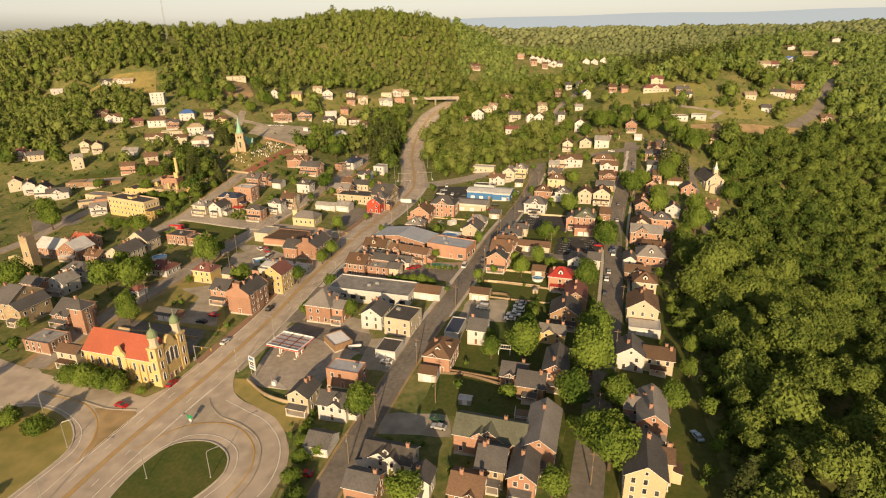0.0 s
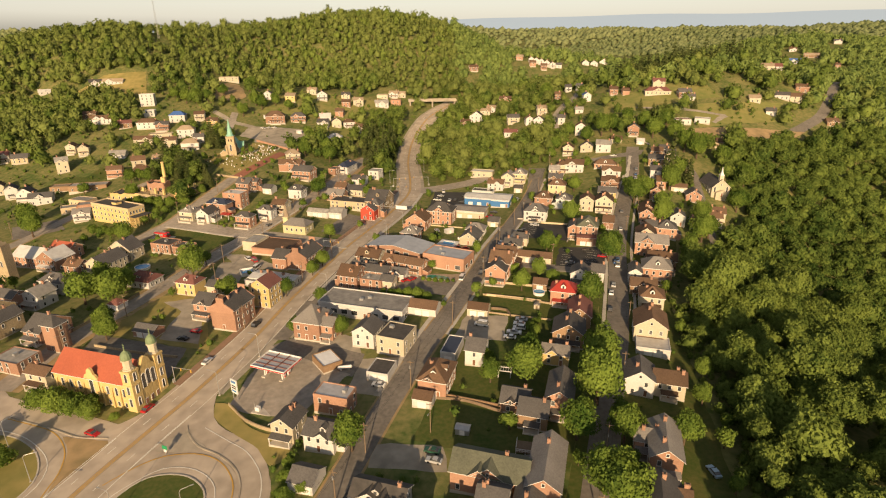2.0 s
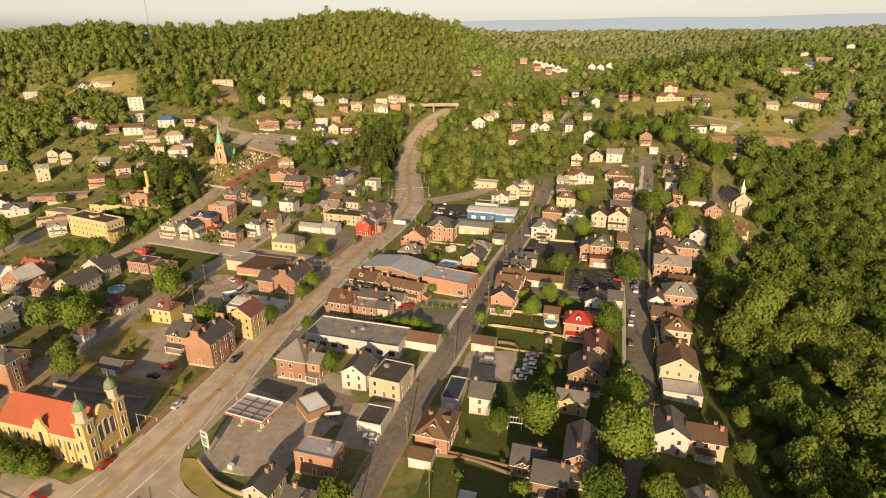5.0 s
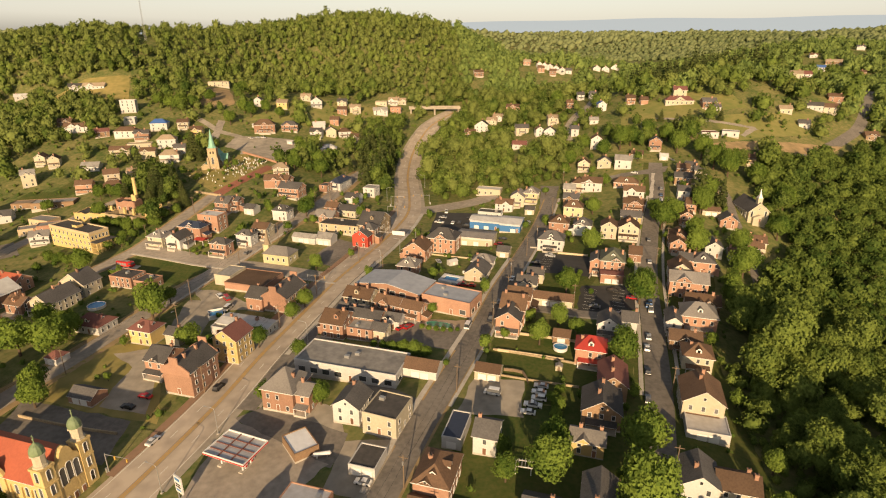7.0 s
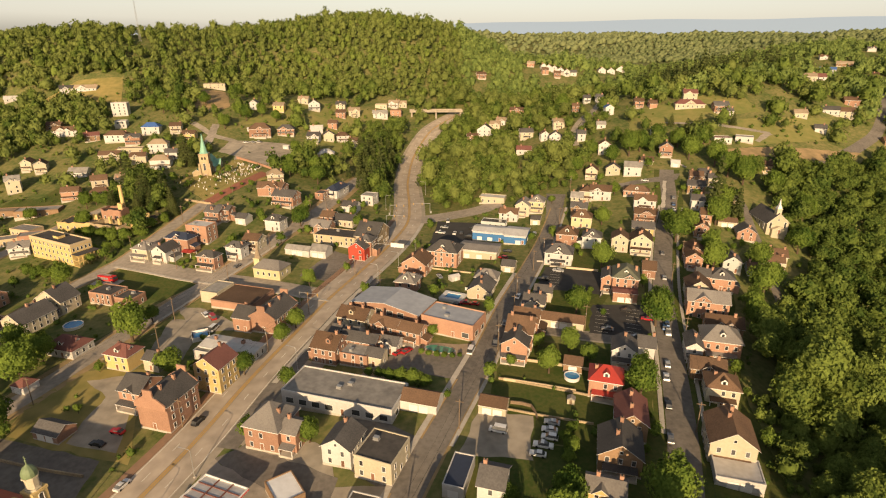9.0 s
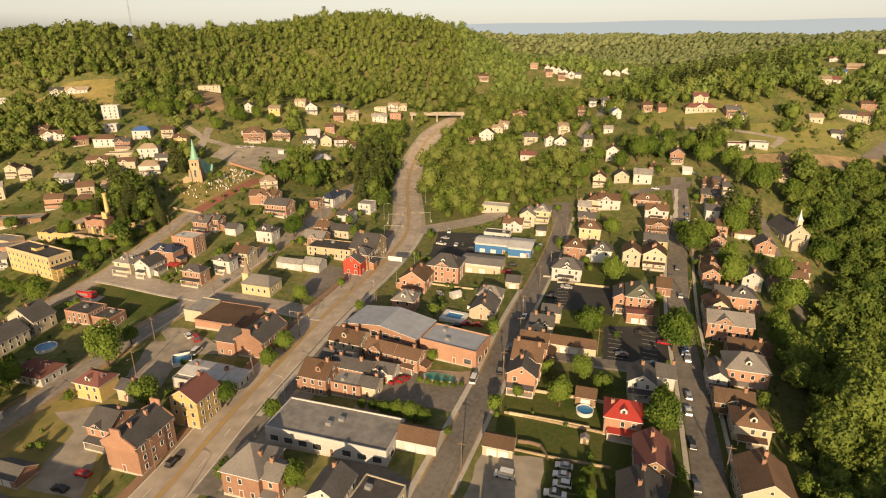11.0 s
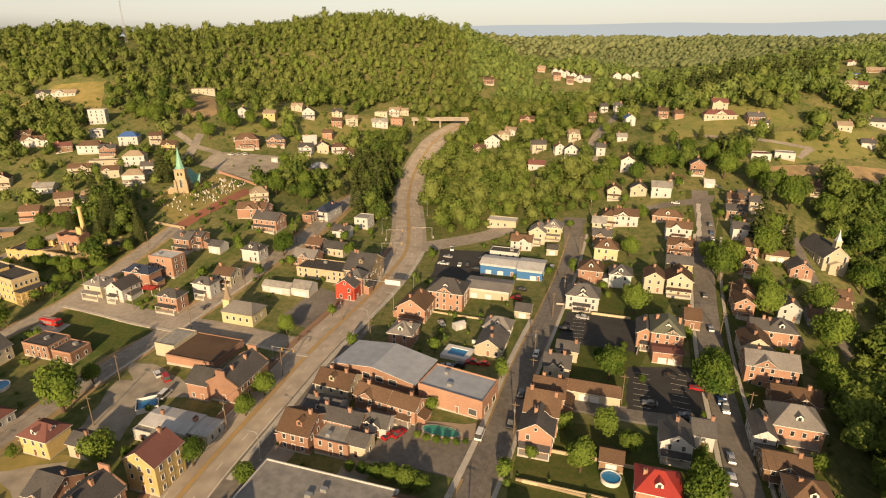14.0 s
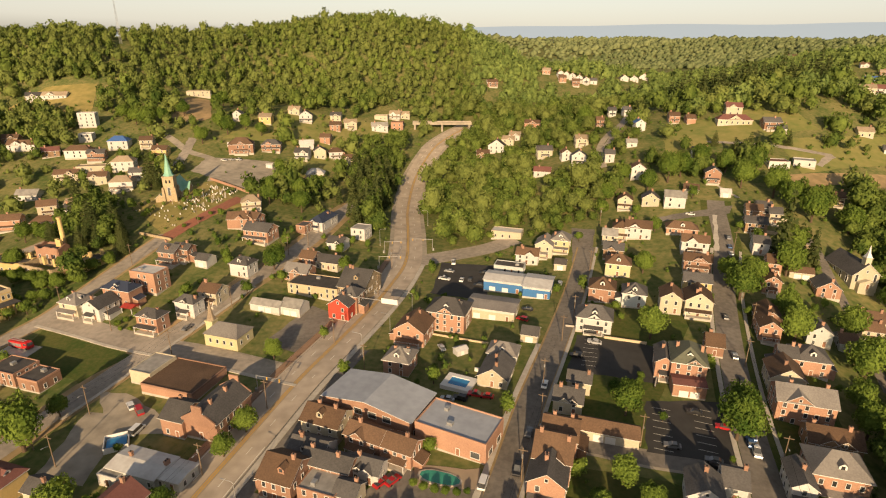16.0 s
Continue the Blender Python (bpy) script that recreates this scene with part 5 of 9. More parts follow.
house(-11.9, 324.9, -16.5, 11.7, 12.0, 6, "gy", "brick", "brown")
house(1.2, 335.6, -16.5, 15.2, 12.0, 8, "hip", "brick", "slate")
house(19.2, 345.6, -16.5, 19.5, 12.7, 4.6, "low", "cream", "slate2", "works")
house(26.4, 370.4, -16.5, 17.6, 11.0, 5.4, "low", "blue", "pale", "works")
house(40.3, 364.3, -16.5, 11.6, 14.6, 5, "low", "blue", "pale", "works")
house(30.0, 388.5, -16.5, 14.1, 7.0, 3.5, "flat", "grey", "tar")
house(39.7, 397.4, -16.5, 10.7, 8.0, 5, "gx", "white", "brown")
house(49.0, 404.6, -16.5, 8.5, 11.0, 6.5, "gy", "cream", "slate2")
house(57.5, 407.6, -16.5, 9.0, 10.0, 6.5, "hip", "butter", "slate2")
house(32.6, 430.6, -16.5, 16.4, 8.0, 4, "flat", "cream", "pale")
house(31.5, 322.9, -16.5, 6.3, 7.0, 3, "gx", "cream", "slate", "shed")
house(53.9, 386.9, -16.5, 5.5, 6.0, 3, "gx", "cream", "tar", "shed")
house(56.3, 329.4, -16.5, 12.7, 10.0, 6, "hip", "white", "slate")
house(65.2, 354.2, -16.5, 10.4, 10.0, 6, "hip", "brick", "brown")
house(77.5, 375.8, -16.5, 10.7, 9.0, 6, "hip", "butter", "brown")
house(76.3, 347.2, -16.5, 9.1, 9.0, 6, "hip", "grey", "slate")
house(81.8, 407.9, -16.5, 7.0, 8.0, 5, "gx", "cream", "grey")
house(88.5, 412.3, -16.5, 8.0, 9.0, 6, "hip", "cream", "brown")
house(96.2, 409.9, -16.5, 12.3, 9.0, 6, "gx", "white", "brown")
house(79.7, 392.5, -16.5, 9.0, 8.0, 5, "gx", "brown", "slate")
house(88.8, 341.5, -16.5, 7.9, 10.0, 6.5, "gy", "cream", "brown")
house(98.4, 338.9, -16.5, 9.9, 11.0, 6.5, "gy", "cream", "brown2")
house(104.3, 354.8, -16.5, 10.5, 8.0, 5.5, "gx", "yellow", "slate")
house(111.5, 373.3, -16.5, 11.3, 8.0, 5, "gx", "brick", "brown")
house(116.2, 388.9, -16.5, 11.8, 8.0, 6, "gx", "white", "brown")
house(117.3, 408.2, -16.5, 14.7, 8.0, 3.2, "hip", "brick", "brown")
house(144.6, 385.2, -16.5, 6.6, 8.0, 5.5, "gx", "white", "slate")
house(156.1, 417.3, -16.5, 7.5, 8.0, 4.5, "gx", "brown", "brown")
house(161.6, 418.7, -16.5, 6.6, 8.0, 5, "gx", "cream", "slate")
house(164.2, 412.1, -16.5, 5.5, 8.0, 5, "gx", "cream", "slate")
house(150.9, 404.0, -16.5, 9.6, 8.0, 5, "gx", "brown", "slate")
house(134.9, 355.5, -16.5, 6.8, 10.0, 5.5, "gy", "brick", "brown")
house(143.1, 369.8, -16.5, 5.5, 9.0, 5, "gx", "brick", "brown")
house(121.4, 330.1, -16.5, 7.8, 12.0, 5.5, "gy", "brick", "brown")
house(158.7, 355.8, -16.5, 8.9, 10.0, 4.5, "gy", "brick", "slate")
house(153.5, 366.0, -16.5, 9.5, 6.0, 3, "gx", "cream", "brown", "shed")
house(166.8, 339.1, -16.5, 9.1, 9.0, 4.5, "gx", "cream", "brown")
house(123.2, 436.8, -16.5, 10.6, 9.0, 6, "gx", "white", "grey")
house(112.1, 442.2, -16.5, 8.8, 8.0, 4.5, "gy", "cream", "slate")
house(98.6, 443.5, -16.5, 7.6, 8.0, 5.4, "gy", "cream", "brown")
house(152.0, 441.1, -16.5, 5.5, 6.0, 2.5, "gx", "white", "pale", "shed")
house(-150.2, 342.6, -16.5, 9.2, 8.6, 5.6, "hip", "cream", "slate2")
house(-139.0, 340.2, -16.5, 8.6, 10.0, 5.2, "gy", "white", "slate")
house(-134.6, 349.1, -16.5, 13.5, 7.1, 7, "hip", "brick", "navy")
house(-127.7, 358.9, -16.5, 12.8, 8.6, 9, "flat", "brick", "pale")
house(-128.2, 382.0, -16.5, 9.1, 9.0, 6, "gx", "brick", "slate")
house(-123.8, 384.6, -16.5, 8.4, 6.2, 6, "gx", "brick", "slate")
house(-112.3, 379.9, -16.5, 6.5, 7.0, 3.5, "gx", "white", "slate", "shed")
house(-112.9, 329.9, -16.5, 9.7, 6.4, 6.5, "hip", "brick", "slate")
house(-103.3, 340.9, -16.5, 9.0, 6.3, 6, "hip", "white", "slate")
house(-97.4, 350.7, -16.5, 8.7, 8.1, 5.5, "gx", "cream", "brown")
house(-42.2, 341.7, -16.5, 8.8, 6.0, 6.5, "gy", "red", "slate")
house(-39.1, 348.3, -16.5, 7.9, 7.5, 8, "hip", "brick", "slate")
house(-37.9, 362.6, -16.5, 12.5, 17.8, 7, "gx", "stone", "slate")
house(-55.9, 362.7, -16.5, 24.0, 12.0, 5, "flat", "tan", "tar")
house(-67.1, 374.4, -16.5, 11.5, 9.0, 4.5, "gx", "brick", "slate2")
house(-65.7, 389.1, -16.5, 7.6, 8.0, 4.5, "gx", "brick", "brown")
house(-56.3, 388.0, -16.5, 12.1, 8.0, 4, "gx", "cream", "slate")
house(-61.9, 344.5, -16.5, 8.8, 7.8, 3.5, "gx", "white", "grey", "shed")
house(-73.1, 345.3, -16.5, 13.6, 5.5, 3, "gx", "white", "grey", "shed")
house(-95.5, 409.9, -16.5, 14.0, 10.0, 6, "gx", "brick", "slate")
house(-77.2, 425.2, -16.5, 5.5, 8.0, 4.5, "flat", "brick", "slate")
house(-92.5, 374.1, -16.5, 9.3, 7.7, 6, "hip", "white", "slate")
house(-56.5, 410.9, -16.5, 8.8, 8.0, 4, "gx", "white", "slate")
house(-47.2, 428.7, -16.5, 8.2, 9.2, 6, "flat", "white", "grey")
house(-69.5, 436.8, -16.5, 8.6, 17.7, 5, "hip", "white", "navy")
house(-104.9, 423.7, -16.5, 11.6, 8.0, 5.5, "gx", "brick", "brown")
house(-283.7, 584.7, 6.7, 13.1, 6.2, 11, "flat", "white", "pale")
house(-271.0, 558.9, 11.9, 9.2, 8.0, 5.5, "flat", "white", "pale")
house(-304.8, 486.0, 14.2, 7.1, 9.0, 6, "gy", "cream", "brown")
house(-293.8, 483.6, 21.7, 7.9, 9.0, 6, "gy", "cream", "brown")
house(-351.0, 469.5, 24.2, 9.0, 9.0, 5.5, "gx", "white", "maroon")
house(-336.8, 468.5, 21.4, 11.4, 9.0, 4.5, "gx", "tan", "slate")
house(-294.9, 454.1, 31.8, 8.4, 9.0, 9, "gx", "cream", "grey")
house(-261.2, 475.2, 9.0, 12.3, 9.0, 3.6, "gx", "white", "grey")
house(-233.2, 450.7, 28.1, 9.7, 9.0, 6, "gx", "cream", "brown")
house(-243.9, 435.4, 16.5, 10.2, 8.0, 6, "gx", "brick", "brown")
house(-214.2, 443.2, 26.3, 5.5, 8.0, 5, "gx", "white", "slate")
house(-225.4, 491.6, 14.2, 10.6, 8.0, 5.5, "gx", "cream", "brown")
house(-218.9, 511.3, 12.1, 13.8, 9.0, 6.5, "hip", "white", "tan")
house(-202.2, 477.1, 13.1, 13.4, 9.0, 6, "hip", "white", "tan")
house(-239.9, 546.3, 9.4, 13.4, 9.0, 6, "hip", "white", "blueroof")
house(-220.2, 547.6, 12.4, 8.8, 8.0, 5.5, "gx", "cream", "brown")
house(-282.8, 533.4, 28.2, 10.8, 8.0, 4.5, "gx", "brown", "maroon")
house(-307.5, 541.4, 11.1, 18.3, 9.0, 4.5, "gx", "white", "brown")
house(-323.6, 552.7, 9.8, 11.2, 8.0, 4, "gx", "brown", "brown")
house(-261.7, 532.9, 7.0, 17.2, 9.0, 5.5, "hip", "white", "brown")
house(-246.7, 528.3, 12.4, 11.0, 8.0, 5.5, "gx", "brick", "slate")
house(-241.6, 512.7, 12.3, 18.7, 8.0, 3.5, "flat", "cream", "tan")
house(-250.8, 499.3, 11.4, 14.6, 8.0, 5, "gx", "cream", "brown")
house(-364.5, 645.2, 28.8, 14.5, 9.0, 4.5, "gx", "white", "slate")
house(-347.0, 646.0, 8.0, 20.2, 9.0, 3, "gx", "white", "tan")
house(-419.2, 639.9, 30.3, 10.8, 8.0, 3, "gx", "white", "pale")
house(-202.5, 530.6, 3.7, 9.9, 8.0, 5.5, "gx", "yellow", "brown")
house(-201.9, 494.8, 12.7, 8.2, 8.0, 5, "gx", "white", "slate")
house(-240.5, 693.7, 15.0, 21.1, 12.0, 5, "flat", "cream", "tan")
house(-149.3, 541.5, 13.8, 16.7, 12.0, 6.5, "hip", "brick", "brown")
house(-130.9, 552.3, 9.5, 13.4, 9.0, 5, "hip", "brick", "slate")
house(-107.4, 548.9, -0.8, 9.9, 9.0, 5.5, "gx", "white", "slate")
house(-109.1, 568.6, 12.9, 10.3, 8.0, 4, "gx", "white", "pale")
house(-96.9, 557.6, 14.3, 8.7, 9.0, 6, "gy", "cream", "slate")
house(-97.6, 584.6, -0.9, 7.8, 8.0, 5.5, "gx", "brick", "brown")
house(-86.2, 563.4, 15.5, 10.3, 8.0, 5.5, "hip", "white", "brown")
house(-75.6, 557.9, -2.0, 7.9, 8.0, 5.5, "gx", "cream", "brown")
house(-92.2, 520.0, 6.4, 12.0, 9.0, 3.5, "hip", "cream", "pale")
house(-147.2, 596.5, -0.0, 9.6, 8.0, 6, "gx", "yellow", "tan")
house(-132.4, 629.5, -1.4, 9.5, 8.0, 4.5, "gx", "cream", "tan")
house(-120.1, 616.3, 10.0, 10.4, 9.0, 6, "gy", "white", "slate")
house(-98.0, 632.6, 0.6, 8.8, 8.0, 5, "gx", "cream", "slate")
house(-94.7, 611.5, 0.6, 8.7, 8.0, 5.5, "gx", "brick", "brown")
house(-84.2, 621.9, 11.8, 10.3, 8.0, 6, "gx", "cream", "tan")
house(-60.5, 629.7, 10.2, 13.6, 9.0, 5, "gx", "white", "grey")
house(-61.4, 653.5, -1.8, 11.6, 8.0, 4, "flat", "cream", "tan")
house(-49.5, 660.1, -6.4, 9.6, 8.0, 5, "gx", "white", "tan")
house(-45.8, 638.3, -2.6, 10.5, 8.0, 7, "flat", "brick", "brown")
house(-41.5, 663.8, 6.1, 8.8, 8.0, 4, "gx", "cream", "tan")
house(-169.5, 596.5, 2.4, 6.5, 7.0, 6, "gy", "white", "slate")
house(-112.1, 446.3, 17.3, 10.4, 9.0, 5, "hip", "cream", "tan")
house(-110.4, 421.3, 4.8, 10.4, 9.0, 5.5, "gx", "brick", "brown")
house(37.8, 588.2, -10.8, 13.2, 9.0, 6, "gy", "white", "slate")
house(47.4, 597.2, -12.3, 9.6, 8.0, 6, "gx", "cream", "tan")
house(69.2, 550.1, 1.8, 10.5, 9.0, 6, "gx", "cream", "slate")
house(81.2, 531.5, 0.8, 6.6, 8.0, 6, "gy", "white", "brown")
house(87.6, 518.2, -10.8, 9.3, 8.0, 6.5, "gy", "white", "slate")
house(95.7, 551.1, 0.0, 9.0, 8.0, 6, "gx", "cream", "tan")
house(105.8, 509.6, -12.2, 5.9, 8.0, 6, "gx", "white", "slate")
house(71.7, 633.8, -14.6, 13.4, 8.0, 4, "gx", "brick", "brown")
house(26.4, 582.0, 3.9, 9.5, 8.0, 4, "gx", "brown", "brown")
house(63.0, 514.2, -11.1, 11.0, 8.0, 4, "gx", "white", "maroon")
house(132.0, 611.2, -3.3, 5.9, 8.0, 5, "gx", "grey", "slate")
house(116.8, 586.8, -6.7, 5.5, 8.0, 5, "gx", "brick", "brown")
house(43.6, 753.2, 6.5, 10.6, 8.0, 5, "gx", "brick", "brown")
house(53.8, 607.3, -12.6, 8.4, 8.0, 5, "gx", "white", "tan")
house(119.8, 788.1, 1.2, 5.8, 8.0, 5, "gy", "white", "brown")
house(126.5, 784.4, -16.1, 6.4, 8.0, 5, "gy", "white", "brown")
house(132.3, 780.7, -13.4, 6.9, 8.0, 5, "gy", "white", "brown")
house(138.9, 776.1, -13.8, 7.4, 8.0, 5, "gy", "white", "slate")
house(144.7, 772.1, 0.9, 7.4, 8.0, 5, "gy", "white", "slate")
house(119.8, 773.2, 4.1, 7.3, 8.0, 5, "gx", "brick", "brown")
house(133.0, 765.0, -6.6, 7.6, 8.0, 5, "gx", "brick", "brown")
house(153.5, 774.2, -4.5, 7.2, 8.0, 4, "gx", "white", "slate")
house(106.9, 799.6, -14.1, 8.5, 8.0, 4, "gx", "brick", "tan")
house(136.9, 554.0, -1.6, 6.9, 9.0, 6.5, "gy", "white", "blueroof")
house(162.4, 557.6, -7.1, 7.1, 8.0, 5, "gx", "brick", "brown")
house(171.0, 549.2, -4.8, 5.9, 8.0, 4, "gx", "brick", "brown")
house(195.8, 536.6, -11.2, 21.9, 9.0, 3.5, "hip", "cream", "maroon")
house(201.4, 552.2, -9.8, 10.6, 9.0, 6, "gx", "cream", "maroon")
house(214.6, 524.0, -6.3, 10.6, 9.0, 5, "gx", "brick", "slate")
house(218.8, 518.1, -9.6, 5.5, 7.0, 3, "gx", "white", "slate")
house(114.8, 477.3, -10.6, 8.4, 9.0, 7, "gy", "white", "brown")
house(124.4, 527.2, -6.2, 6.8, 7.0, 3.5, "gx", "white", "grey")
house(156.6, 491.8, -14.3, 9.2, 8.0, 5, "gx", "cream", "slate")
house(152.1, 459.9, -17.9, 8.4, 9.0, 6, "gy", "brick", "slate")
house(194.9, 472.9, -8.7, 11.6, 9.0, 3.6, "flat", "white", "maroon")
house(211.4, 473.9, -24.7, 11.3, 9.0, 3.6, "flat", "white", "grey")
house(206.0, 430.1, -20.7, 5.5, 7.0, 5, "gx", "tan", "brown")
house(273.9, 518.5, -12.9, 9.1, 8.0, 4, "gx", "cream", "tan")
house(279.8, 499.7, -21.8, 7.5, 8.0, 4, "gx", "white", "slate")
house(314.7, 528.6, -17.8, 13.4, 9.0, 5, "gx", "cream", "brown")
house(332.7, 549.7, -15.9, 11.0, 8.0, 5, "gx", "brick", "brown")
house(524.4, 899.8, -19.4, 9.5, 8.0, 4, "gx", "white", "brown")
house(498.4, 844.1, -26.8, 18.2, 9.0, 5, "gx", "white", "blueroof")
house(331.7, 598.7, -15.4, 12.4, 9.0, 5, "gx", "white", "maroon")
house(529.6, 860.7, -28.4, 18.7, 8.0, 4, "gx", "brown", "tan")
house(324.0, 598.5, -18.0, 11.7, 8.0, 4, "gx", "cream", "tan")
house(531.0, 801.9, -26.5, 6.1, 8.0, 4, "gx", "brick", "brown")
house(637.1, 1259.6, -19.0, 19.6, 9.0, 4, "gx", "brick", "brown")
house(516.6, 1055.5, -21.4, 9.0, 8.0, 4, "gx", "white", "tan")
house(669.7, 1269.1, -8.5, 5.6, 8.0, 4, "gx", "cream", "brown")
house(329.7, 494.5, -12.7, 8.8, 9.0, 3.5, "gx", "brown", "brown")
house(136.5, 449.4, -17.9, 7.5, 7.0, 3, "gx", "cream", "brown")
house(194.7, 804.5, -1.0, 8.9, 8.0, 4, "gy", "white", "slate")
house(209.1, 813.1, -15.5, 9.4, 8.0, 4, "gy", "white", "slate")
house(232.7, 851.0, -20.1, 11.2, 8.0, 4, "gy", "white", "tan")
house(141.0, 601.3, 0.1, 5.5, 8.0, 5, "gx", "white", "slate")
house(600.5, 917.3, -22.2, 10.2, 8.0, 4, "gx", "white", "slate")
house(304.6, 530.2, -25.2, 11.7, 8.0, 4, "gx", "white", "slate")
house(-321.6, 418.1, 26.9, 8.7, 9.0, 6.5, "gy", "cream", "brown2")
house(-307.3, 411.7, 28.5, 8.0, 9.0, 6.5, "gy", "white", "slate")
house(-291.8, 404.4, 15.9, 10.3, 9.0, 6, "gy", "white", "slate")
house(-275.8, 395.7, 21.2, 13.9, 9.0, 5, "gx", "white", "slate")
house(-272.6, 418.8, 12.8, 18.3, 9.0, 3.5, "flat", "brown", "tan")
house(-252.2, 414.1, 13.5, 24.8, 10.0, 4, "flat", "brown", "grey")
house(-242.4, 373.1, 30.2, 10.5, 8.0, 3.5, "flat", "tan", "grey")
house(-230.4, 374.1, 22.3, 11.9, 8.0, 4, "flat", "brick", "grey")
house(-224.5, 356.9, 17.9, 9.7, 8.0, 5, "gx", "white", "slate2")
house(-221.1, 430.0, 14.1, 12.3, 8.0, 4.5, "hip", "brick", "brown")
house(-216.5, 451.3, 9.1, 9.4, 7.0, 5, "gx", "cream", "tan")
house(-240.0, 384.2, -16.5, 14.8, 9.0, 4, "flat", "tan", "grey")
house(88.1, 237.0, -16.5, 10.6, 8.0, 5, "gx", "brown", "brown2")


# ---- landmark buildings ----
HOTEL, HOTEL_SIZE = (-184.3, 336.9, gz(-186, 340) - 0.3, 0, 0, -26), (33.8, 10.8)


def arch_mesh(w, h, name):
    """A round-headed window: a pale surround in one piece with the glass sunk in it."""
    def outline(g, y):
        pts = [(-w / 2 - g, y, -h / 2), (w / 2 + g, y, -h / 2)]
        return pts + [((w / 2 + g) * math.cos(math.pi * k / 8), y, h / 2 - w / 2 + (w / 2 + g) * math.sin(math.pi * k / 8)) for k in range(9)]
    s = Shape()
    rings = [outline(0.14, 0.05), outline(0.14, -0.14), outline(0.0, -0.14), outline(0.0, -0.02)]
    n = len(rings[0])
    s.v = [p for r in rings for p in r]
    for k in range(3):
        for i in range(n):
            j = (i + 1) % n
            s.f.append((k * n + i, k * n + j, (k + 1) * n + j, (k + 1) * n + i))
            s.m.append(0)
    s.f.append(tuple(range(3 * n, 4 * n)))
    s.m.append(1)
    return s.mesh(name, TRIM, GLASS)


DOME = material("dull_copper", (0.17, 0.22, 0.12), 0.6, (0.10, 0.14, 0.08), 1.2, 0.7, 0.1, 5.0)
ARCH, ARCH_BIG = arch_mesh(1.0, 3.0, "arched_window"), arch_mesh(1.5, 5.2, "tall_arched_window")


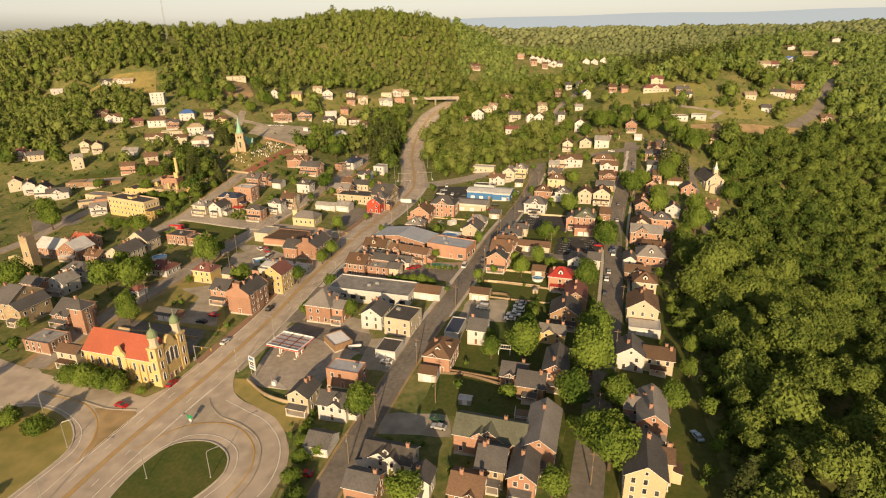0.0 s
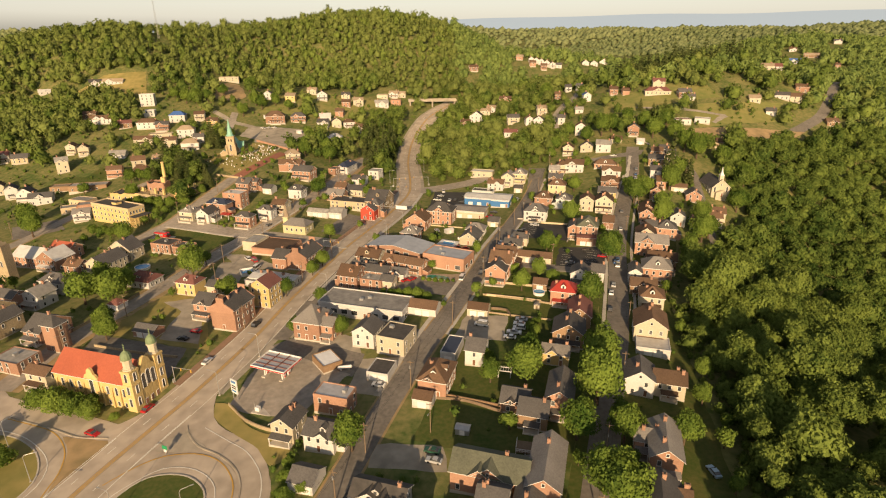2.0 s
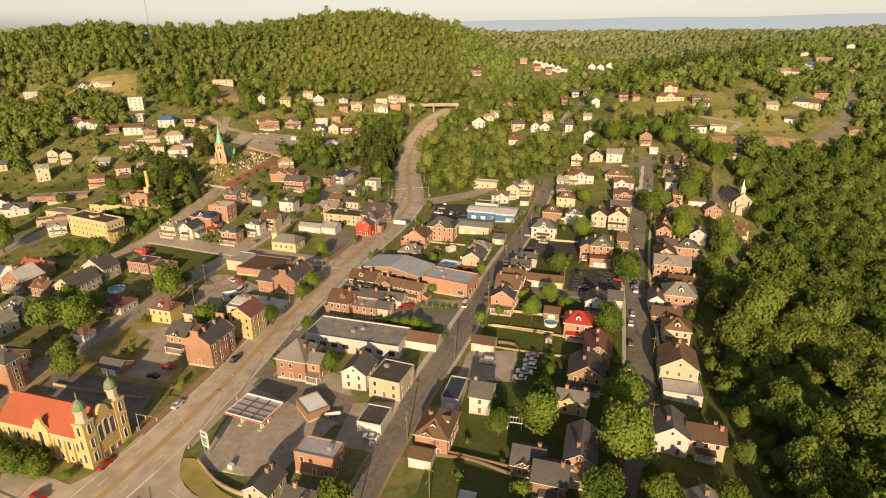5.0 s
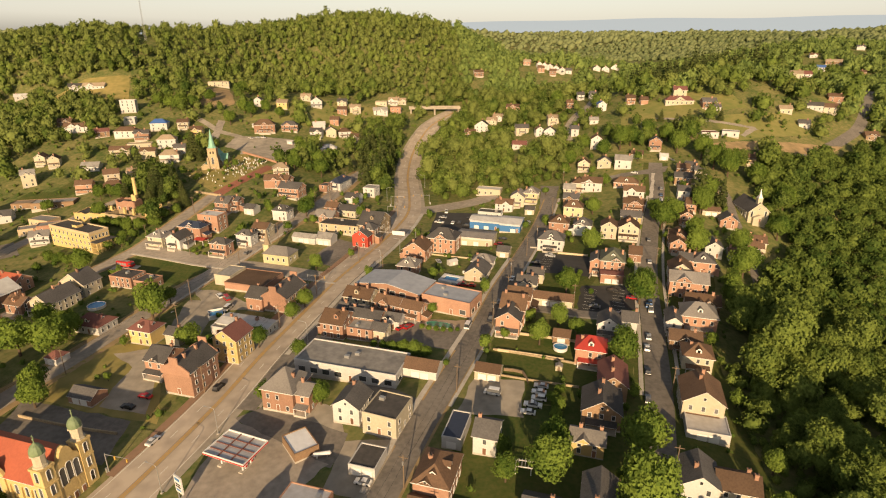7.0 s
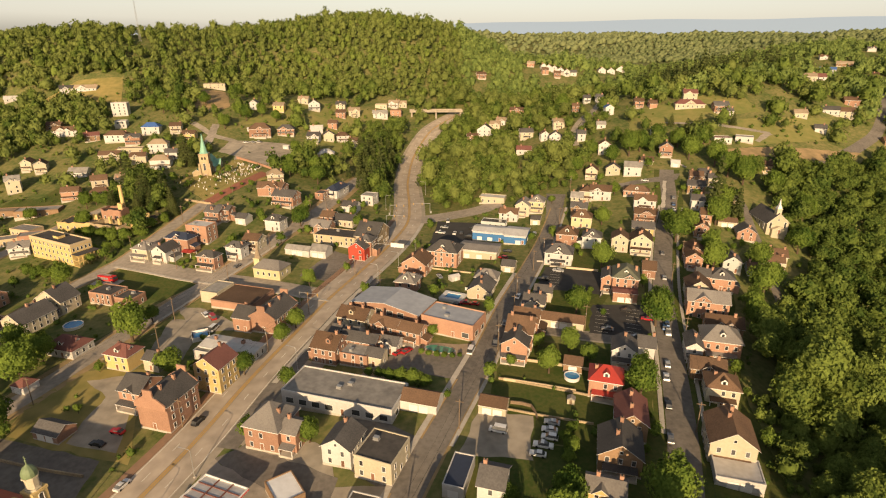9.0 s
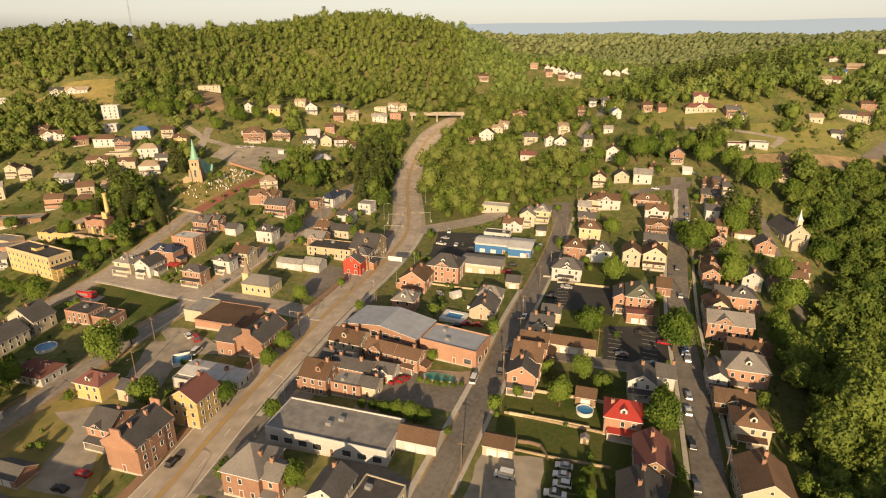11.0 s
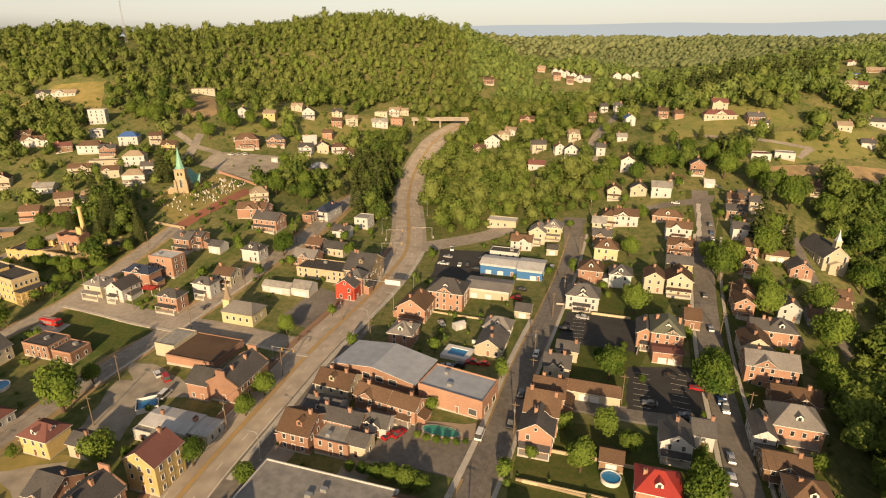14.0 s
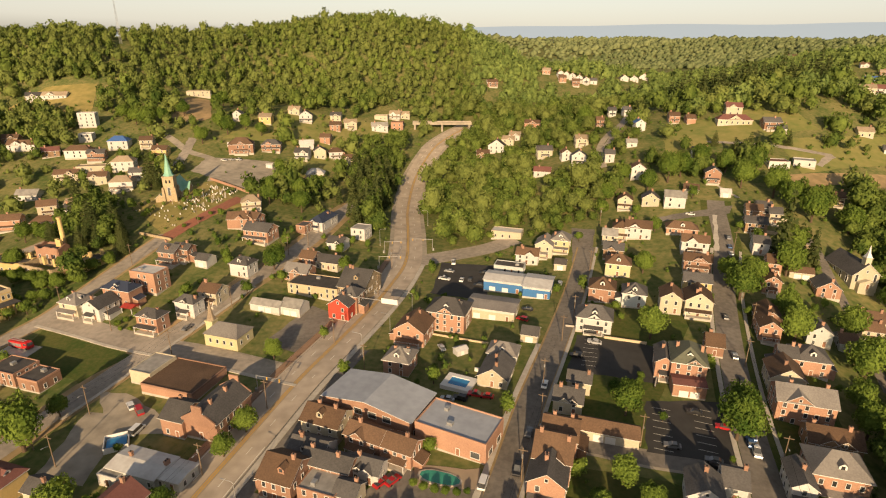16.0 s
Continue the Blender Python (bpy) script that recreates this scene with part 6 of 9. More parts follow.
def gabled_church():
    """The buff brick church with a red tile roof and two domed towers towards the highway."""
    e = thing("church", pose(-97.2, 166.2, gz(-100, 170) - 0.2, 0, 0, -16.5), "buff brick church with red tile roof and two domed towers", "church")
    W = WALL["yellow"]
    L, D, h, pk = 33.0, 14.0, 9.6, 5.4
    body = Shape().prism([(0.6, -2.5), (D - 0.6, -2.5), (D - 0.6, h), (D / 2, h + pk), (0.6, h)], "x", -L, -1.2)
    part("nave_wall", body, W, e)
    r = Shape()
    for a, b in ((0.1, D / 2), (D - 0.1, D / 2)):
        q = [(-L - 0.3, a, h - 0.2), (-1.0, a, h - 0.2), (-1.0, b, h + pk + 0.2), (-L - 0.3, b, h + pk + 0.2)]
        slab(r, q if a < b else q[::-1], 0.16)
    part("roof", r, (ROOF["tile"], TRIM), e, "red clay tile roof")
    # street front with a curved gable
    prof = [(2.6, -2.5), (D - 2.6, -2.5), (D - 2.6, 11.0), (D - 3.4, 11.6), (D - 3.9, 13.2), (D - 4.9, 13.8), (D - 5.4, 15.4), (D / 2 + 0.8, 16.6), (D / 2, 17.0), (D / 2 - 0.8, 16.6), (5.4, 15.4), (4.9, 13.8), (3.9, 13.2), (3.4, 11.6), (2.6, 11.0)]
    part("front_gable", Shape().prism(prof, "x", -1.6, -0.2), W, e)
    for k in (-1, 0, 1):
        part("tall_arched_window", ARCH_BIG, (), e, at=pose(-0.2, D / 2 + 2.0 * k, 9.0 + (0.6 if k == 0 else 0), 0, 0, 90))
    for k in (-1, 0, 1):
        part("door", DOOR_ME, (), e, at=pose(-0.2, D / 2 + 2.4 * k, 0.4, 0, 0, 90))
    # curved gable on the long side
    prof = [(-19.6, 2), (-14.0, 2), (-14.0, 9.8), (-14.7, 11.0), (-15.4, 11.4), (-15.9, 13.0), (-16.8, 13.6), (-17.7, 13.0), (-18.2, 11.4), (-18.9, 11.0), (-19.6, 9.8)]
    part("side_gable", Shape().prism(prof, "y", 0.2, 1.0), W, e)
    part("tall_arched_window", ARCH_BIG, (), e, at=pose(-16.8, 0.2, 6.8))
    for x in (-29.5, -26.0, -22.5, -11.0, -7.5, -4.5):
        part("arched_window", ARCH, (), e, at=pose(x, 0.6, 6.2))
        part("window", WINDOW[2], (), e, at=pose(x, 0.6, 1.6))
    for x in (-31.8, -27.7, -24.2, -20.6, -13.0, -9.2, -6.0):
        part("buttress", Shape().prism([(0.05, -2.5), (0.6, -2.5), (0.6, 7.6), (0.25, 7.2), (0.05, 4.0)], "x", -0.3, 0.3), W, e, at=pose(x, 0, 0))
    for y in (1.7, D - 1.7):
        t = part("tower", Shape().box(-3.5, 0, y - 1.75, y + 1.75, -2.5, 14.6).box(-3.7, 0.2, y - 1.95, y + 1.95, 14.3, 15.0).box(-3.65, 0.15, y - 1.9, y + 1.9, 9.5, 9.9), W, e)
        part("belfry", Shape().lathe([(1.75, 15.0), (1.75, 15.5), (1.45, 15.6), (1.45, 18.2), (1.8, 18.4), (1.8, 18.8)], 8, 0, -1.75, y, 0.5), WALL["cream"], t, "cream stone octagonal belfry")
        part("dome", Shape().lathe([(1.65, 18.8), (1.72, 19.5), (1.55, 20.3), (1.1, 21.1), (0.5, 21.6), (0.18, 21.9)], 12, 0, -1.75, y), DOME, t, "dull green copper dome")
        part("finial", Shape().lathe([(0.16, 21.9), (0.12, 22.6), (0.28, 22.9), (0.1, 23.2), (0.05, 24.2)], 8, 0, -1.75, y).box(-2.15, -1.35, y - 0.06, y + 0.06, 23.6, 23.75), DOME, t)
        for z in (3.5, 8.0, 12.6):
            part("arched_window", ARCH, (), t, at=pose(0, y, z, 0, 0, 90))
            if y < 5:
                part("arched_window", ARCH, (), t, at=pose(-1.75, y - 1.75, z))
    return e


def spire_church():
    """The stone church on the churchyard slope."""
    e = thing("stone_church", pose(-160.5, 453, gz(-160.5, 451) - 1.0, 0, 0, 9) @ Matrix.Scale(0.93, 4), "rubble stone church with tall green copper spire on a slope", "church")
    t = part("tower", Shape().box(-3.2, 3.2, -3.2, 3.2, -4, 16.6).box(-3.4, 3.4, -3.4, 3.4, 16.2, 16.8), STONE, e)
    part("spire", Shape().lathe([(3.3, 16.8), (2.4, 18.0), (1.2, 24.0), (0.1, 30.6)], 8, 0, 0, 0, 0.5), ROOF["copper"], t, "green copper spire")
    for x, y in ((-3.4, -3.4), (3.4, -3.4), (3.4, 3.4), (-3.4, 3.4)):
        part("buttress", Shape().prism([(-0.9, -4), (0.9, -4), (0.9, 5), (0.5, 10), (-0.5, 10), (-0.9, 5)], "y", -0.9, 0.9), STONE, t, at=pose(x, y, 0))
    part("tall_arched_window", ARCH_BIG, (), e, at=pose(0, -3.4, 7.5))
    # solid black plates on the wall stand in for the dark inside two openings
    for x in (-1.0, 1.0):
        part("belfry_opening", Shape().prism([(-0.5, 0), (0.5, 0), (0.5, 1.5), (0, 2.2), (-0.5, 1.5)], "y", -0.12, 0.1), BLACK, e, at=pose(x, -3.2, 12.6))
    part("door", DOOR_ME, (), e, at=pose(0, -3.4, 0))
    part("nave", Shape().prism([(-5, -4), (5, -4), (5, 6.2), (0, 12.4), (-5, 6.2)], "y", 3, 21), STONE, e)
    r = Shape()
    slab(r, [(-5.5, 2.7, 5.8), (0, 2.7, 12.7), (0, 21.4, 12.7), (-5.5, 21.4, 5.8)][::-1], 0.15)
    slab(r, [(0, 2.7, 12.7), (5.5, 2.7, 5.8), (5.5, 21.4, 5.8), (0, 21.4, 12.7)][::-1], 0.15)
    part("roof", r, (ROOF["copper"], TRIM), e)
    part("transept", Shape().prism([(10, -4), (18, -4), (18, 5.4), (14, 9.6), (10, 5.4)], "x", 4.6, 7.8), STONE, e)
    r = Shape()
    slab(r, [(2, 9.6, 5.2), (8.2, 9.6, 5.2), (8.2, 14, 9.9), (2, 14, 9.9)], 0.15)
    slab(r, [(2, 14, 9.9), (8.2, 14, 9.9), (8.2, 18.4, 5.2), (2, 18.4, 5.2)], 0.15)
    part("transept_roof", r, (ROOF["copper"], TRIM), e)
    part("side_chapel", Shape().prism([(-9, -4), (-3.4, -4), (-3.4, 3.2), (-6.2, 5.4), (-9, 3.2)], "y", -2.6, 5), STONE, e)
    r = Shape()
    slab(r, [(-9.4, -2.9, 3.0), (-6.2, -2.9, 5.7), (-6.2, 5.2, 5.7), (-9.4, 5.2, 3.0)][::-1], 0.14)
    slab(r, [(-6.2, -2.9, 5.7), (-3.0, -2.9, 3.0), (-3.0, 5.2, 3.0), (-6.2, 5.2, 5.7)][::-1], 0.14)
    part("chapel_roof", r, (ROOF["copper"], TRIM), e)
    for y in (5.5, 8.0):
        part("tall_arched_window", ARCH_BIG, (), e, at=pose(5.05, y, 3.0, 0, 0, 90))
    return e


def white_chapel():
    e = thing("chapel", pose(178, 370, gz(177, 364), 0, 0, -2) @ Matrix.Scale(1.12, 4), "cream clapboard chapel with dark roof and small steeple", "chapel")
    part("wall", Shape().prism([(-5, -2.5), (5, -2.5), (5, 5.2), (0, 9.6), (-5, 5.2)], "y", -9, 9), WALL["cream"], e)
    r = Shape()
    slab(r, [(-5.5, 9.4, 4.9), (-5.5, -9.4, 4.9), (0, -9.4, 9.8), (0, 9.4, 9.8)], 0.14)
    slab(r, [(0, 9.4, 9.8), (0, -9.4, 9.8), (5.5, -9.4, 4.9), (5.5, 9.4, 4.9)], 0.14)
    part("roof", r, (ROOF["slate"], TRIM), e)
    t = part("steeple", Shape().box(-1.1, 1.1, -8.2, -6.0, 7.5, 11.6).box(-1.3, 1.3, -8.4, -5.8, 11.5, 11.8), WALL["cream"], e)
    part("steeple_roof", Shape().lathe([(1.5, 11.8), (0.6, 13.6), (0.06, 16.5)], 4, 0, 0, -7.1, 0.5), TRIM, t)
    part("porch", Shape().prism([(-3.2, -2.5), (3.2, -2.5), (3.2, 2.6), (0, 3.8), (-3.2, 2.6)], "y", -11.0, -9.0), WALL["cream"], e)
    part("door", DOOR_ME, (), e, at=pose(0, -11.0, 0.2))
    for k in (-1, 1):
        part("arched_window", ARCH, (), e, at=pose(3.4 * k, -9, 4.0))
    part("attic_window", ATTIC[2], (), e, at=pose(0, -9, 6.6))
    for y in (-6, -2, 2, 6):
        part("arched_window", ARCH, (), e, at=pose(-5, y, 2.8, 0, 0, -90))
    return e


def steeple_hall():
    e = thing("meeting_hall", pose(-80.5, 321.5, gz(-80, 320), 0, 0, -16.5), "pale yellow boarded hall with grey hipped roof and slim steeple", "hall")
    part("wall", Shape().box(-7, 7, -4.8, 4.8, -2.5, 4.8), WALL["butter"], e)
    r = Shape()
    lo, hi = [(-7.5, -5.3, 4.8), (7.5, -5.3, 4.8), (7.5, 5.3, 4.8), (-7.5, 5.3, 4.8)], [(-4, 0, 8.0), (4, 0, 8.0), (4, 0.1, 8.0), (-4, 0.1, 8.0)]
    for i in range(4):
        j = (i + 1) % 4
        r.face([lo[i], lo[j], hi[j], hi[i]])
    r.face(lo[::-1])
    part("roof", r, ROOF["slate2"], e)
    t = part("steeple", Shape().box(-8.6, -5.6, -1.5, 1.5, -2.5, 8.0).box(-8.8, -5.4, -1.7, 1.7, 7.8, 8.2), WALL["butter"], e)
    part("spire", Shape().lathe([(1.7, 8.2), (0.9, 11.0), (0.08, 16.0)], 8, 0, -7.1, 0, 0.5), ROOF["tan"], t)
    for x in (-4.5, -1.5, 1.5, 4.5):
        part("window", WINDOW[2], (), e, at=pose(x, -4.8, 2.4))
    for y in (-2.5, 1.5):
        part("window", WINDOW[2], (), e, at=pose(7, y, 2.4, 0, 0, 90))
    return e


def filling_station():
    e = thing("filling_station_canopy", pose(-56.6, 183.6, gz(-56, 183), 0, 0, -21.5), "flat filling station canopy with red and white edge", "canopy")
    part("deck", Shape().box(-6.6, 6.6, -5.0, 5.0, 4.7, 5.0), ROOF["metal"], e)
    part("fascia", Shape().box(-6.8, 6.8, -5.2, -5.0, 4.6, 5.5).box(-6.8, 6.8, 5.0, 5.2, 4.6, 5.5).box(-6.8, -6.6, -5.0, 5.0, 4.6, 5.5).box(6.6, 6.8, -5.0, 5.0, 4.6, 5.5), TRIM, e)
    part("red_band", Shape().box(-6.84, 6.84, -5.24, -5.2, 4.7, 5.1).box(6.8, 6.84, -5.2, 5.2, 4.7, 5.1), REDPAINT, e)
    for x in (-2.2, 2.2):
        part("roof_beam", Shape().box(x - 0.14, x + 0.14, -5.0, 5.0, 5.0, 5.25), ROOF["maroon"], e)
    for y in (-2.5, 0.0, 2.5):
        part("roof_beam", Shape().box(-6.6, 6.6, y - 0.13, y + 0.13, 5.0, 5.2), ROOF["maroon"], e)
    for x in (-3.6, 3.6):
        for y in (-2.2, 2.2):
            part("column", Shape().box(x - 0.2, x + 0.2, y - 0.2, y + 0.2, -0.5, 4.7), TRIM, e)
    for x in (-3.6, 3.6):
        i = thing("pump_island", e.matrix_basis @ pose(x, 0, 0.0), "raised concrete island with two fuel pumps", "pump island")
        part("kerb", Shape().box(-0.7, 0.7, -3.4, 3.4, -0.4, 0.25), CONCRETE, i)
        for y in (-1.2, 1.2):
            p = part("pump", Shape().box(-0.35, 0.35, y - 0.5, y + 0.5, 0.25, 1.7).box(-0.42, 0.42, y - 0.56, y + 0.56, 1.7, 2.05), TRIM, i)
            part("pump_panel", Shape().box(-0.4, 0.4, y - 0.35, y + 0.35, 0.5, 1.1), REDPAINT, p)
    s = thing("price_sign", pose(-67.2, 171.2, gz(-67, 171), 0, 0, -35), "tall white roadside price sign on steel legs", "sign")
    for x in (-1.1, 1.1):
        part("leg", Shape().box(x - 0.12, x + 0.12, -0.12, 0.12, -0.5, 7.2), STEEL, s)
    part("panel", Shape().box(-1.5, 1.5, -0.2, 0.2, 2.4, 7.6), TRIM, s)
    for z, h, m in ((6.3, 0.9, WALL["blue"]), (5.0, 0.5, BLACK), (4.2, 0.5, BLACK), (3.1, 0.6, WALL["blue"])):
        part("sign_bar", Shape().box(-1.1, 1.1, -0.24, -0.2, z, z + h), m, s)
    v = thing("service_island", pose(-56.2, 164.2, gz(-56, 164), 0, 0, -16.5), "concrete service pad with a white air unit", "service island")
    part("pad", Shape().box(-3.5, 3.5, -1.6, 1.6, -0.4, 0.14), CONCRETE, v)
    part("unit", Shape().box(-2.6, -1.2, -0.6, 0.6, 0.14, 1.5), TRIM, v)
    part("pole", Shape().tube((-3.0, 0, 0), (-3.0, 0, 3.2), 0.08), STEEL, v)
    t = thing("gas_tank", pose(-33.1, 183.9, gz(-33, 184), 0, 0, 12), "white horizontal gas tank on two saddles", "tank")
    part("tank", Shape().tube((-2.2, 0, 1.1), (2.2, 0, 1.1), 0.6, None, 12).tube((2.2, 0, 1.1), (2.55, 0, 1.1), 0.6, 0.2, 12).tube((-2.2, 0, 1.1), (-2.55, 0, 1.1), 0.6, 0.2, 12), TRIM, t)
    for x in (-1.4, 1.4):
        part("saddle", Shape().box(x - 0.2, x + 0.2, -0.6, 0.6, -0.3, 0.7), CONCRETE, t)


def hotel():
    """The long buff brick block with a two-storey arcaded veranda at its street end."""
    e = thing("hotel", pose(*HOTEL), "four-storey buff brick block with dark flat roof and arcaded veranda", "building")
    W, L, D, h = WALL["yellow"], HOTEL_SIZE[0], HOTEL_SIZE[1], 10.6
    part("wall", Shape().box(-L, 0, 0, D, -3, h), W, e)
    part("roof", Shape().box(-L + 0.3, -0.3, 0.3, D - 0.3, h, h + 0.12), ROOF["tar"], e)
    par = Shape()
    for a, b, c, d in ((-L - 0.1, 0.1, -0.1, 0.3), (-L - 0.1, 0.1, D - 0.3, D + 0.1), (-L - 0.1, -L + 0.3, 0.3, D - 0.3), (-0.3, 0.1, 0.3, D - 0.3)):
        par.box(a, b, c, d, h - 0.5, h + 0.75)
    part("parapet", par, WALL["tan"], e)
    part("cornice", Shape().box(-L - 0.25, 0.25, -0.3, -0.1, h - 1.3, h - 1.0).box(0.1, 0.3, -0.3, D + 0.2, h - 1.3, h - 1.0), WALL["cream"], e)
    for k in range(10):
        for lev in range(3):
            part("window", WINDOW[2], (), e, at=pose(-L + 1.6 + k * (L - 3.0) / 9, 0, 2.2 + 3.1 * lev))
    for x in (-L * 0.52,):
        part("penthouse", Shape().box(x - 2, x + 2, D * 0.35, D * 0.7, h + 0.12, h + 1.5).box(x - 2.2, x + 2.2, D * 0.33, D * 0.72, h + 1.5, h + 1.7, 1), (W, ROOF["tar"]), e)
    v = part("veranda", Shape().box(0.1, 4.6, -0.2, D + 0.2, -2.5, 0.3).box(0.1, 4.9, -0.4, D + 0.4, 6.2, 6.5, 1).box(0.1, 4.6, -0.1, D + 0.1, 3.1, 3.4), (W, ROOF["slate"]), e)
    for k in range(6):
        y = 0.3 + k * (D - 0.6) / 5
        for z in (0.3, 3.4):
            part("post", Shape().box(4.15, 4.6, y - 0.25, y + 0.25, z, z + 2.8), W, v)
    for k in range(5):
        y0, y1 = 0.55 + k * (D - 0.6) / 5, 0.05 + (k + 1) * (D - 0.6) / 5
        prof = [(y0, 3.1), (y0, 2.2)] + [(y0 + (y1 - y0) * (1 - math.cos(math.pi * q / 6)) / 2, 2.2 + 0.7 * math.sin(math.pi * q / 6)) for q in range(1, 6)] + [(y1, 2.2), (y1, 3.1)]
        part("arch", Shape().prism(prof, "x", 4.2, 4.55), W, v)
        part("railing", Shape().box(4.3, 4.45, y0, y1, 3.4, 4.3), W, v)
        part("window", WINDOW[2], (), e, at=pose(0, (y0 + y1) / 2, 8.2, 0, 0, 90))
    return e


def ruin():
    """The half-roofed ruined works: broken walls, sunken dark roofs and stumps of chimneys."""
    def block(name, x, y, rot, w, d, h, mat, roofed, seed):
        e = thing(name, pose(x, y, gz(x, y) - 0.4, 0, 0, rot), "ruined buff brick works wing with broken parapets and sunken dark roof", "ruin")
        r = random.Random(seed)
        for ax, ay, ang, ln in ((-w / 2, -d / 2, 0, w), (-w / 2, d / 2, 0, w), (-w / 2, -d / 2, 90, d), (w / 2, -d / 2, 90, d)):
            n = max(4, int(ln / 1.6))
            prof = [(0, -3), (ln, -3)] + [(ln * (1 - k / n), h * r.uniform(0.86, 1.08)) for k in range(n + 1)]
            part("broken_wall", Shape().prism(prof, "y", -0.3, 0.3), mat, e, at=pose(ax, ay, 0, 0, 0, ang))
        if roofed:
            part("roof", Shape().box(-w / 2 + 0.3, w / 2 - 0.3, -d / 2 + 0.3, d / 2 - 0.3, h * 0.78, h * 0.84), ROOF["tar"], e)
        for k in range(max(2, int(w / 4))):
            part("window", WINDOW[2], (), e, at=pose(-w / 2 + 2 + k * (w - 4) / max(1, int(w / 4) - 1), -d / 2 - 0.3, h * 0.42))
        for k in range(2):
            cx = r.uniform(-0.4, 0.4) * w
            part("chimney_stump", Shape().box(cx - 0.7, cx + 0.7, d * 0.2 - 0.6, d * 0.2 + 0.6, h * 0.7, h + r.uniform(1.6, 2.6)), WALL["yellow"], e)
    block("ruined_works", -206.5, 384, -6, 21, 13, 5.2, WALL["yellow"], True, 1)
    block("ruined_works", -185.5, 376, -22, 22, 9, 4.6, STONE, False, 2)
    block("ruined_works", -189, 388, -10, 12, 7, 8.0, WALL["brick"], True, 3)
    block("ruined_works", -166, 379.5, 48, 17, 8, 4.4, WALL["yellow"], True, 4)
    c = thing("chimney_stack", pose(-187.5, 394.5, gz(-187.5, 394.5)), "tall buff brick chimney stack among trees", "chimney")
    part("shaft", Shape().lathe([(1.35, -2), (1.15, 6), (0.9, 17), (1.1, 17.2), (1.1, 17.9)], 10), WALL["yellow"], c)
    t = thing("old_stone_tower", pose(-212, 272, gz(-212, 272), 0, 0, -10), "tall ruined stone church tower with a broken top", "tower")
    part("shaft", Shape().prism([(-2.6, -2), (2.6, -2), (2.3, 13), (2.2, 18.5), (1.2, 17.6), (0.4, 19.2), (-0.8, 18.0), (-1.6, 19.6), (-2.3, 18.2)], "y", -2.4, 2.4), STONE, t)
    part("arched_window", ARCH, (), t, at=pose(0, -2.4, 9))
    part("broken_wall", Shape().prism([(-14, -2), (-2.6, -2), (-2.6, 6.5), (-6, 5.2), (-9, 7.4), (-14, 6.0)], "y", -0.4, 0.4), STONE, t)


def bridge():
    e = thing("road_bridge", pose(-7, 646, 43.5, 0, 0, 3), "weathered tan concrete road bridge with parapets across the highway", "bridge")
    part("deck", Shape().box(-26, 26, -4.5, 4.5, -1.2, 0), GRAVEL, e)
    for y in (-4.6, 4.4):
        part("parapet", Shape().box(-26, 26, y, y + 0.25, -1.3, 1.0), GRAVEL, e)
    for x in (-24, 0, 24):
        part("pier", Shape().box(x - 0.8, x + 0.8, -3.5, 3.5, -16, -1.2), GRAVEL, e)


def mast():
    e = thing("radio_mast", pose(-340, 752, gz(-340, 752)), "slender lattice radio mast on the wooded ridge", "mast")
    s = Shape()
    for k in range(3):
        a = 2.09 * k
        s.tube((1.2 * math.cos(a), 1.2 * math.sin(a), 0), (0.5 * math.cos(a), 0.5 * math.sin(a), 44), 0.16, 0.1, 5)
    part("lattice", s, STEEL, e)
    part("antenna", Shape().tube((0, 0, 44), (0, 0, 49), 0.1), STEEL, e)


gabled_church()
spire_church()
white_chapel()
steeple_hall()
filling_station()
hotel()
ruin()
bridge()
mast()

# ---- street furniture ----
UPOLE = Shape().tube((0, 0, -1), (0, 0, 10.5), 0.17, 0.11, 8).mesh("pole", WOOD)
UARM = Shape().box(-1.2, 1.2, -0.07, 0.07, 9.6, 9.78).mesh("crossarm", WOOD)
UCAN = Shape().tube((0.0, -0.35, 7.6), (0.0, -0.35, 8.6), 0.24, None, 10).mesh("transformer", STEEL)
ULAMP = Shape().tube((0, 0, 7.2), (0, -1.8, 7.7), 0.05, None, 6).box(-0.12, 0.12, -2.4, -1.7, 7.62, 7.78).mesh("lamp_arm", STEEL)
poles_made = {}


def utility_pole(x, y, extra=""):
    e = thing("utility_pole", pose(x, y, gz(x, y), 0, 0, -16.5), "weathered wooden utility pole with a crossarm", "utility pole", "utility poles")
    part("pole", UPOLE, (), e)
    part("crossarm", UARM, (), e)
    if "t" in extra:
        part("transformer", UCAN, (), e)
    if "l" in extra:
        part("lamp_arm", ULAMP, (), e)
    poles_made[(x, y)] = e


LINE_ALLEY = [(-46.5, 90), (-26.7, 125.9), (-21.0, 142.6), (-9.5, 171), (5.0, 209), (19.8, 250.2), (27.9, 272.3), (31.3, 290.5), (42.6, 320.0), (50.2, 336.9), (66, 380), (81.2, 425.9)]
LINE_RIGHT = [(37.0, 113.0), (44.9, 137.1), (60, 172), (73, 208), (88.8, 257.0), (100.8, 302.7), (114.6, 327.1), (120.7, 347.1), (133, 385)]
LINE_AVE = [(-141, 200), (-131.1, 226.7), (-116.2, 265.4), (-109.4, 280.9), (-98, 312), (-88, 345), (-77.7, 394.5), (-71.4, 408.5), (-66, 440)]
LINE_MAIN = [(-78, 215), (-63.5, 254.9), (-54.6, 282.2), (-41.2, 320.4), (-30, 362), (-27, 392)]
LINE_WEST = [(-186, 265), (-175, 318), (-158.8, 344.8), (-146.2, 378.3), (-132, 420)]
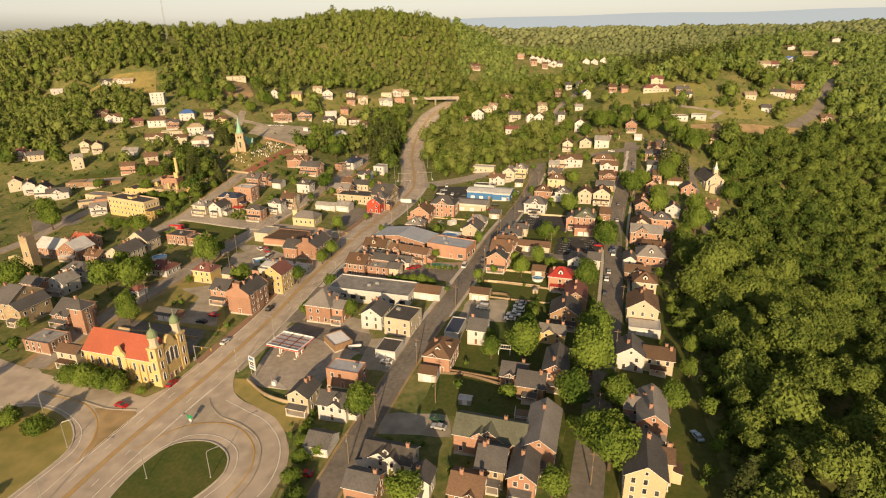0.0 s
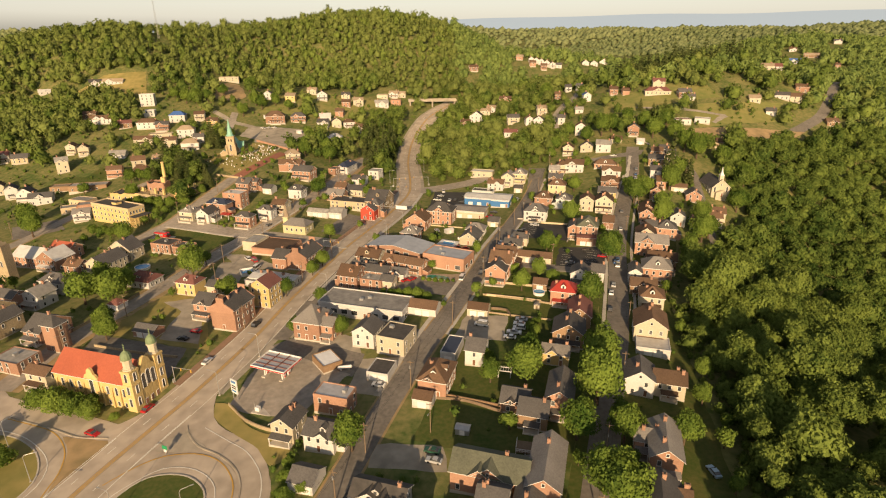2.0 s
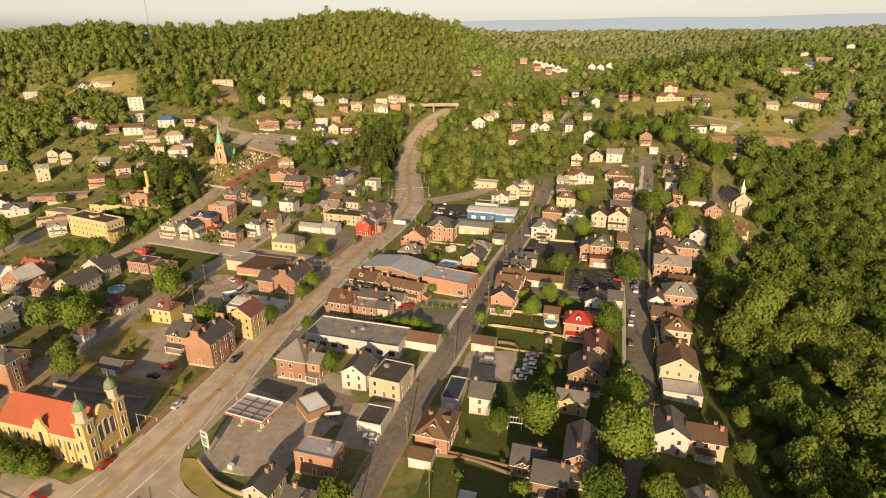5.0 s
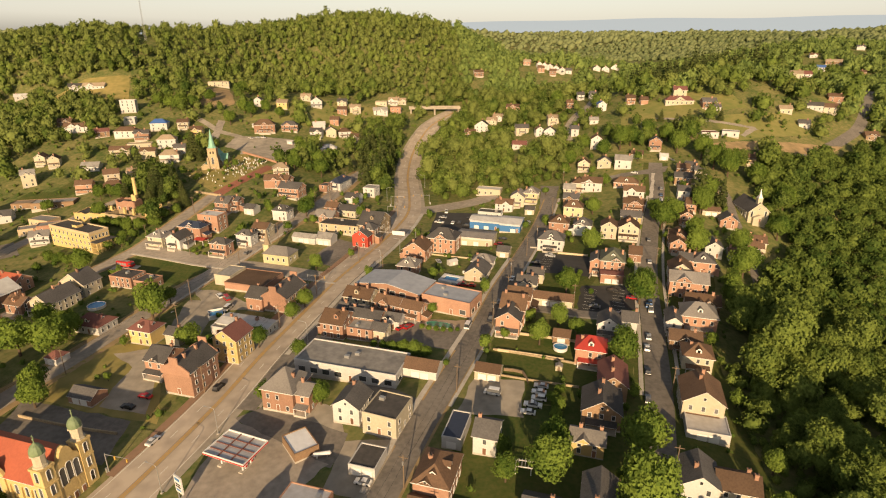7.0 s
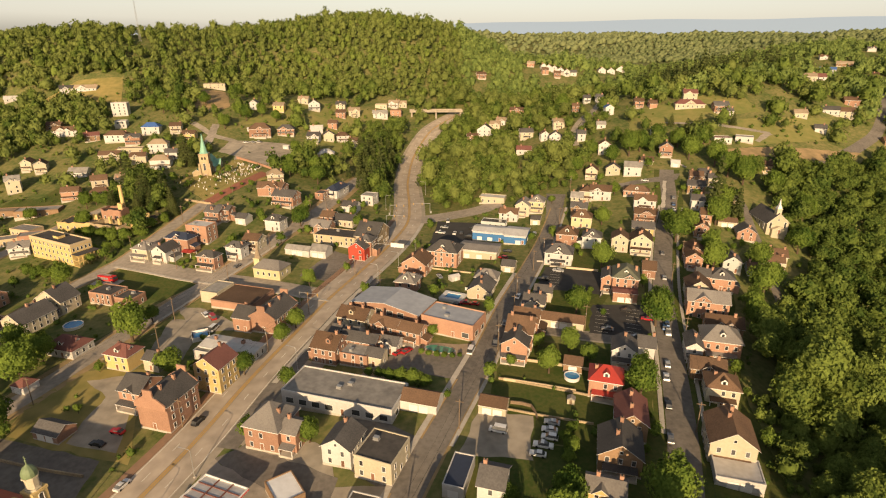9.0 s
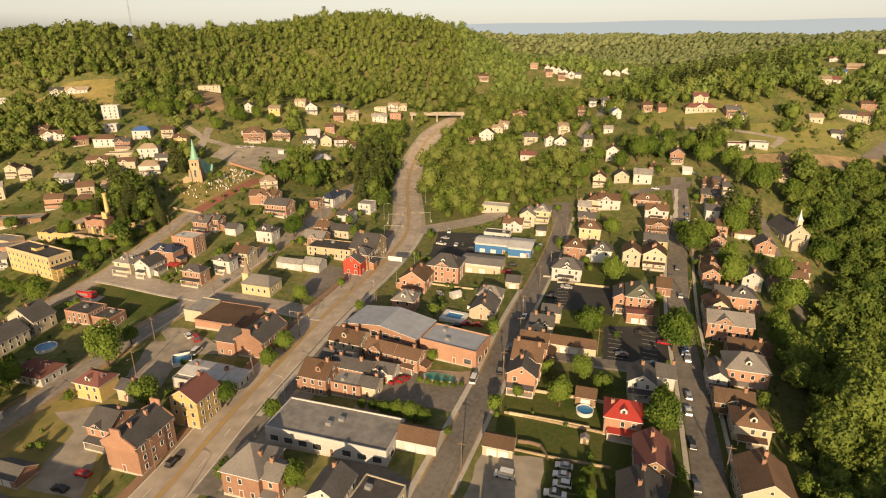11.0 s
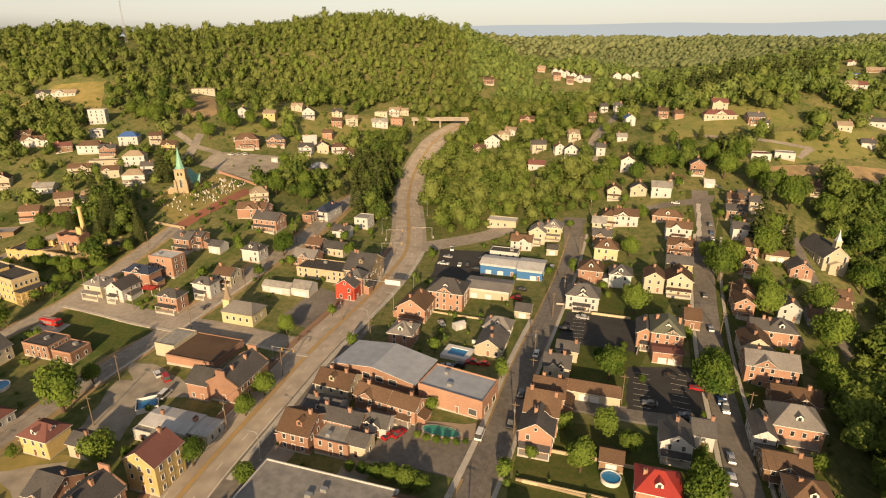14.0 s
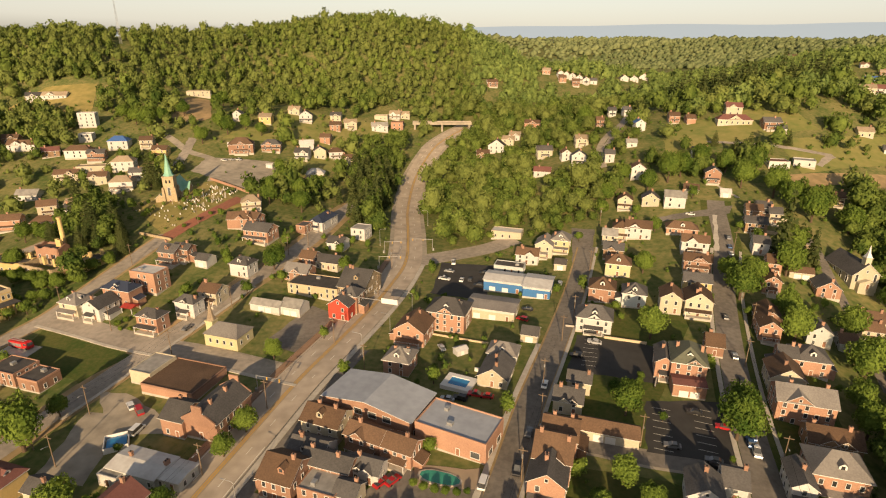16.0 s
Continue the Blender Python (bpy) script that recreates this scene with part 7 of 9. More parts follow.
for line, extra in ((LINE_ALLEY, "t"), (LINE_RIGHT, "l"), (LINE_AVE, "l"), (LINE_MAIN, "tl"), (LINE_WEST, "")):
    for k, (x, y) in enumerate(line):
        utility_pole(x, y, extra if k % 2 else "l" if "l" in extra else "")
for x, y in ((-105.4, 258.6), (-27.4, 302.4), (53.5, 262.7), (-2.8, 149.0), (-129.1, 328.5), (-253.3, 332.3)):
    utility_pole(x, y, "l")
for line in (LINE_ALLEY, LINE_RIGHT, LINE_AVE, LINE_MAIN, LINE_WEST):
    for (ax, ay), (bx, by) in zip(line, line[1:]):
        za, zb = gz(ax, ay) + 9.8, gz(bx, by) + 9.8
        for o, dz in ((-1.0, 0), (1.0, 0), (0, -2.2)):
            line_pts = [(ax + (bx - ax) * k / 6 + o * 0.96, ay + (by - ay) * k / 6 - o * 0.28, za + (zb - za) * k / 6 + dz - 3.2 * k / 6 * (1 - k / 6)) for k in range(7)]
            s = Shape().path(line_pts, 0.022)
            tagged(part("power_line", s, BLACK), "thin black overhead line sagging between poles", "power line", "power lines")

LPOLE = Shape().tube((0, 0, -0.6), (0, 0, 8.6), 0.13, 0.08, 8).mesh("pole", STEEL)
LARM = Shape().tube((0, 0, 8.5), (0.4, 0, 9.1), 0.06, None, 6).tube((0.4, 0, 9.1), (2.8, 0, 9.35), 0.06, 0.05, 6).box(2.6, 3.5, -0.14, 0.14, 9.26, 9.42).mesh("arm", STEEL)
LBASE = Shape().box(-0.3, 0.3, -0.3, 0.3, -0.6, 0.25).mesh("base", CONCRETE)


def street_lamp(x, y, rot):
    e = thing("street_lamp", pose(x, y, gz(x, y), 0, 0, rot), "tall grey steel street lamp with a curved arm", "street lamp", "street lamps")
    part("pole", LPOLE, (), e)
    part("arm", LARM, (), e)
    part("base", LBASE, (), e)


for x, y, rot in ((-83.4, 125.3, 160), (-128.7, 151.5, 50), (-113.6, 138.4, 20), (-65, 124.4, 30), (-66.4, 195.2, 165), (-49.8, 242.6, 165), (-29.4, 311.7, 165), (-14, 346, 165), (-21.1, 326.8, 165), (-73.5, 173.6, 160), (-107, 117, -15), (-36, 420, 0), (-12, 455, 180)):
    street_lamp(x, y, rot)

HEAD = Shape().box(-0.18, 0.18, -0.15, 0.15, -0.55, 0.55).mesh("signal_head", YELLOW)


def traffic_signal(x, y, rot, reach):
    e = thing("traffic_signal", pose(x, y, gz(x, y), 0, 0, rot), "grey mast-arm traffic signal with yellow heads", "traffic signal", "traffic signals")
    part("pole", Shape().tube((0, 0, -0.5), (0, 0, 6.6), 0.16, 0.12), STEEL, e)
    part("arm", Shape().tube((0, 0, 6.2), (reach, 0, 6.5), 0.1, 0.06, 6), STEEL, e)
    for k in (0.45, 0.95):
        part("signal_head", HEAD, (), e, at=pose(reach * k, -0.2, 6.0))
    part("cabinet", Shape().box(-0.9, -0.3, -0.25, 0.25, -0.4, 1.4), STEEL, e)


for x, y, rot, reach in ((-60.2, 290.9, -16, 9), (-33.0, 391.2, 0, 11), (-8.0, 417.3, 180, 11), (-91.6, 181.3, -16, 8), (-32.5, 410.5, 0, 9)):
    traffic_signal(x, y, rot, reach)
g = thing("overhead_sign", pose(-33.5, 345, gz(-30, 344), 0, 0, -16), "large white overhead road sign board across the lanes", "sign")
part("post", Shape().tube((-2.0, 0, -0.5), (-2.0, 0, 7.4), 0.2), STEEL, g)
part("beam", Shape().tube((-2.0, 0.2, 7.0), (14.5, 0.2, 7.0), 0.13), STEEL, g)
part("board", Shape().box(7.6, 14.6, -0.1, 0.1, 6.0, 8.2), TRIM, g)
h = thing("guide_sign", pose(-80, 147.6, gz(-80, 147.6), 0, 0, -20), "small green and white guide sign on a post", "sign")
part("post", Shape().box(-0.08, 0.08, -0.08, 0.08, -0.5, 2.0), STEEL, h)
part("board", Shape().box(-0.9, 0.9, -0.13, -0.08, 1.9, 3.2), GREENPAINT, h)
part("plate", Shape().box(-0.5, 0.5, -0.13, -0.08, 0.9, 1.8), TRIM, h)

# ---- cars ----
CARPAINT = {k: material(k + "_car_paint", c, 0.3, tuple(v * 0.85 for v in c), 1.0, 0.4, metal=0.2, spec=0.5) for k, c in {"white": (0.72, 0.71, 0.69), "silver": (0.42, 0.43, 0.44), "black": (0.025, 0.025, 0.028), "red": (0.42, 0.02, 0.025), "blue": (0.05, 0.11, 0.25), "dark_green": (0.03, 0.09, 0.06), "grey": (0.16, 0.16, 0.165), "pale_blue": (0.30, 0.42, 0.52)}.items()}


def car_meshes(length, width, height, hood, boot):
    L, hw = length / 2, width / 2
    low = [(-L, 0.32), (L, 0.32), (L, 0.72), (L - 0.12, 0.86), (L - hood, 0.95), (-L + boot, 0.97), (-L + 0.08, 0.92), (-L, 0.75)]
    body = Shape().prism(low, "x", -hw, hw)
    top = [(-L + boot * 0.55, 0.95), (L - hood, 0.95), (L - hood - 0.75, height - 0.04), (-L + boot + 0.25, height - 0.02)]
    cab = Shape().prism(top, "x", -hw + 0.12, hw - 0.12)
    roof_ = Shape().box(-hw + 0.16, hw - 0.16, -L + boot + 0.3, L - hood - 0.8, height - 0.02, height + 0.03)
    wheel = Shape().tube((-0.1, 0, 0), (0.1, 0, 0), 0.33, None, 10)
    return body.mesh("body", CARPAINT["white"]), cab.mesh("cabin_glass", GLASS), roof_.mesh("roof_panel", CARPAINT["white"]), wheel.mesh("wheel", BLACK), L, hw


CARS = {"car": car_meshes(4.6, 1.8, 1.45, 1.25, 0.9), "suv": car_meshes(4.7, 1.9, 1.75, 1.2, 0.25), "van": car_meshes(5.3, 2.0, 2.2, 0.75, 0.1), "pickup": car_meshes(5.6, 1.95, 1.8, 1.3, 2.3)}


def car(x, y, paint, kind="car", rot=-16.5, where="parked at the kerb"):
    slope = math.degrees(math.atan(gz(x + 0.28, y + 0.96) - gz(x - 0.28, y - 0.96)) / 2)
    e = thing(kind, pose(x, y, gz(x, y) + 0.16, 0, 0, rot), f"{paint.replace('_', ' ')} {kind} {where}", kind)
    body, cab, roof_, wheel, L, hw = CARS[kind]
    for name, me in (("body", body), ("roof_panel", roof_)):
        ob = part(name, me, (), e)
        ob.material_slots[0].link = "OBJECT"
        ob.material_slots[0].material = CARPAINT[paint]
    part("cabin_glass", cab, (), e)
    for sx in (-1, 1):
        for sy in (-1, 1):
            part("wheel", wheel, (), e, at=pose(sx * (hw - 0.08), sy * L * 0.62, 0.33))
    return e


for x, y, p, k in ((31.9, 291.1, "white", "car"), (76.7, 241, "silver", "car"), (73.6, 233.5, "white", "car"), (86.3, 268, "blue", "car"), (99.5, 307.6, "silver", "car"), (95.5, 293.5, "black", "car"), (84.6, 262, "white", "pickup"), (19.4, 254, "black", "pickup"), (10.3, 249.4, "white", "van"), (133, 389, "blue", "car"), (135.7, 397, "grey", "suv"), (131, 383, "white", "car"), (-99.9, 329.3, "grey", "car"), (50.6, 369.4, "silver", "suv"), (-16, 200, "white", "suv"), (24, 268, "grey", "car"), (64, 204, "grey", "car"), (69, 219, "black", "car"), (88, 285, "white", "car"), (107.5, 333, "grey", "car")):
    car(x, y, p, k)
for x, y, p, k, rot in ((-15.6, 250.2, "red", "car", -40), (-12.6, 250.8, "red", "car", -40), (79.6, 270.8, "red", "car", 70), (6.9, 379.5, "white", "car", -10), (10.8, 379.3, "black", "car", -10), (14.4, 372.9, "black", "suv", 72), (20.8, 368.6, "silver", "pickup", 72), (27.1, 366.6, "white", "van", 72), (18, 386.1, "black", "pickup", 72), (-1.2, 381, "white", "pickup", 70), (1, 389.9, "silver", "car", 70), (3.1, 400.5, "white", "pickup", 0), (127.1, 423.4, "white", "car", 65), (16.1, 207.6, "white", "van", 72), (25.9, 197.6, "white", "car", 75), (30.2, 204.0, "white", "suv", 75), (31.9, 210.2, "silver", "car", 75), (30.7, 207.1, "white", "car", 75), (27.9, 200.9, "white", "pickup", 75), (-96.8, 213.2, "red", "car", 75), (-99.9, 208.1, "black", "car", 75), (-2.2, 140.8, "dark_green", "car", 72), (-1.7, 137.0, "silver", "car", 72), (-20.3, 173.1, "white", "car", 75), (-38.3, 122.6, "red", "car", 80), (71.5, 130.9, "pale_blue", "car", 10), (71.1, 257.4, "grey", "car", 70), (45.5, 308.3, "black", "suv", 72), (53.9, 316.8, "silver", "car", 72), (0.9, 284.6, "silver", "car", 75), (13.1, 285.6, "red", "car", 75), (10, 286.5, "red", "pickup", 75), (-90.1, 272.4, "white", "van", -10), (62, 262.5, "grey", "car", 75), (73.5, 277, "black", "car", 75)):
    car(x, y, p, k, rot, "standing on a parking lot")
for x, y, p, k in ((-106.5, 156.5, "red", "car"), (-94.6, 167.5, "red", "car"), (-84.6, 192.5, "white", "car"), (-74.0, 217, "black", "suv")):
    car(x, y, p, k, 250 if x < -100 else -16.5, "on the highway lanes")



def fire_engine(x, y, rot):
    """A long red engine with a ladder rack, on its concrete pad."""
    tagged(part("concrete_pad", ribbon(Shape(), [(x - 6.5, y + 0.6), (x + 7, y - 3.2)], -3.2, 3.2, 0.14, skirt=0.3, across=2), CONCRETE), "pale concrete pad on the lawn", "pavement", kind="structure")
    e = thing("fire_engine", pose(x, y, gz(x, y) + 0.2, 0, 0, rot), "long red fire engine parked on a concrete pad", "fire engine")
    body = part("body", Shape().box(-4.6, 1.9, -1.2, 1.2, 0.6, 2.7).box(-4.7, 2.0, -1.25, 1.25, 0.45, 0.75), REDPAINT, e)
    for k in range(4):
        part("locker_door", Shape().box(-4.3 + 1.5 * k, -3.0 + 1.5 * k, -1.24, -1.2, 0.9, 2.2), STEEL, body)
    cab = part("cab", Shape().prism([(2.0, 0.5), (4.6, 0.5), (4.6, 1.5), (4.2, 2.8), (2.0, 2.9)], "y", -1.2, 1.2), REDPAINT, e)
    part("windscreen", Shape().prism([(4.56, 1.6), (4.62, 1.6), (4.32, 2.6), (4.26, 2.6)], "y", -1.0, 1.0), GLASS, cab)
    for sy in (-1, 1):
        part("side_window", Shape().box(2.5, 4.0, min(sy * 1.2, sy * 1.23), max(sy * 1.2, sy * 1.23), 1.7, 2.5), GLASS, cab)
    ladder = part("ladder", Shape().box(-4.8, 2.6, -0.55, -0.45, 3.0, 3.2).box(-4.8, 2.6, 0.45, 0.55, 3.0, 3.2), STEEL, e)
    for k in range(14):
        part("rung", Shape().box(-4.6 + 0.52 * k, -4.54 + 0.52 * k, -0.45, 0.45, 3.06, 3.14), STEEL, ladder)
    part("light_bar", Shape().box(2.8, 3.2, -0.8, 0.8, 2.9, 3.1), REDPAINT, e)
    for wx in (-3.2, -2.0, 3.3):
        for sy in (-1.05, 1.05):
            part("wheel", Shape().tube((wx, sy - 0.16, 0.5), (wx, sy + 0.16, 0.5), 0.5, None, 12), BLACK, e)


fire_engine(-157.6, 319.0, -16)

# ---- pools, walls and churchyard ----
for x, y, r in ((42.3, 232.3, 2.5), (-149.5, 278.2, 3.6)):
    e = thing("above_ground_pool", pose(x, y, gz(x, y)), "round blue above-ground swimming pool with pale rim", "pool")
    part("wall", Shape().lathe([(r, -0.5), (r, 1.1), (r + 0.12, 1.15), (r + 0.12, 1.25), (r - 0.15, 1.25), (r - 0.15, 0.2)], 20), TRIM, e)
    part("water", Shape().lathe([(r - 0.14, 0.6), (r - 0.14, 1.0)], 20), WATER, e)
e = thing("pool_deck", pose(4.6, 293.0, gz(5, 293), 0, 0, -23), "raised white deck round a blue swimming pool", "pool")
part("deck", Shape().box(-5, 5, -4, -2.3, -0.5, 1.2).box(-5, 5, 2.3, 4, -0.5, 1.2).box(-5, -3.2, -2.3, 2.3, -0.5, 1.2).box(3.2, 5, -2.3, 2.3, -0.5, 1.2), TRIM, e)
part("water", Shape().box(-3.2, 3.2, -2.3, 2.3, -0.5, 0.9), WATER, e)
e = thing("garden_pool", pose(-0.7, 251.7, gz(-0.7, 251.7), 0, 0, -16.5), "long green-water garden pool with a pale rim", "pool")
rim = [(4.8 * math.cos(a) + 0.8 * math.copysign(1, math.cos(a)), 2.2 * math.sin(a)) for a in (2 * math.pi * (k + 0.5) / 12 for k in range(12))]
part("rim", Shape().prism([(x * 1.08, y * 1.12) for x, y in rim], "y", -0.14, 0.4), CONCRETE, e, at=pose(0, 0, 0, 90))
part("water", Shape().prism([(x * 0.97, y * 0.95) for x, y in rim], "y", 0.3, 0.44), POOLGREEN, e, at=pose(0, 0, 0, 90))


def garden_wall(points, height, mat, label, name="garden_wall"):
    s = ribbon(Shape(), points, -0.18, 0.18, height, skirt=height + 0.4, across=1, step=3.0)
    return tagged(part(name, s, mat), label, name.replace("_", " "))


garden_wall([(24, 244), (44, 238), (60, 233)], 1.0, WALL["tan"], "low tan garden wall between back lawns")
garden_wall([(20, 232), (42, 225)], 1.0, WALL["tan"], "low tan garden wall between back lawns")
garden_wall([(2, 165), (24, 156), (30, 154)], 1.2, WALL["brown"], "weathered board fence behind a lawn", "fence")
garden_wall([(21, 220), (27, 218), (28, 212)], 1.1, WOOD, "weathered board fence beside a lot", "fence")
garden_wall([(-68.5, 168), (-60.6, 160), (-52.5, 155.2), (-45.5, 153)], 1.2, STONE, "rough stone retaining wall on the bank", "retaining_wall")
garden_wall([(10, 301), (22, 297)], 1.4, TRIM, "white board fence round a pool garden", "fence")
garden_wall([(-132, 204), (-112, 199), (-97, 196)], 1.0, STONE, "low stone kerb wall round a lot", "retaining_wall")
garden_wall([(150, 402), (163, 396), (170, 384)], 1.6, WALL["tan"], "tan retaining wall below the houses", "retaining_wall")
garden_wall([(76, 311), (66, 289)], 0.8, CONCRETE, "low concrete wall along a car park", "retaining_wall")
STONES = [Shape().box(-0.3, 0.3, -0.09, 0.09, -0.3, 0.9).mesh("headstone", CONCRETE), Shape().prism([(-0.32, -0.3), (0.32, -0.3), (0.32, 0.7), (0.16, 0.95), (-0.16, 0.95), (-0.32, 0.7)], "y", -0.1, 0.1).mesh("headstone", TRIM), Shape().box(-0.25, 0.25, -0.25, 0.25, -0.3, 0.5).box(-0.15, 0.15, -0.15, 0.15, 0.5, 1.7).mesh("obelisk", CONCRETE)]
garden_wall([(-151.5, 487.4), (-136, 477.6), (-121, 468.4)], 1.6, WALL["brick"], "red brick retaining wall below the church car park", "retaining_wall")
hr = random.Random(8)
for k in range(205):
    a, b = hr.random(), hr.random()
    x, y = (-181 + 38 * a + 18 * b, 440 - 26 * a + 30 * b) if k % 3 == 0 else (-156 + 22 * a + 6 * b, 447 - 8 * a + 32 * b)
    if (x + 162) ** 2 + (y - 462) ** 2 < 190 or (x + 160.5) ** 2 + (y - 453) ** 2 < 45 or y > 468 - (x + 121) * 0.64 or abs(x + 141.5 - (y - 401) * 0.345) < 6 or x > -141.5 + (y - 401) * 0.345:
        continue
    ob = new("headstone", STONES[hr.choice((0, 0, 1, 1, 2))])
    ob.matrix_basis = pose(x, y, gz(x, y) + 0.1, 0, 0, hr.uniform(-18, -6)) @ Matrix.Scale(hr.uniform(0.65, 1.05), 4)
    tagged(ob, "weathered pale headstone in dry churchyard grass", "headstone", "headstones")

garden_wall([(18.5, 232.7), (36.3, 226.3), (53.4, 220.2)], 0.8, STONE, "weathered stone wall along a back garden", "retaining_wall")
garden_wall([(18.5, 217.5), (30.6, 213.4), (43.9, 209.8)], 0.7, STONE, "low weathered stone wall along a back garden", "retaining_wall")
car(15.3, 215.5, "white", "van", 75, "parked beside a shed")
k = thing("garden_shed", pose(39.4, 219.8, gz(39.4, 219.8), 0, 0, -16.5), "tiny pale board hut with a grey roof on a lawn", "shed")
part("wall", Shape().box(-1.1, 1.1, -0.9, 0.9, -0.4, 1.8), WALL["cream"], k)
part("roof", Shape().prism([(-1.3, 1.8), (1.3, 1.8), (0, 2.6)], "y", -1.1, 1.1), ROOF["slate2"], k)
part("door", Shape().box(-0.4, 0.4, -0.96, -0.9, 0.05, 1.6), WOOD, k)
car(-94.1, 281.4, "red", "van", 40, "parked on the grass of a vacant lot")
car(-98.0, 283.8, "white", "suv", 40, "parked on the grass of a vacant lot")
garden_wall([(58.1, 320.6), (65, 317.8), (71.8, 315.3)], 1.0, WALL["tan"], "low tan block wall along a car park", "retaining_wall")
garden_wall([(67.7, 256.1), (71, 254.4), (74.6, 252.3)], 1.4, BLACK, "low black railing fence beside a car park", "fence")
garden_wall([(-5.7, 328), (5, 323.6), (15.7, 319.4)], 0.7, WALL["tan"], "low pale wall along a back garden", "retaining_wall")
garden_wall([(-1.1, 164.3), (8, 162), (18.9, 155.5)], 1.0, WOOD, "weathered grey-brown board fence behind a lawn", "fence")
garden_wall([(-157.7, 408.3), (-148, 404.5), (-138, 401)], 1.3, STONE, "low stone wall at the foot of the churchyard", "retaining_wall")
garden_wall([(46, 331), (56, 327), (58.1, 320.6)], 0.8, CONCRETE, "low concrete wall beside a car park", "retaining_wall")
for x, y, p, k, rot in ((30.3, 337.8, "red", "suv", 60), (33.4, 346.5, "black", "car", 70), (53.6, 317.6, "silver", "car", 70), (53.9, 324.7, "black", "suv", 72), (84.5, 265.3, "blue", "car", -16), (-1.4, 316.4, "silver", "car", 20), (4.9, 284.8, "black", "suv", 70), (-155.6, 522.2, "white", "car", 60), (-151, 524, "silver", "car", 60), (-146.6, 525, "white", "suv", 60)):
    car(x, y, p, k, rot, "standing in a yard or car park")
for x, y, rot in ((5.4, 313.1, 30), (-123.4, 520.1, 0), (-159.6, 548.6, 10)):
    k = thing("garden_shed", pose(x, y, gz(x, y), 0, 0, rot), "small white board shed standing in a yard", "shed")
    part("wall", Shape().box(-2.2, 2.2, -1.6, 1.6, -0.4, 2.1), WALL["white"], k)
    part("roof", Shape().prism([(-1.9, 2.1), (1.9, 2.1), (0, 2.9)], "x", -2.4, 2.4), ROOF["pale"], k)
    part("door", Shape().box(-0.6, 0.6, -1.66, -1.6, 0.05, 1.85), TRIM, k)
k = thing("garden_shed", pose(-128.2, 342.0, gz(-128.2, 342), 0, 0, -16.5), "low carport with a bright red sheet roof", "carport")
for x in (-2.4, 2.4):
    for y in (-2.2, 2.2):
        part("post", Shape().box(x - 0.1, x + 0.1, y - 0.1, y + 0.1, -0.4, 2.4), TRIM, k)
part("roof", Shape().prism([(-2.7, 2.4), (2.7, 2.4), (0, 3.3)], "x", -2.9, 2.9), ROOF["red"], k)
# back-garden structures
k = thing("pergola", pose(21.5, 174.6, gz(21.5, 174.6), 0, 0, -12), "white painted timber pergola on a lawn", "pergola")
for x, y in ((-2, -1.2), (2, -1.2), (-2, 1.2), (2, 1.2)):
    part("post", Shape().box(x - 0.1, x + 0.1, y - 0.1, y + 0.1, -0.4, 2.4), TRIM, k)
for y in (-1.2, 1.2):
    part("beam", Shape().box(-2.4, 2.4, y - 0.1, y + 0.1, 2.4, 2.6), TRIM, k)
for n in range(6):
    part("rafter", Shape().box(-2.2 + 0.85 * n, -2.08 + 0.85 * n, -1.6, 1.6, 2.6, 2.74), TRIM, k)
k = thing("deck", pose(24.5, 138.4, gz(24.5, 138.4), 0, 0, -12), "white timber deck with railings behind a house", "deck")
part("platform", Shape().box(-3.8, 3.8, -2.4, 2.4, 1.6, 1.8), WOOD, k)
for x in (-3.7, -1.2, 1.2, 3.7):
    part("post", Shape().box(x - 0.09, x + 0.09, -2.4, -2.22, -0.6, 2.8), TRIM, k)
for z in (2.2, 2.7):
    part("rail", Shape().box(-3.8, 3.8, -2.36, -2.26, z, z + 0.12), TRIM, k)
    part("rail", Shape().box(-3.8, -3.68, -2.26, 2.4, z, z + 0.12), TRIM, k)
for n in range(18):
    part("baluster", Shape().box(-3.6 + 0.42 * n, -3.54 + 0.42 * n, -2.34, -2.28, 1.8, 2.7), TRIM, k)
k = thing("garden_shed", pose(6.6, 148.2, gz(6.6, 148.2), 0, 0, -15), "small grey tin shed on a mown lawn", "shed")
part("wall", Shape().box(-2, 2, -1.4, 1.4, -0.4, 1.9), STEEL, k)
part("roof", Shape().prism([(-1.6, 1.9), (1.6, 1.9), (0, 2.5)], "x", -2.15, 2.15), ROOF["metal"], k)
part("door", Shape().box(-0.7, 0.7, -1.46, -1.4, 0.05, 1.75), TRIM, k)
k = thing("garden_pool", pose(-93.2, 267.2, gz(-93.2, 267.2), 0, 0, 25), "square blue garden pool behind a white board fence", "pool")
part("water", Shape().box(-2.6, 2.6, -2.6, 2.6, -0.3, 0.9), WATER, k)
for a, b, c, d in ((-3.2, 3.2, -3.2, -3.08), (-3.2, 3.2, 3.08, 3.2), (-3.2, -3.08, -3.08, 3.08), (3.08, 3.2, -3.08, 3.08)):
    part("board_fence", Shape().box(a, b, c, d, -0.4, 1.7), TRIM, k)


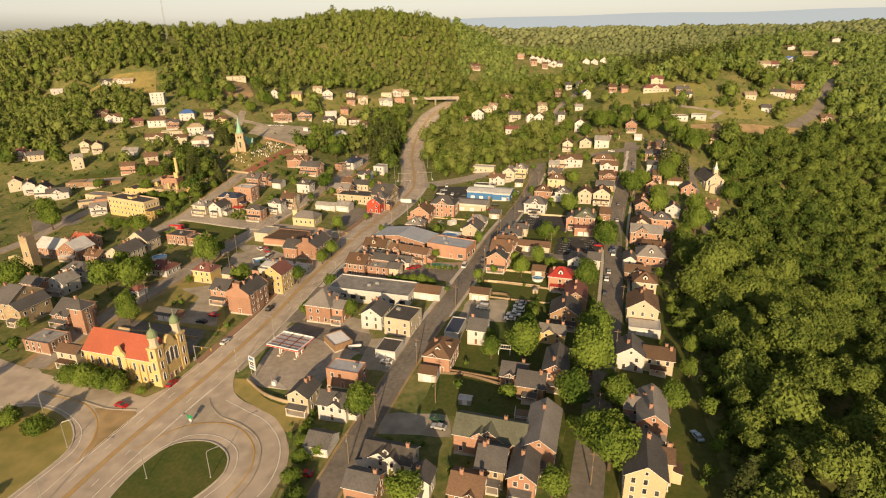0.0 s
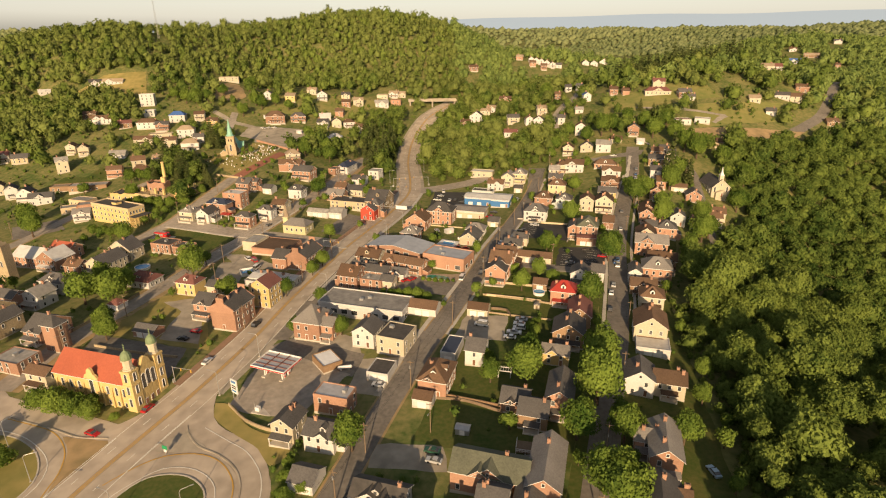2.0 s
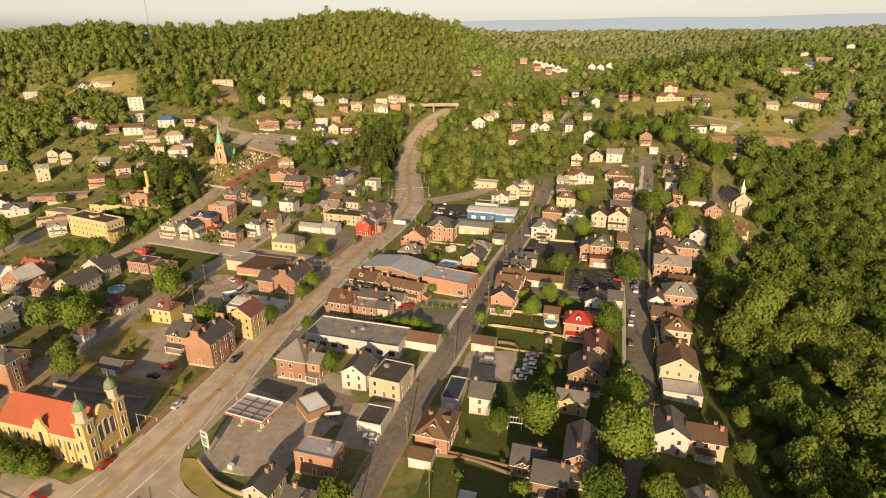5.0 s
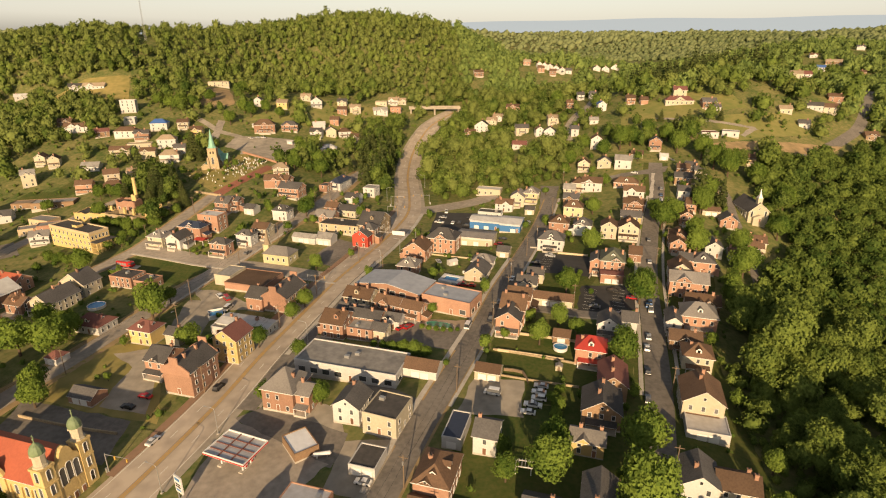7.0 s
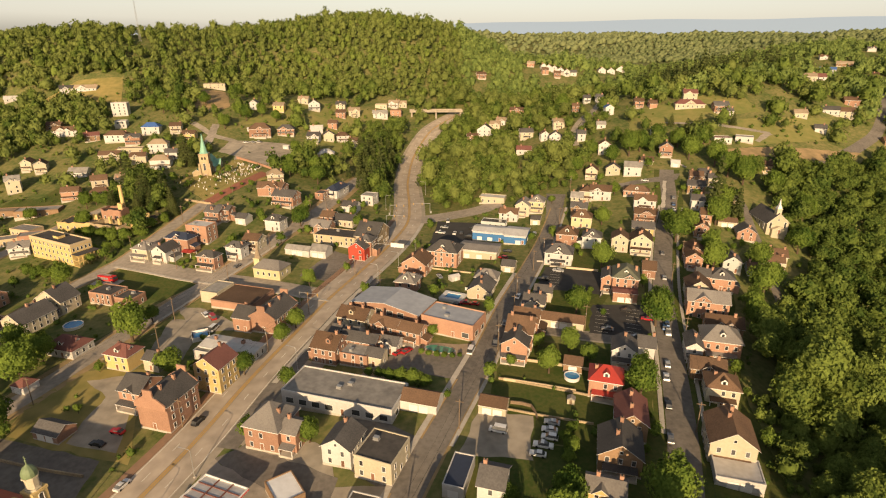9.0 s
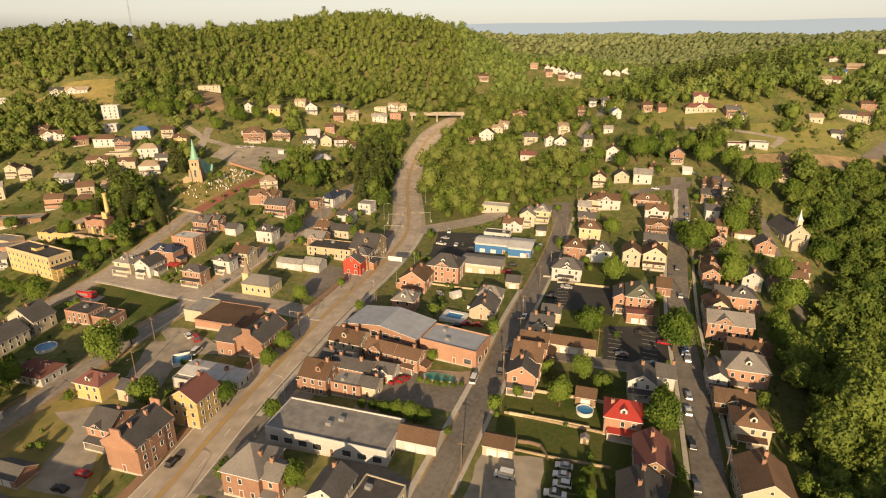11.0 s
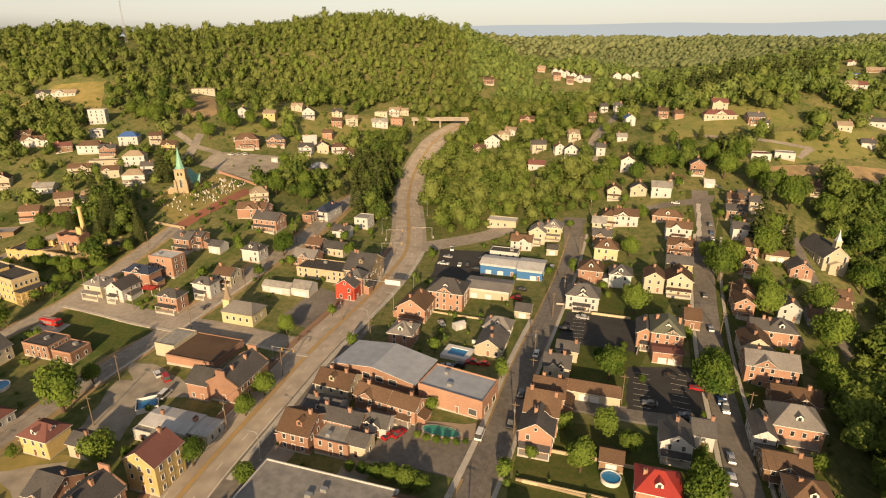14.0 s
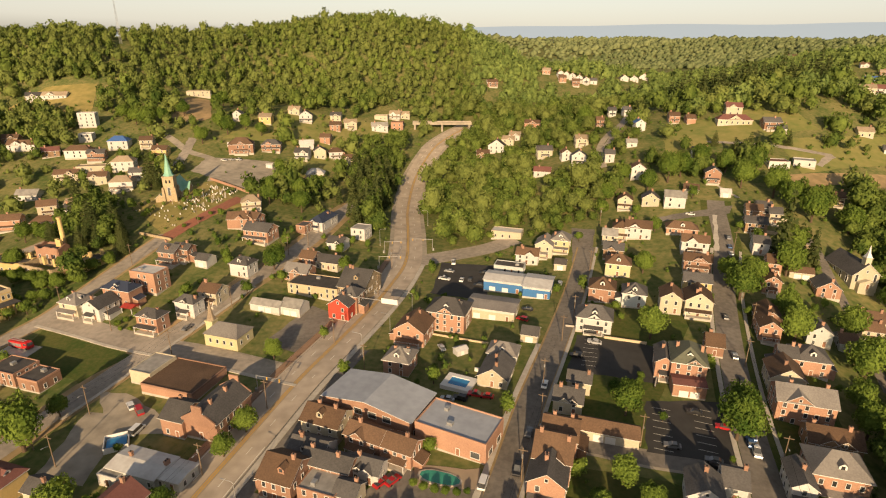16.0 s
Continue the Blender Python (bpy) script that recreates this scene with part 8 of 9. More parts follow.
# ---- trees ----
def clumps(pos, nrm, size, r, rough=0.28):
    """Loose triangles, one leaf clump each, at the given places and roughly across the given directions."""
    n = len(pos)
    nrm = nrm + r.normal(0, rough, (n, 3))
    nrm /= np.linalg.norm(nrm, axis=1)[:, None]
    t = np.cross(nrm, r.normal(0, 1, (n, 3)))
    t /= np.linalg.norm(t, axis=1)[:, None]
    b = np.cross(nrm, t)
    s = size * r.uniform(0.6, 1.4, n)
    ang = r.uniform(0, 6.28, n)[:, None] + np.array([0, 2.1, 4.2])[None, :] + r.uniform(-0.5, 0.5, (n, 3))
    return pos[:, None, :] + (np.cos(ang)[..., None] * t[:, None, :] + np.sin(ang)[..., None] * b[:, None, :]) * s[:, None, None]


def crown_kit(seed, rings, segs, n_leaf, leaf, big=8, small=30):
    """One crown of unit radius: a body budding in large and small rounded masses, and loose leaf clumps standing off it. Corners and triangles."""
    r = np.random.RandomState(seed + 100)

    def spots(k):
        d = r.normal(0, 1, (k, 3))
        d[:, 2] = np.abs(d[:, 2]) * 1.1 - 0.3
        return d / np.linalg.norm(d, axis=1)[:, None]

    c1, c2 = spots(big), spots(small)
    h1, h2 = r.uniform(0.55, 1.0, big), r.uniform(0.4, 1.0, small)

    def reach(d):
        g1 = (h1 * np.exp(-(1 - d @ c1.T) / 0.16)).max(1)
        g2 = (h2 * np.exp(-(1 - d @ c2.T) / 0.035)).max(1)
        return 0.50 + 0.34 * g1 + 0.22 * g2

    th = np.linspace(0.16, 2.15, rings)
    ph = 2 * np.pi * np.arange(segs) / segs
    T = np.repeat(th, segs) + r.uniform(-0.06, 0.06, rings * segs)
    P = np.tile(ph, rings) + np.repeat(np.arange(rings) % 2, segs) * np.pi / segs + r.uniform(-0.12, 0.12, rings * segs)
    d = np.vstack([[[0, 0, 1.0]], np.stack([np.sin(T) * np.cos(P), np.sin(T) * np.sin(P), np.cos(T)], -1)])
    v = d * (reach(d) * (0.8 if n_leaf else 1.0))[:, None]
    f = [(0, 1 + i, 1 + (i + 1) % segs) for i in range(segs)]
    for k in range(rings - 1):
        a, b = 1 + k * segs, 1 + (k + 1) * segs
        for i in range(segs):
            j = (i + 1) % segs
            f += [(a + i, b + i, b + j), (a + i, b + j, a + j)]
    f = np.array(f)
    if n_leaf:
        nrm = r.normal(0, 1, (n_leaf, 3))
        nrm[:, 2] += 0.35
        nrm /= np.linalg.norm(nrm, axis=1)[:, None]
        out = reach(nrm)
        keep = r.uniform(0.45, 1.0, n_leaf) < out
        nrm, out = nrm[keep], out[keep]
        t = clumps(nrm * (out * r.uniform(0.88, 1.07, len(out)))[:, None], nrm, leaf, r, 0.5)
        f = np.vstack([f, len(v) + np.arange(len(t) * 3).reshape(-1, 3)])
        v = np.vstack([v, t.reshape(-1, 3)])
    return v, f


def pine_tris(seed, n, size):
    """Needle clumps on drooping tiers of a conifer of unit radius, about three radii high."""
    r = np.random.RandomState(seed + 300)
    tiers = 11
    k = r.choice(tiers, n, p=np.arange(tiers, 0, -1) / (tiers * (tiers + 1) / 2))
    reach = (1 - k / tiers) ** 0.85
    arm = r.randint(0, 9, n) * 0.698 + k * 0.37
    out = np.sqrt(r.uniform(0.06, 1.0, n))
    a = arm + r.normal(0, 0.16, n)
    pos = np.stack([np.cos(a) * reach * out, np.sin(a) * reach * out, -0.6 + 3.0 * k / tiers - 0.28 * out * reach + r.normal(0, 0.03, n)], -1)
    nrm = np.stack([np.cos(a) * 0.5, np.sin(a) * 0.5, np.full(n, 0.9)], -1)
    return clumps(pos, nrm, size, r, 0.35)


def crown_mesh(name, kit, mat):
    v, f = kit
    me = bpy.data.meshes.new(name)
    me.from_pydata([tuple(p) for p in v], [], [tuple(q) for q in f])
    me.polygons.foreach_set("use_smooth", np.ones(len(f), bool))
    me.materials.append(mat)
    me.update()
    return me


def trunk_mesh(seed):
    r = random.Random(seed)
    s = Shape().tube((0, 0, -0.15), (0.02, 0.0, 0.45), 0.05, 0.035).tube((0.02, 0, 0.45), (0, 0.03, 0.95), 0.035, 0.012)
    for k in range(5):
        a = k * 1.26 + r.random()
        z = r.uniform(0.35, 0.7)
        s.tube((0.01, 0, z), (0.38 * math.cos(a), 0.38 * math.sin(a), z + r.uniform(0.2, 0.4)), 0.018, 0.006, 5)
    return s.mesh("trunk", BARK)


CROWNS = [crown_mesh("crown", crown_kit(k, 9, 14, 3600, 0.056, 9, 46), LEAF) for k in range(6)]
SMALL_CROWNS = [crown_mesh("crown", crown_kit(k + 30, 6, 10, 1100, 0.095, 6, 24), LEAF) for k in range(5)]


def loose(t):
    return t.reshape(-1, 3), np.arange(len(t) * 3).reshape(-1, 3)


PINES = [crown_mesh("crown", loose(pine_tris(k, 4200, 0.075)), LEAF_PINE) for k in range(3)]
TRUNKS = [trunk_mesh(k) for k in range(3)]
trees = random.Random(5)
FOOT = []
for o in scene.objects:
    if o.type == "MESH" and o.parent is not None and o.parent.parent is None and o.name.split(".")[0] in ("wall", "nave", "foundation"):
        c = np.array([v.co[:2] for v in o.data.vertices])
        FOOT.append((o.parent.matrix_basis.inverted(), c.min(0), c.max(0)))


def on_building(x, y, room):
    """Whether a place lies inside a building or within some metres of its walls."""
    for inv, lo, hi in FOOT:
        p = inv @ Vector((x, y, 0))
        if lo[0] - room < p.x < hi[0] + room and lo[1] - room < p.y < hi[1] + room:
            return True
    return False




def tree(x, y, across, label="broad green shade tree with a dense rounded crown"):
    """A broadleaved tree with a crown of the given width."""
    r = across / 2 * 0.94
    e = thing("tree", pose(x, y, gz(x, y), 0, 0, trees.uniform(0, 360)), label, "tree", "town trees")
    tall = r * trees.uniform(0.95, 1.15)
    lift = max(0.9, tall * 0.55)
    part("trunk", TRUNKS[trees.randrange(3)], (), e, at=Matrix.Diagonal((tall * 1.4, tall * 1.4, (lift + tall), 1)))
    part("crown", CROWNS[trees.randrange(6)] if across > 7.6 else SMALL_CROWNS[trees.randrange(5)], (), e, at=Matrix.Translation((0, 0, lift + 0.42 * tall)) @ Matrix.Diagonal((r, r, tall * 1.12, 1)))
    return e


SPRUCES = [(-202.5, 432, 14), (-67.6, 538, 11), (-57.5, 560, 11), (-58.6, 519.3, 11), (-63, 528, 10), (-54, 508, 10), (-62, 550, 10), (-196, 398, 9), (-178, 404, 13), (-184, 410, 11), (-172, 412, 10), (-172, 398, 9), (-166, 405, 9), (-160, 396, 8), (-178, 392, 8), (-177, 470, 7), (-155, 388, 7), (70, 103, 11), (84, 108, 9), (94, 103, 9), (176, 488, 7), (186, 490, 8), (192, 492, 6), (171, 505, 6), (214, 498, 6), (-185, 478, 13)]
BUSHES = [(34.5, 203, 5), (35.5, 199, 6), (34, 195.5, 5), (37, 207, 4), (-7.5, 249.4, 3.0), (-4.8, 248.2, 3.0), (-2, 247.3, 3.2), (0.8, 246.6, 3.0), (3.4, 246.2, 2.8), (6.2, 246.4, 2.4), (63.3, 294.5, 3.2), (61.8, 291.5, 3.2), (60.6, 288.5, 3.2), (59.6, 285.6, 3.2), (58.4, 282.7, 3.2), (-128.3, 331.7, 3.4), (-126, 334, 3.4), (-123.6, 337, 3.4), (-125.6, 328.6, 2.4), (-121.6, 328.5, 2.4), (-118.1, 328.4, 2.4), (16, 181.8, 7.5), (16.6, 160.4, 2.2), (37.7, 243, 6), (76.3, 258.1, 2.4), (-176, 352.4, 6), (-170, 352, 7), (-181, 350, 6), (-21, 236.5, 4.5), (-17.5, 235, 5.5), (-13.5, 233.6, 6.5), (-9.5, 232, 7.5), (-5.5, 230.5, 5.5), (-24.5, 238, 4), (-215, 374, 6), (-204, 374.5, 5), (-196, 374, 6), (-190, 371, 5), (-181, 368, 7), (-175, 366, 6), (-168, 369, 7), (-162, 374, 8), (-157, 379, 8), (-186, 367, 8), (-194, 368, 9), (-178, 361, 8), (-170, 361, 9), (-163, 364, 9), (-204, 331, 8), (-197, 328, 8), (-191, 326, 7), (-186, 325, 6), (-133.5, 424, 3), (-137.5, 415.5, 3), (-130, 432, 3), (-125, 143, 10), (-136.5, 147, 9.5), (-141, 141, 8.5), (-111, 163.6, 9), (-117, 165.4, 10.5), (-123.4, 167.2, 11.5), (-129.5, 168.5, 10.5), (-103, 163, 4), (-42, 139, 5), (-41, 133.5, 6), (-40.5, 127, 6.5), (-41, 120, 7), (-38.5, 113, 7), (-36, 130, 5), (-36.5, 106, 7)]
TREES_NEAR = [(47.9, 158.2, 19.5), (38.3, 143, 14.5), (51.1, 141.6, 12.5), (43, 118, 18), (26.3, 108.9, 10.9), (-25, 143.7, 12.8), (-10.5, 109.5, 12.1), (28.1, 171.3, 15.8), (67.8, 141.5, 11.2), (16.5, 171.2, 8.4), (81.4, 266.7, 17.3), (74.1, 319, 13.4), (88, 372.8, 12.4), (128.5, 357.5, 14.8), (119.6, 361.1, 11.8), (126.8, 319.8, 14.6), (143.6, 304.6, 17.5), (61.2, 222.3, 13.9), (147.2, 365.3, 17.5), (44.7, 248.4, 9.8), (49.8, 242, 7.9), (35.3, 235.3, 10), (-118.4, 264.9, 17.5), (-50.7, 233.6, 7.7), (-67.8, 241.1, 8.8), (-60.3, 261.6, 8.3), (-57.4, 271.5, 9.1), (-60.6, 310, 9)]
TREES_MID = [(18.6, 277.1, 7.6), (-80.3, 379.4, 13.5), (-94.1, 242.8, 11.7), (-176.9, 316.5, 13.2), (177, 420.2, 17.5), (160.7, 415.1, 17.5), (163.1, 447.7, 17.5), (128.9, 286.5, 12.2), (179.1, 465.3, 16.2), (137.3, 468.5, 17.5), (105.6, 588.9, 17.5), (53, 275.6, 12.1), (123.6, 274.2, 13.9), (183.2, 347.5, 17.5), (200.7, 376.8, 17.5), (-155.5, 238.9, 17.5), (-142.5, 238.4, 17.5), (-129.6, 208.5, 12.8), (-241.3, 333.1, 17.5), (-197.7, 240.7, 17.5), (-57.1, 210.3, 7.2), (119, 346.8, 17.5), (-37.8, 206.7, 8.2), (54.7, 179.6, 17), (30, 180, 12), (52.3, 149.1, 9), (40.7, 124, 15), (-134, 216, 11), (-158, 258, 13), (-144, 251, 13)]
TREES_FAR = [(-124, 272, 11), (-256, 352, 16), (152, 327, 14), (86, 276, 12), (130.3, 334, 13), (150, 311, 15), (-81, 387.5, 10), (-85, 451, 14), (-105, 456, 13), (-48.5, 384, 8), (-118, 280, 8), (-205, 383, 12), (64.8, 229, 10), (1.6, 223.5, 3.5), (-28, 296, 4), (-45.8, 324, 5.5), (-7, 386, 6.5), (52.5, 287, 5.5), (63, 273, 3.8), (175, 435, 18), (182, 410, 19), (196, 402, 16), (153, 480, 16), (-62.7, 370, 7.5)]
TREES_FAR += [(-181, 550, 15), (-168, 567, 14), (-176, 575, 15), (-158, 578, 13), (-144, 571, 12), (-188, 501, 13), (-108, 496, 12), (-216, 603, 15), (-236, 583, 16), (-262, 597, 15), (-247, 586, 14), (-227, 589, 13), (-196, 622, 14), (-199, 644, 14), (128.5, 464, 19), (115, 457, 13), (105, 411, 9), (67.5, 412.5, 6), (163, 468, 14), (134.5, 441, 7.5), (105, 474, 12), (90, 452, 13), (84, 437, 11)]
TREES_FAR += [(81, 160, 8), (79, 141, 7.5), (88, 176, 8), (74, 124, 6.5), (84, 150, 6), (92, 205, 7), (-250.1, 402.9, 10), (-220.4, 411.7, 12), (-204.7, 406.8, 13), (-216.6, 416.1, 10), (-114, 510.8, 12), (-109.4, 470, 13), (-92.1, 474.1, 15), (-84, 493, 12), (-100, 480, 11), (158, 381.5, 17), (59, 363, 7.5), (-91, 264, 3.5), (54, 125, 6), (40.6, 163, 7), (100, 240, 7), (60, 205, 6), (-120, 245, 5)]
for x, y, across in TREES_NEAR + TREES_MID + TREES_FAR:
    if on_building(x, y, 0.3):
        continue
    tree(x, y, across, "tall broad green shade tree with a dense crown" if across > 13 else "broad green shade tree with a dense rounded crown")


def pine(x, y, across, label="dark green spruce with drooping branches"):
    e = thing("spruce_tree", pose(x, y, gz(x, y), 0, 0, trees.uniform(0, 360)), label, "tree", "spruces")
    r = across / 2
    part("trunk", TRUNKS[0], (), e, at=Matrix.Diagonal((r * 1.2, r * 1.2, r * 2.6, 1)))
    part("crown", PINES[trees.randrange(3)], (), e, at=Matrix.Translation((0, 0, 1.15 * r)) @ Matrix.Diagonal((r, r, r * 1.02, 1)))


for x, y, across in SPRUCES:
    pine(x, y, across)


def inside(poly, px, py):
    """Which of the points lie inside a closed outline."""
    hit = np.zeros(len(px), bool)
    n = len(poly)
    for i in range(n):
        (ax, ay), (bx, by) = poly[i], poly[(i + 1) % n]
        cross = ((ay > py) != (by > py)) & (px < (bx - ax) * (py - ay) / (by - ay + 1e-9) + ax)
        hit ^= cross
    return hit


KEEP_CLEAR = [(-76, 124, 17), (-130, 135, 20), (-118, 148, 8), (185, 512, 22), (215, 520, 22), (160, 515, 14), (177, 364, 12), (172, 349, 9), (-80, 152, 8), (-84, 144, 9), (-104, 146, 9), (-88, 158, 8)] + [(-205 - 4 * k, 595 + 11 * k, 15) for k in range(9)] + [(-252, 690, 10), (-262, 680, 9)]
for o in scene.objects:
    if o.parent is None and o.type == "EMPTY" and o.get("category") not in ("tree",):
        x, y = o.location.x, o.location.y
        KEEP_CLEAR.append((x, y, 9.0 if y > 300 else 7.5))
        if y > 430:      # open gardens on the sunny valley side
            d = math.hypot(x, y - 70)
            reach = ((12, 10.0), (24, 9.0)) if x > -60 and x < 110 or y > 590 else ((11, 7.0),)
            if x > 430:
                reach = ((0, 14), (15, 14), (30, 14), (45, 12))
            if y > 640 and abs(x) < 260:
                reach = ((12, 10), (24, 9), (36, 9), (48, 9))
            KEEP_CLEAR += [(x - x / d * k, y - (y - 70) / d * k, r) for k, r in reach]
for _, line, half, *_ in ROADS:
    KEEP_CLEAR += [(p.x, p.y, half + 3.0) for p in smooth(line, 8.0)[0]]
for name, corners, *_ in PATCHES:
    if name in ("hill_clearing", "quarry_slope", "church_car_park", "cemetery", "lane") or (name == "meadow" and corners[0][0] in (-118,)):
        a, b, c, d = (Vector(p) for p in corners)
        for i in range(9):
            for j in range(9):
                p = (a.lerp(b, i / 8)).lerp(d.lerp(c, i / 8), j / 8)
                KEEP_CLEAR.append((p.x, p.y, 5.0 if name == "lane" else 7.0))
CLEAR = np.array(KEEP_CLEAR)


def open_ground(px, py):
    ok = np.ones(len(px), bool)
    for cx, cy, r in CLEAR:
        ok &= (px - cx) ** 2 + (py - cy) ** 2 > r * r
    return ok


def woods(name, px, py, radius, rings, segs, n_leaf, leaf, mat, label, seed, protos=7, tall=1.15, lift=0.9, spread=0.35, pines=False, uneven=0.4):
    """A wood as one mesh: at each place a crown of rounded leaf masses over the land."""
    r = np.random.RandomState(seed)
    rad = radius * np.exp(r.normal(0, spread, len(px)).clip(-0.75, 0.6))
    high = r.uniform(1 - uneven, 1 + uneven, len(px))
    which = r.randint(0, protos, len(px))
    verts, tris, base = [], [], 0
    for k in range(protos):
        v, f = loose(pine_tris(seed * 17 + k, n_leaf, leaf)) if pines else crown_kit(seed * 17 + k, rings, segs, n_leaf, leaf)
        m = np.where(which == k)[0]
        a = r.uniform(0, 6.28, len(m))
        ca, sa = np.cos(a)[:, None], np.sin(a)[:, None]
        s = rad[m][:, None]
        x = (v[None, :, 0] * ca - v[None, :, 1] * sa) * s + px[m][:, None]
        y = (v[None, :, 0] * sa + v[None, :, 1] * ca) * s + py[m][:, None]
        z = ground(px[m], py[m])[:, None] + (v[None, :, 2] * tall + lift * high[m][:, None]) * s
        verts.append(np.stack([x, y, z], -1).reshape(-1, 3))
        tris.append((f[None] + (base + len(v) * np.arange(len(m)))[:, None, None]).reshape(-1, 3))
        base += len(v) * len(m)
    ob = bulk(name, np.concatenate(verts), np.concatenate(tris), mat)
    if not pines:
        ob.data.polygons.foreach_set("use_smooth", np.ones(len(ob.data.polygons), bool))
    return tagged(ob, label, "woodland", kind="stuff")


def jitter_grid(x0, x1, y0, y1, step, seed, loose_by=0.36):
    r = np.random.RandomState(seed)
    a, b = np.meshgrid(np.arange(float(x0), x1, step), np.arange(float(y0), y1, step * 0.87))
    a[1::2] += step / 2
    return (a + r.uniform(-loose_by, loose_by, a.shape) * step).ravel(), (b + r.uniform(-loose_by, loose_by, b.shape) * step).ravel()


RIGHT_WOOD = [(194, 436), (187, 353), (170, 318), (131, 285), (104, 236), (94, 190), (87, 153), (78, 115), (62, 60), (260, 40), (420, 300), (407, 457), (331, 477), (296, 464), (240, 433)]
NEAR_EDGE = [(107, 228), (124, 236), (104, 145), (104, 104), (80, 104), (86, 127), (95, 162)]
VALLEY_WOOD = [(-16, 525), (6, 590), (47, 545), (76, 522), (95, 510), (110, 498), (108, 473), (97, 458), (92, 447), (84, 444), (79, 429), (62, 428), (50, 416), (35, 424), (3, 415), (-12, 427)]
ROAD_WOOD = [(-77, 552), (-67, 597), (-45, 616), (-30, 623), (-40, 551), (-42, 472), (-37, 420), (-45, 435), (-59, 499)]
GROVE = [(-230, 458), (-187, 445), (-157, 392), (-146, 361), (-155, 346), (-183, 383)]
WEST_WOOD = [(-424, 621), (-365, 633), (-322, 635), (-292, 577), (-290, 552), (-328, 543), (-324, 509), (-330, 465), (-480, 420), (-560, 600)]
SLOPE_WOOD = [(10, 590), (48, 548), (80, 490), (130, 520), (140, 600), (150, 680), (-10, 700), (0, 650)]
px, py = jitter_grid(40, 425, 96, 480, 7.2, 1)
m = (inside(RIGHT_WOOD, px, py) & open_ground(px, py) | inside(NEAR_EDGE, px, py)) & (px < 0.86 * py + 25)
near = (py < 262) & (px < 205)
woods("right_bank_wood", px[m & near], py[m & near], 5.0, 8, 12, 2300, 0.07, LEAF_BANK, "dense broadleaved wood falling away beside the town", 3, lift=1.45, spread=0.3, uneven=0.65)
woods("right_bank_wood", px[m & ~near], py[m & ~near], 5.2, 6, 10, 620, 0.11, LEAF_BANK, "dense broadleaved wood on the bank beyond the chapel", 14, lift=1.0, spread=0.26)
UNDERGROWTH = [(74, 112), (92, 112), (104, 160), (112, 232), (99, 232), (89, 190), (82, 150)]
px, py = jitter_grid(70, 115, 108, 236, 4.6, 61)
m = inside(UNDERGROWTH, px, py)
m &= np.array([not on_building(x, y, 1.6) for x, y in zip(px, py)])
woods("undergrowth", px[m], py[m], 2.3, 4, 7, 260, 0.11, LEAF_BANK, "tangled green undergrowth between the gardens and the wood", 63, lift=0.5, spread=0.45, uneven=0.5)
px, py = jitter_grid(-240, 160, 340, 705, 7.6, 2)
free = open_ground(px, py)
m = (inside(ROAD_WOOD, px, py) | inside(GROVE, px, py)) & free
woods("roadside_wood", px[m], py[m], 5.0, 5, 8, 760, 0.10, LEAF_BANK, "dark green trees beside the highway and the ruined works", 24, lift=1.1, spread=0.3)
m = (inside(VALLEY_WOOD, px, py) | inside(SLOPE_WOOD, px, py)) & (free | (px > 62) & (py < 470)) & ((px - 98.6) ** 2 + (py - 443) ** 2 > 90)
dark = np.sin(px * 0.9 + 1.3 * np.sin(py * 0.37)) * np.cos(py * 0.7) > -0.2      # a second kind of tree mixed in
woods("valley_wood", px[m & ~dark], py[m & ~dark], 4.9, 5, 8, 760, 0.10, LEAF_WOOD, "dense green trees in the valley beside the highway", 4, lift=1.25, spread=0.3, tall=1.2)
woods("valley_wood", px[m & dark], py[m & dark], 4.8, 5, 8, 760, 0.10, LEAF_BANK, "darker green trees standing among the valley wood", 44, lift=0.75, spread=0.34, tall=1.2)
px, py = jitter_grid(-760, 700, 420, 1060, 8.3, 5, 0.46)
hill = ((py > 682 - 0.00018 * px ** 2) | inside(WEST_WOOD, px, py) | ((px > 170) & (py > 565)) | ((px < -430) & (py > 380)) | ((px > 330) & (py > 300))) & ~inside(RIGHT_WOOD, px, py) & (np.abs(px) < 0.84 * py + 20)
crest = np.interp(px, [-560, -470, -400, -340, -300, -250, -150, 0, 40], [775, 800, 815, 850, 885, 925, 945, 930, 1100])
hill &= py < crest
m = hill & open_ground(px, py)
near = px < 20
woods("hill_wood", px[m & ~near], py[m & ~near], 5.3, 3, 6, 125, 0.175, LEAF_SLOPE_HAZED, "broadleaved wood on the slopes across the valley", 26, lift=0.55, spread=0.26, tall=1.3)
m &= near
dark = np.sin(px * 0.8 + 1.3 * np.sin(py * 0.31)) * np.cos(py * 0.63) > 0.2
woods("hill_wood", px[m & ~dark], py[m & ~dark], 5.1, 3, 6, 125, 0.175, LEAF_WOOD, "unbroken broadleaved wood covering the hill", 6, lift=0.9, spread=0.24, tall=1.35)
woods("hill_wood", px[m & dark], py[m & dark], 4.9, 3, 6, 125, 0.175, LEAF_BANK, "darker green trees standing among the hill wood", 46, lift=0.7, spread=0.24, tall=1.35)
px, py = jitter_grid(-1600, 1600, 1060, 1750, 11.5, 7, 0.62)
wide = np.abs(px) < py * 0.82 + 60
hidden = (px < 20) & (px > -0.60 * py) & (py < 1500)
patchy = np.sin(px / 170 + np.sin(py / 230)) + np.sin(py / 150 + px / 400) < 1.5
m = open_ground(px, py) & wide & patchy & ~hidden
